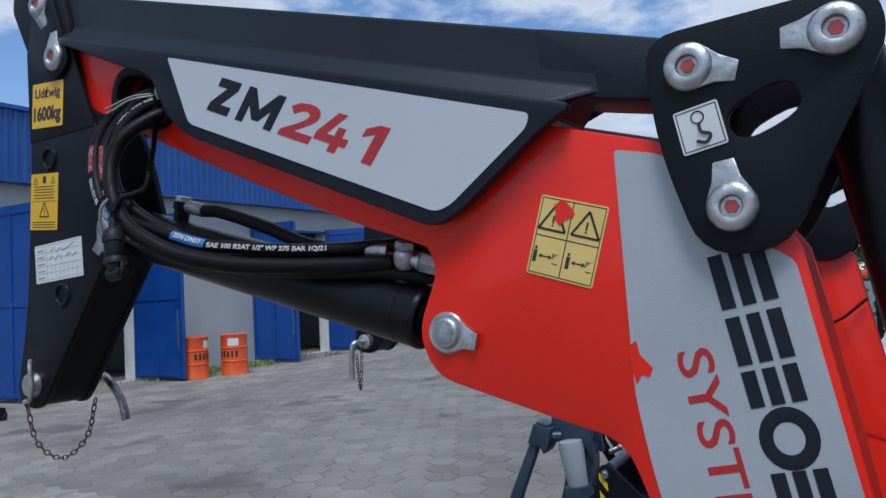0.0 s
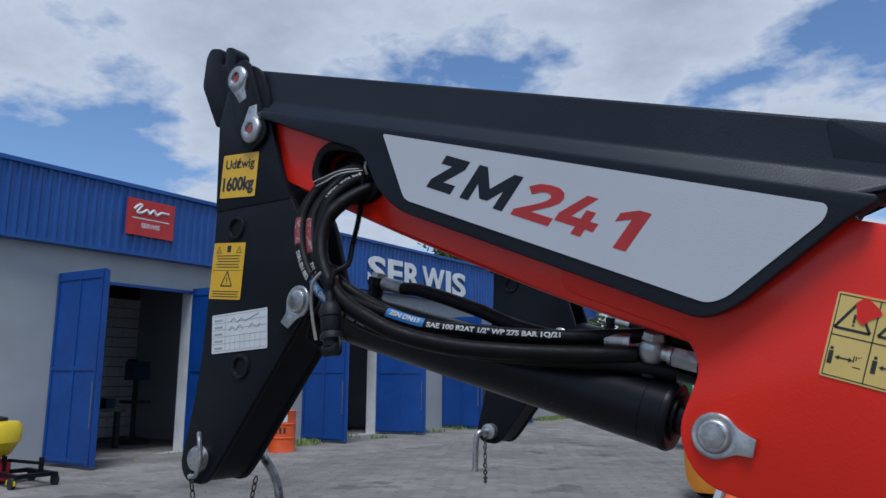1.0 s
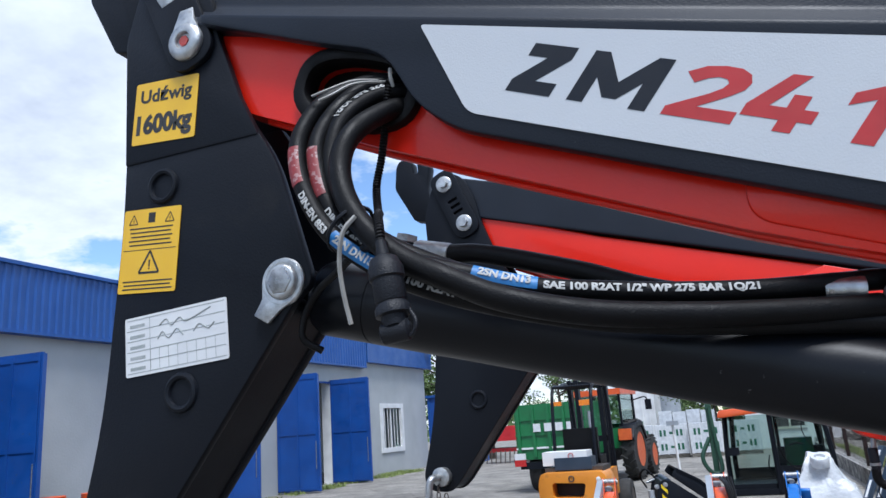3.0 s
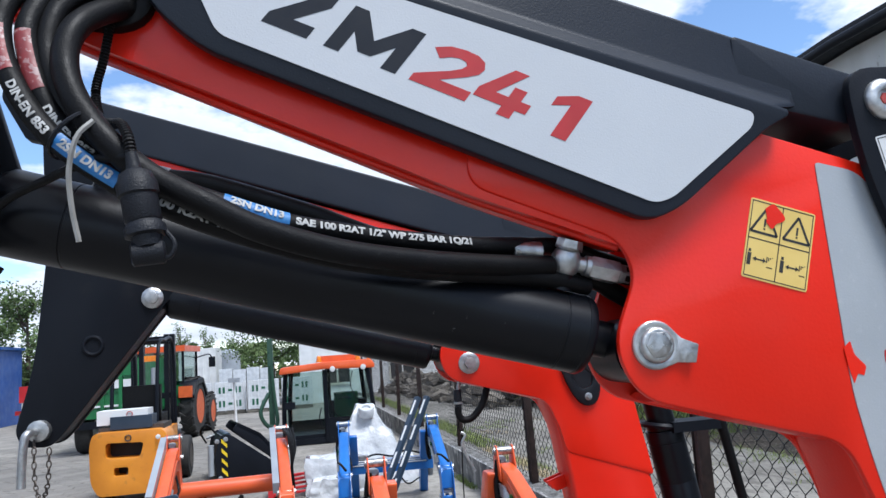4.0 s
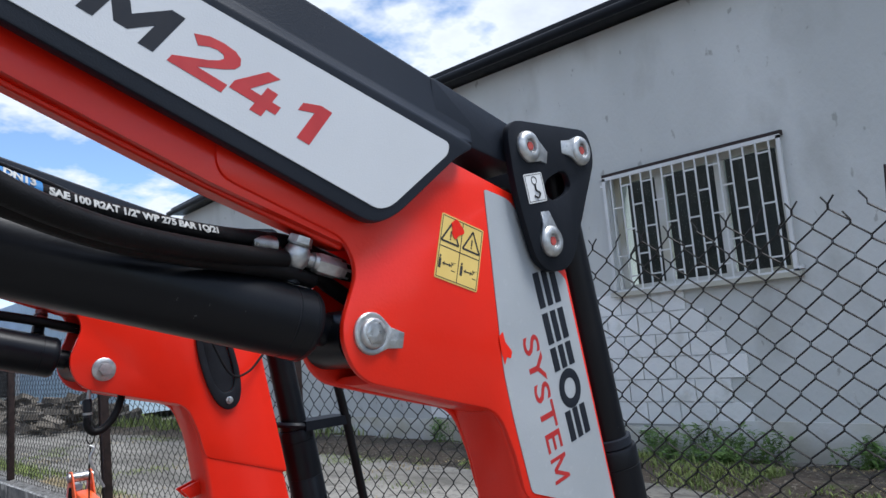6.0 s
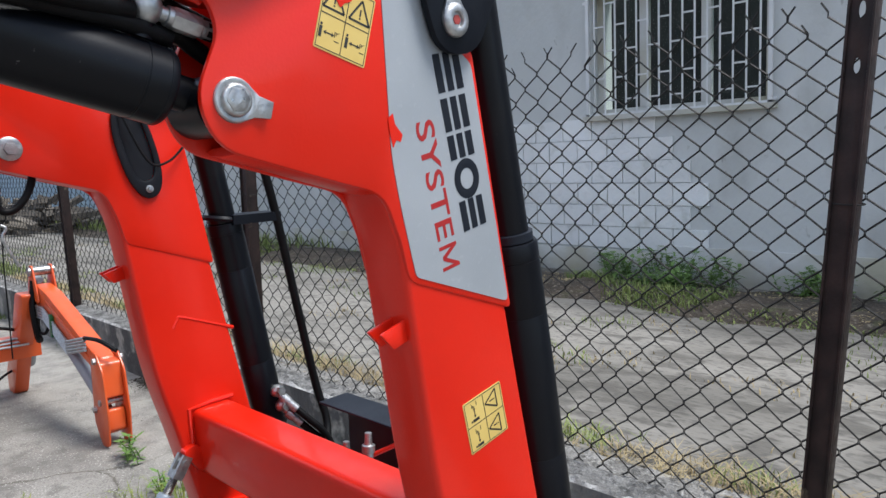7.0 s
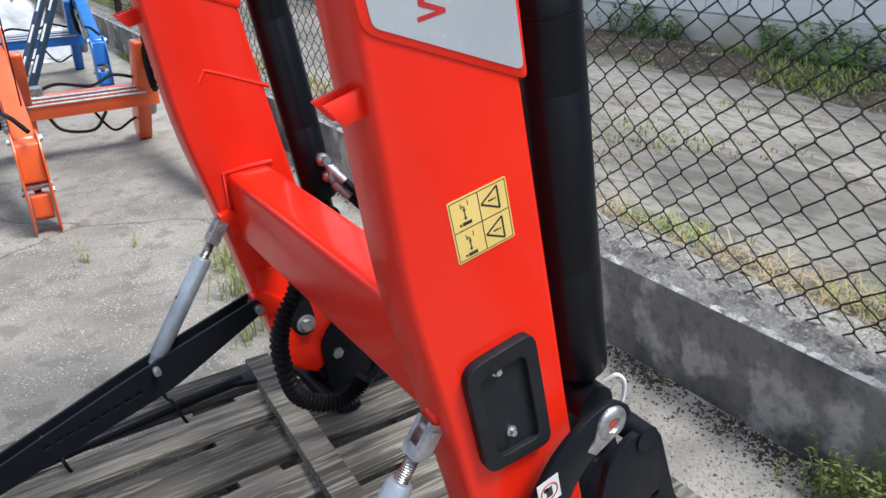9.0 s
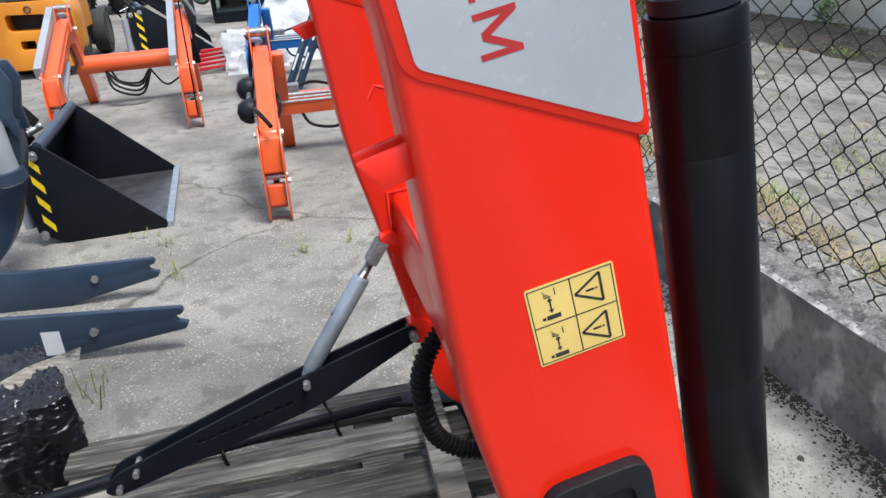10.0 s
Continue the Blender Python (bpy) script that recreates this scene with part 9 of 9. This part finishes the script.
# ---- trees, weeds and grass ----
def tree(at, h, spread, seed, leaves=5200, low=0.3, label="leafy green tree beyond the buildings"):
    rnd = random.Random(seed)
    t = thing("tree", label, "tree", "trees beyond the yard", at)
    o = Vector(at)
    tips = []
    bm = tube([o, o + Vector((0.1, 0, 0.35 * h)), o + Vector((0.0, 0.15, 0.75 * h))], 0.16, 10, 6, radii=lambda f: 0.028 * h * (1 - 0.75 * f))
    for k in range(16):
        a, z0 = rnd.uniform(0, 6.28), rnd.uniform(low, 0.78) * h
        r = spread * rnd.uniform(0.55, 1.0) * math.sin(math.pi * min(1, max(0.18, (z0 / h - low + 0.25) / 1.0)))
        p0 = o + Vector((0, 0, z0))
        p2 = o + Vector((r * math.cos(a), r * math.sin(a), z0 + rnd.uniform(0.06, 0.25) * h))
        p1 = (p0 + p2) / 2 + Vector((0, 0, -0.02 * h))
        tube([p0, p1, p2], 0.05, 6, 4, bm, radii=lambda f: 0.010 * h * (1 - 0.8 * f))
        tips += [(p2, 1.0), (p1.lerp(p2, 0.5), 0.8), (p0.lerp(p2, 0.45), 0.7)]
    tips.append((o + Vector((0, 0, 0.9 * h)), 1.0))
    part("trunk", bm, BARK, t)
    bm = B()
    for k in range(leaves):
        c, s = tips[rnd.randrange(len(tips))]
        d = Vector((rnd.gauss(0, 1), rnd.gauss(0, 1), rnd.gauss(0, 0.75)))
        d = d.normalized() * (rnd.random() ** 0.45) * spread * 0.34 * s
        p = c + d
        u = Vector((rnd.gauss(0, 1), rnd.gauss(0, 1), rnd.gauss(0, 0.7))).normalized()
        v = u.cross(Vector((rnd.gauss(0, 1), rnd.gauss(0, 1), rnd.gauss(0, 1)))).normalized()
        w = h * rnd.uniform(0.010, 0.019)
        vs = [bm.verts.new(p + q) for q in (-u * w, v * w * 0.55, u * w, -v * w * 0.55)]
        bm.faces.new(vs)
    part("crown", bm, FOLIAGE, t, smooth=0, fix=False)
    return t


# ---- trees and weeds ----
tree((-25.0, 39.0, 0), 14.5, 4.0, 1, 9000, 0.35, "tall leafy tree rising behind the garage")
tree((-19.5, 47.0, 0), 9.0, 3.0, 9, 5000, 0.25, "leafy green tree behind the garage")
tree((-1.5, 31.5, 0), 4.0, 2.0, 2, 7000, 0.12, "bushy young tree behind the stacked blocks")
tree((-12.0, 34.5, 0), 5.8, 2.0, 3, 4200, 0.2, "leafy tree past the garage corner")
tree((-10.0, 41.0, 0), 5.5, 2.2, 4, 3600, 0.15, "leafy tree past the garage corner")
for k, (x, y, h) in enumerate(((-7.4, 59, 5.2), (-5.6, 60, 4.4), (-9.5, 61, 5.6), (-14.0, 66, 6.5), (3.5, 62, 5.0))):
    tree((x, y, 0), h, 1.2 if k < 3 else 2.4, 20 + k, 1800, 0.08, "slender green tree far beyond the yard")


def hedge():
    """A far belt of trees that closes the horizon all round."""
    rnd = random.Random(77)
    vs, fs = [], []
    for k in range(26000):
        a = rnd.uniform(0, 2 * math.pi)
        r = rnd.uniform(88, 104)
        top = 4.0 + 2.2 * noise.noise((5 * math.cos(a), 5 * math.sin(a), 1)) + 1.3 * noise.noise((26 * math.cos(a), 26 * math.sin(a), 4))
        p = Vector((r * math.cos(a), r * math.sin(a) + 10, top * rnd.random() ** 0.8))
        u = Vector((rnd.gauss(0, 1), rnd.gauss(0, 1), rnd.gauss(0, 1))).normalized() * rnd.uniform(0.35, 0.75)
        v = u.cross(Vector((rnd.gauss(0, 1), rnd.gauss(0, 1), rnd.gauss(0, 1)))).normalized() * rnd.uniform(0.25, 0.5)
        i = len(vs)
        vs += [p - u, p + v, p + u, p - v]
        fs.append((i, i + 1, i + 2, i + 3))
    me = bpy.data.meshes.new("far_woods")
    me.from_pydata(vs, [], fs)
    me.materials.append(FOLIAGE)
    return tagged(new("far_woods", me), "belt of far green woods round the yard", "woods", kind="stuff")


hedge()


def blades(name, label, spots, mat, seed, h=(0.05, 0.2), w=0.004, lean=0.5, kind="stuff"):
    """Bent tapering grass blades at the given (x, y, z) spots."""
    rnd = random.Random(seed)
    vs, fs = [], []
    for x, y, z in spots:
        hh, a = rnd.uniform(*h), rnd.uniform(0, 2 * math.pi)
        d = Vector((math.cos(a), math.sin(a), 0))
        s = Vector((-d.y, d.x, 0)) * w * rnd.uniform(0.6, 1.4)
        q = rnd.random() * lean * hh
        p = Vector((x, y, z - 0.006))
        m1, m2 = p + d * q * 0.35 + Vector((0, 0, hh * 0.55)), p + d * q * 1.1 + Vector((0, 0, hh * rnd.uniform(0.8, 1.0)))
        i = len(vs)
        vs += [p - s, p + s, m1 + s * 0.75, m1 - s * 0.75, m2]
        fs += [(i, i + 1, i + 2, i + 3), (i + 3, i + 2, i + 4)]
    me = bpy.data.meshes.new(name)
    me.from_pydata(vs, [], fs)
    me.materials.append(mat)
    return tagged(new(name, me), label, "grass", kind=kind)


def spots(n, seed, area, level, patch=0.0, scale=1.5):
    rnd = random.Random(seed)
    x0, x1, y0, y1 = area
    out = []
    while len(out) < n:
        x, y = rnd.uniform(x0, x1), rnd.uniform(y0, y1)
        if noise.noise((x * scale, y * scale, seed)) > patch + rnd.uniform(-0.15, 0.15):
            out.append((x, y, level(x, y)))
    return out


blades("dry_grass", "dry straw-coloured grass along the low wall", spots(9000, 5, (1.88, 2.16, -4.5, 9), lambda x, y: max(lane_z(max(x, 1.96), y), KERB_TOP - 0.03), -0.25), DRY_GRASS, 6, (0.015, 0.07), 0.0024, 3.2)
blades("green_grass", "green grass along the low wall", spots(2400, 8, (1.99, 2.30, -4.5, 9), lane_z, 0.18), GRASS, 9, (0.02, 0.08), 0.003, 1.6)
blades("green_grass", "green and dry grass further along the low wall", spots(4000, 10, (1.97, 2.4, 9, 24), lane_z, -0.3), GRASS, 11, (0.04, 0.15), 0.005, 0.9)
blades("verge_grass", "green weeds along the earth strip by the hall wall", spots(1500, 12, (5.1, 6.7, 1.9, 9), verge_z, 0.34, 1.0), GRASS, 13, (0.03, 0.11), 0.006, 1.3)
blades("verge_edge", "low green growth at the edge of the earth strip", spots(2600, 34, (4.90, 5.25, -6, 9), verge_z, 0.16, 1.6), GRASS, 35, (0.012, 0.05), 0.007, 1.6)
blades("verge_litter", "pale dry stalks and litter on the earth strip", spots(3600, 36, (5.2, 6.7, -6, 6), verge_z, 0.0, 1.2), DRY_GRASS, 37, (0.006, 0.02), 0.008, 5.0)
blades("verge_grass", "green weeds along the earth strip by the hall wall", spots(4000, 14, (5.4, 6.76, 9, 26), verge_z, -0.1, 0.9), GRASS, 15, (0.08, 0.3), 0.012, 0.8)
blades("lane_tufts", "sparse grass tufts in the cracks of the lane", spots(2600, 16, (2.6, 5.2, -6, 14), lane_z, 0.42, 1.1), GRASS, 17, (0.015, 0.06), 0.004, 1.2)
blades("lane_straw", "thin dry grass tufts in the lane", spots(2200, 18, (2.5, 5.2, -6, 14), lane_z, 0.36, 1.3), DRY_GRASS, 19, (0.015, 0.05), 0.004, 1.4)
blades("yard_grass", "low green grass at the foot of the low wall", spots(900, 22, (1.56, 1.645, 2.0, 9), lambda x, y: 0.0, 0.12, 2.2), GRASS, 23, (0.02, 0.07), 0.003, 1.0)
blades("garage_grass", "patchy grass along the garage front", spots(5000, 24, (-13.6, -12.5, 2, 30), lambda x, y: 0.0, 0.15, 0.8), GRASS, 25, (0.03, 0.16), 0.012, 0.7)
for k, (x, y, r, n, hh) in enumerate(((1.30, 2.0, 0.08, 140, 0.07),)):
    rnd = random.Random(60 + k)
    blades("grass_tuft", "small green tuft in a crack of the yard", [(x + rnd.gauss(0, r), y + rnd.gauss(0, r), 0.0) for _ in range(n)], GRASS, 70 + k, (0.02, hh), 0.003, 0.9)


def leaf_mesh(bm, p, d, up, L, wd, droop):
    d = Vector(d).normalized()
    s = d.cross(up).normalized()
    rows = []
    for i in range(5):
        f = i / 4
        c = p + d * L * f + Vector((0, 0, -droop * L * f * f))
        h = wd * math.sin(math.pi * min(0.97, 0.12 + 0.88 * f)) ** 0.8
        rows.append([bm.verts.new(c - s * h + Vector((0, 0, 0.12 * h))), bm.verts.new(c), bm.verts.new(c + s * h + Vector((0, 0, 0.12 * h)))])
    for a, b in zip(rows, rows[1:]):
        bm.faces.new((a[0], a[1], b[1], b[0]))
        bm.faces.new((a[1], a[2], b[2], b[1]))


def weed(at, h, stems, seed, label, leaf=1.0):
    rnd = random.Random(seed)
    t = thing("weed", label, "weed", "weeds by the low wall", at)
    st, lf = B(), B()
    for k in range(stems):
        a = rnd.uniform(0, 6.28)
        p = Vector(at) + Vector((rnd.gauss(0, 0.035), rnd.gauss(0, 0.05), -0.004)) * max(1.0, 1.6 * (leaf - 0.4))
        hh = h * rnd.uniform(0.5, 1.0)
        e = p + Vector((math.cos(a) * 0.35 * hh, math.sin(a) * 0.35 * hh, hh))
        mid = p.lerp(e, 0.5) + Vector((-math.cos(a), -math.sin(a), 0)) * 0.05 * hh
        tube([p, mid, e], 0.0025 if leaf >= 1.0 else 0.0014, 5, 4, st)
        for j in range(int(7 + 5 * hh / 0.2)):
            f = (j + 1) / 10
            q = p.lerp(e, min(1, f))
            b = a + j * 2.4 + rnd.uniform(-0.4, 0.4)
            leaf_mesh(lf, q, (math.cos(b), math.sin(b), rnd.uniform(0.1, 0.7)), Vector((0, 0, 1)), leaf * rnd.uniform(0.03, 0.065), leaf * rnd.uniform(0.006, 0.012), rnd.uniform(0.1, 0.5))
    part("stem", st, LEAF if leaf >= 1.0 else WEED, t)["kind"] = "stuff"
    part("foliage", lf, LEAF if leaf >= 1.0 else WEED, t, smooth=60, fix=False)["kind"] = "stuff"


for k, (x, y, h, n) in enumerate(((1.575, -0.02, 0.16, 22), (1.585, -0.22, 0.20, 26), (1.50, -0.16, 0.13, 18), (1.56, -0.42, 0.17, 20), (1.44, -0.33, 0.10, 12))):
    weed((x, y, 0.0), h, int(2.2 * n), 131 + k, "bushy yellow-green weed at the foot of the wall", 0.36 if k % 2 == 0 else 0.44)
weed((0.95, 2.50, 0.0), 0.12, 7, 34, "low green weed in a crack of the yard")
weed((0.98, 3.00, 0.0), 0.14, 8, 35, "low green weed in a crack of the yard")
weed((1.56, 2.1, 0.0), 0.12, 7, 36, "low green weed at the foot of the wall")
rnd = random.Random(61)
for k, (x, y, h) in enumerate(((6.45, 2.75, 0.36), (6.5, 3.05, 0.34), (6.3, 3.3, 0.30), (6.2, 2.6, 0.26), (6.4, 2.35, 0.30), (6.55, 3.6, 0.30), (6.0, 2.9, 0.20), (5.8, 2.5, 0.18), (6.55, 1.6, 0.28), (6.5, 1.35, 0.22), (6.6, 4.9, 0.26), (6.6, 5.25, 0.30), (6.5, 5.6, 0.3), (6.4, 6.8, 0.34), (6.5, 0.2, 0.25))):
    weed((x, y, verge_z(x, y)), h, 16, 40 + k, "bushy leafy green weed against the hall wall", 1.7)


def stalks(x, y, n, h, seed):
    """A feathery yellow-green weed: thin stalks with short side blades."""
    rnd = random.Random(seed)
    pts = [(x + rnd.gauss(0, 0.035), y + rnd.gauss(0, 0.035), 0.0) for _ in range(n)]
    t = blades("weed_stalks", "thin yellow-green weed growing from a crack", pts, STALK, seed + 1, (0.4 * h, h), 0.0022, 0.7)
    vs, fs = [v.co.copy() for v in t.data.vertices], [tuple(q.vertices) for q in t.data.polygons]
    for k in range(n):
        b, m1, e = vs[5 * k], (vs[5 * k + 2] + vs[5 * k + 3]) / 2, vs[5 * k + 4]
        for j in range(9):
            f = rnd.random()
            p = b.lerp(m1, f) if j % 2 else m1.lerp(e, f)
            d = Vector((rnd.gauss(0, 1), rnd.gauss(0, 1), rnd.uniform(0.2, 1.0))).normalized() * rnd.uniform(0.012, 0.035)
            s = d.cross(Vector((0, 0, 1))).normalized() * 0.0022
            i = len(vs)
            vs += [p - s, p + s, p + d]
            fs.append((i, i + 1, i + 2))
    me = bpy.data.meshes.new("weed_stalks")
    me.from_pydata(vs, [], fs)
    me.materials.append(STALK)
    t.data = me
    t["category"], t["kind"] = "weed", "stuff"


for k, (x, y, n, h) in enumerate(((0.66, 2.05, 26, 0.24), (0.76, 2.15, 26, 0.24), (0.73, 2.36, 26, 0.24), (0.72, 1.78, 34, 0.30), (0.60, 1.70, 22, 0.22), (0.90, 2.34, 26, 0.22), (0.80, 2.05, 20, 0.18), (-0.387, 2.717, 6, 0.15), (0.18, 2.79, 7, 0.12), (-0.575, 1.78, 6, 0.24), (-0.605, 3.35, 4, 0.07), (-0.46, 3.19, 4, 0.08), (0.45, 2.9, 4, 0.08))):
    stalks(x, y, n, h, 200 + 3 * k)


# ---- grit swept against the foot of the low wall ----
def crumbs(name, label, mat, count, spread, near, sizes, seed):
    """Small uneven crumbs, thickest at the foot of the low wall and thinner with distance."""
    rnd = random.Random(seed)
    vs, fs = [], []
    for k in range(count):
        x, y = 1.655 - abs(rnd.gauss(0, spread)), rnd.uniform(-1.6, 4.5)
        if x < near or noise.noise((x * 3, y * 3, 2)) < rnd.uniform(-0.5, 0.3):
            continue
        r0, a = rnd.uniform(*sizes) * (1 if rnd.random() < 0.96 else 2.0), rnd.uniform(0, 6.28)
        i = len(vs)
        vs += [(x + r0 * math.cos(a + 1.57 * j) * rnd.uniform(0.7, 1.4), y + r0 * math.sin(a + 1.57 * j) * rnd.uniform(0.7, 1.4), 0.0005) for j in range(4)] + [(x, y, r0 * 1.1)]
        fs += [(i + j, i + (j + 1) % 4, i + 4) for j in range(4)]
    me = bpy.data.meshes.new(name)
    me.from_pydata(vs, [], fs)
    me.materials.append(mat)
    return tagged(new(name, me), label, name, kind="stuff")


crumbs("grit", "pale grit and crumbs along the foot of the low wall", GRIT, 26000, 0.34, 0.95, (0.0016, 0.0052), 91)
crumbs("litter", "dark brown leaf litter swept against the low wall", EARTH, 16000, 0.055, 1.3, (0.0020, 0.0065), 92)
crumbs("gravel", "scattered dark crumbs of stone on the concrete", LANE, 4500, 0.40, 0.95, (0.0018, 0.0046), 93)

# ---- worn hexagonal paving blocks ----
paving = thing("pavement", "worn grey hexagonal paving blocks of the yard", "paving", at=(-5, 8, 0), kind="structure")


def hex_points(s):
    return [(s * math.cos(radians(60 * k + 30)), s * math.sin(radians(60 * k + 30))) for k in range(6)]


def hex_block(bm, c, s, z):
    top = [bm.verts.new((c[0] + x, c[1] + y, z)) for x, y in hex_points(s * 0.96)]
    mid = [bm.verts.new((c[0] + x, c[1] + y, z - 0.006)) for x, y in hex_points(s)]
    low = [bm.verts.new((c[0] + x, c[1] + y, z - 0.03)) for x, y in hex_points(s)]
    bm.faces.new(top)
    for a, b in ((top, mid), (mid, low)):
        for k in range(6):
            bm.faces.new((a[k], b[k], b[(k + 1) % 6], a[(k + 1) % 6]))


side, near_blocks, rest = 0.155, [], []
step = side * math.sqrt(3) + 0.009
for i in range(31):
    for j in range(60):
        x, y = -10.2 + step * (i + 0.5 * (j % 2)), 3.2 + j * step * 0.866
        (near_blocks if x > -6.2 and 5.0 < y < 8.9 and len(near_blocks) < 300 else rest).append((x, y))
me = None
rnd = random.Random(3)
for x, y in near_blocks:
    if me is None:
        bm = B()
        hex_block(bm, (0, 0), side, 0.0)
        bmesh.ops.recalc_face_normals(bm, faces=bm.faces)
        me = bpy.data.meshes.new("paving_block")
        bm.to_mesh(me)
        bm.free()
        me.materials.append(PAVER)
    ob = new("paving_block", me)
    ob.parent = paving
    ob.matrix_parent_inverse = paving.matrix_basis.inverted()
    ob.matrix_basis = pose(x, y, 0.009 + rnd.uniform(-0.004, 0.002) + 0.012 * noise.noise((x * 0.4, y * 0.4, 0)), rnd.uniform(-0.8, 0.8), rnd.uniform(-0.8, 0.8), 0)
bm = B()
for x, y in rest:
    hex_block(bm, (x, y), side, 0.009 + rnd.uniform(-0.004, 0.002) + 0.012 * noise.noise((x * 0.4, y * 0.4, 0)))
ob = part("paving_blocks", bm, PAVER_FAR, paving, smooth=0)
ob["kind"] = "stuff"
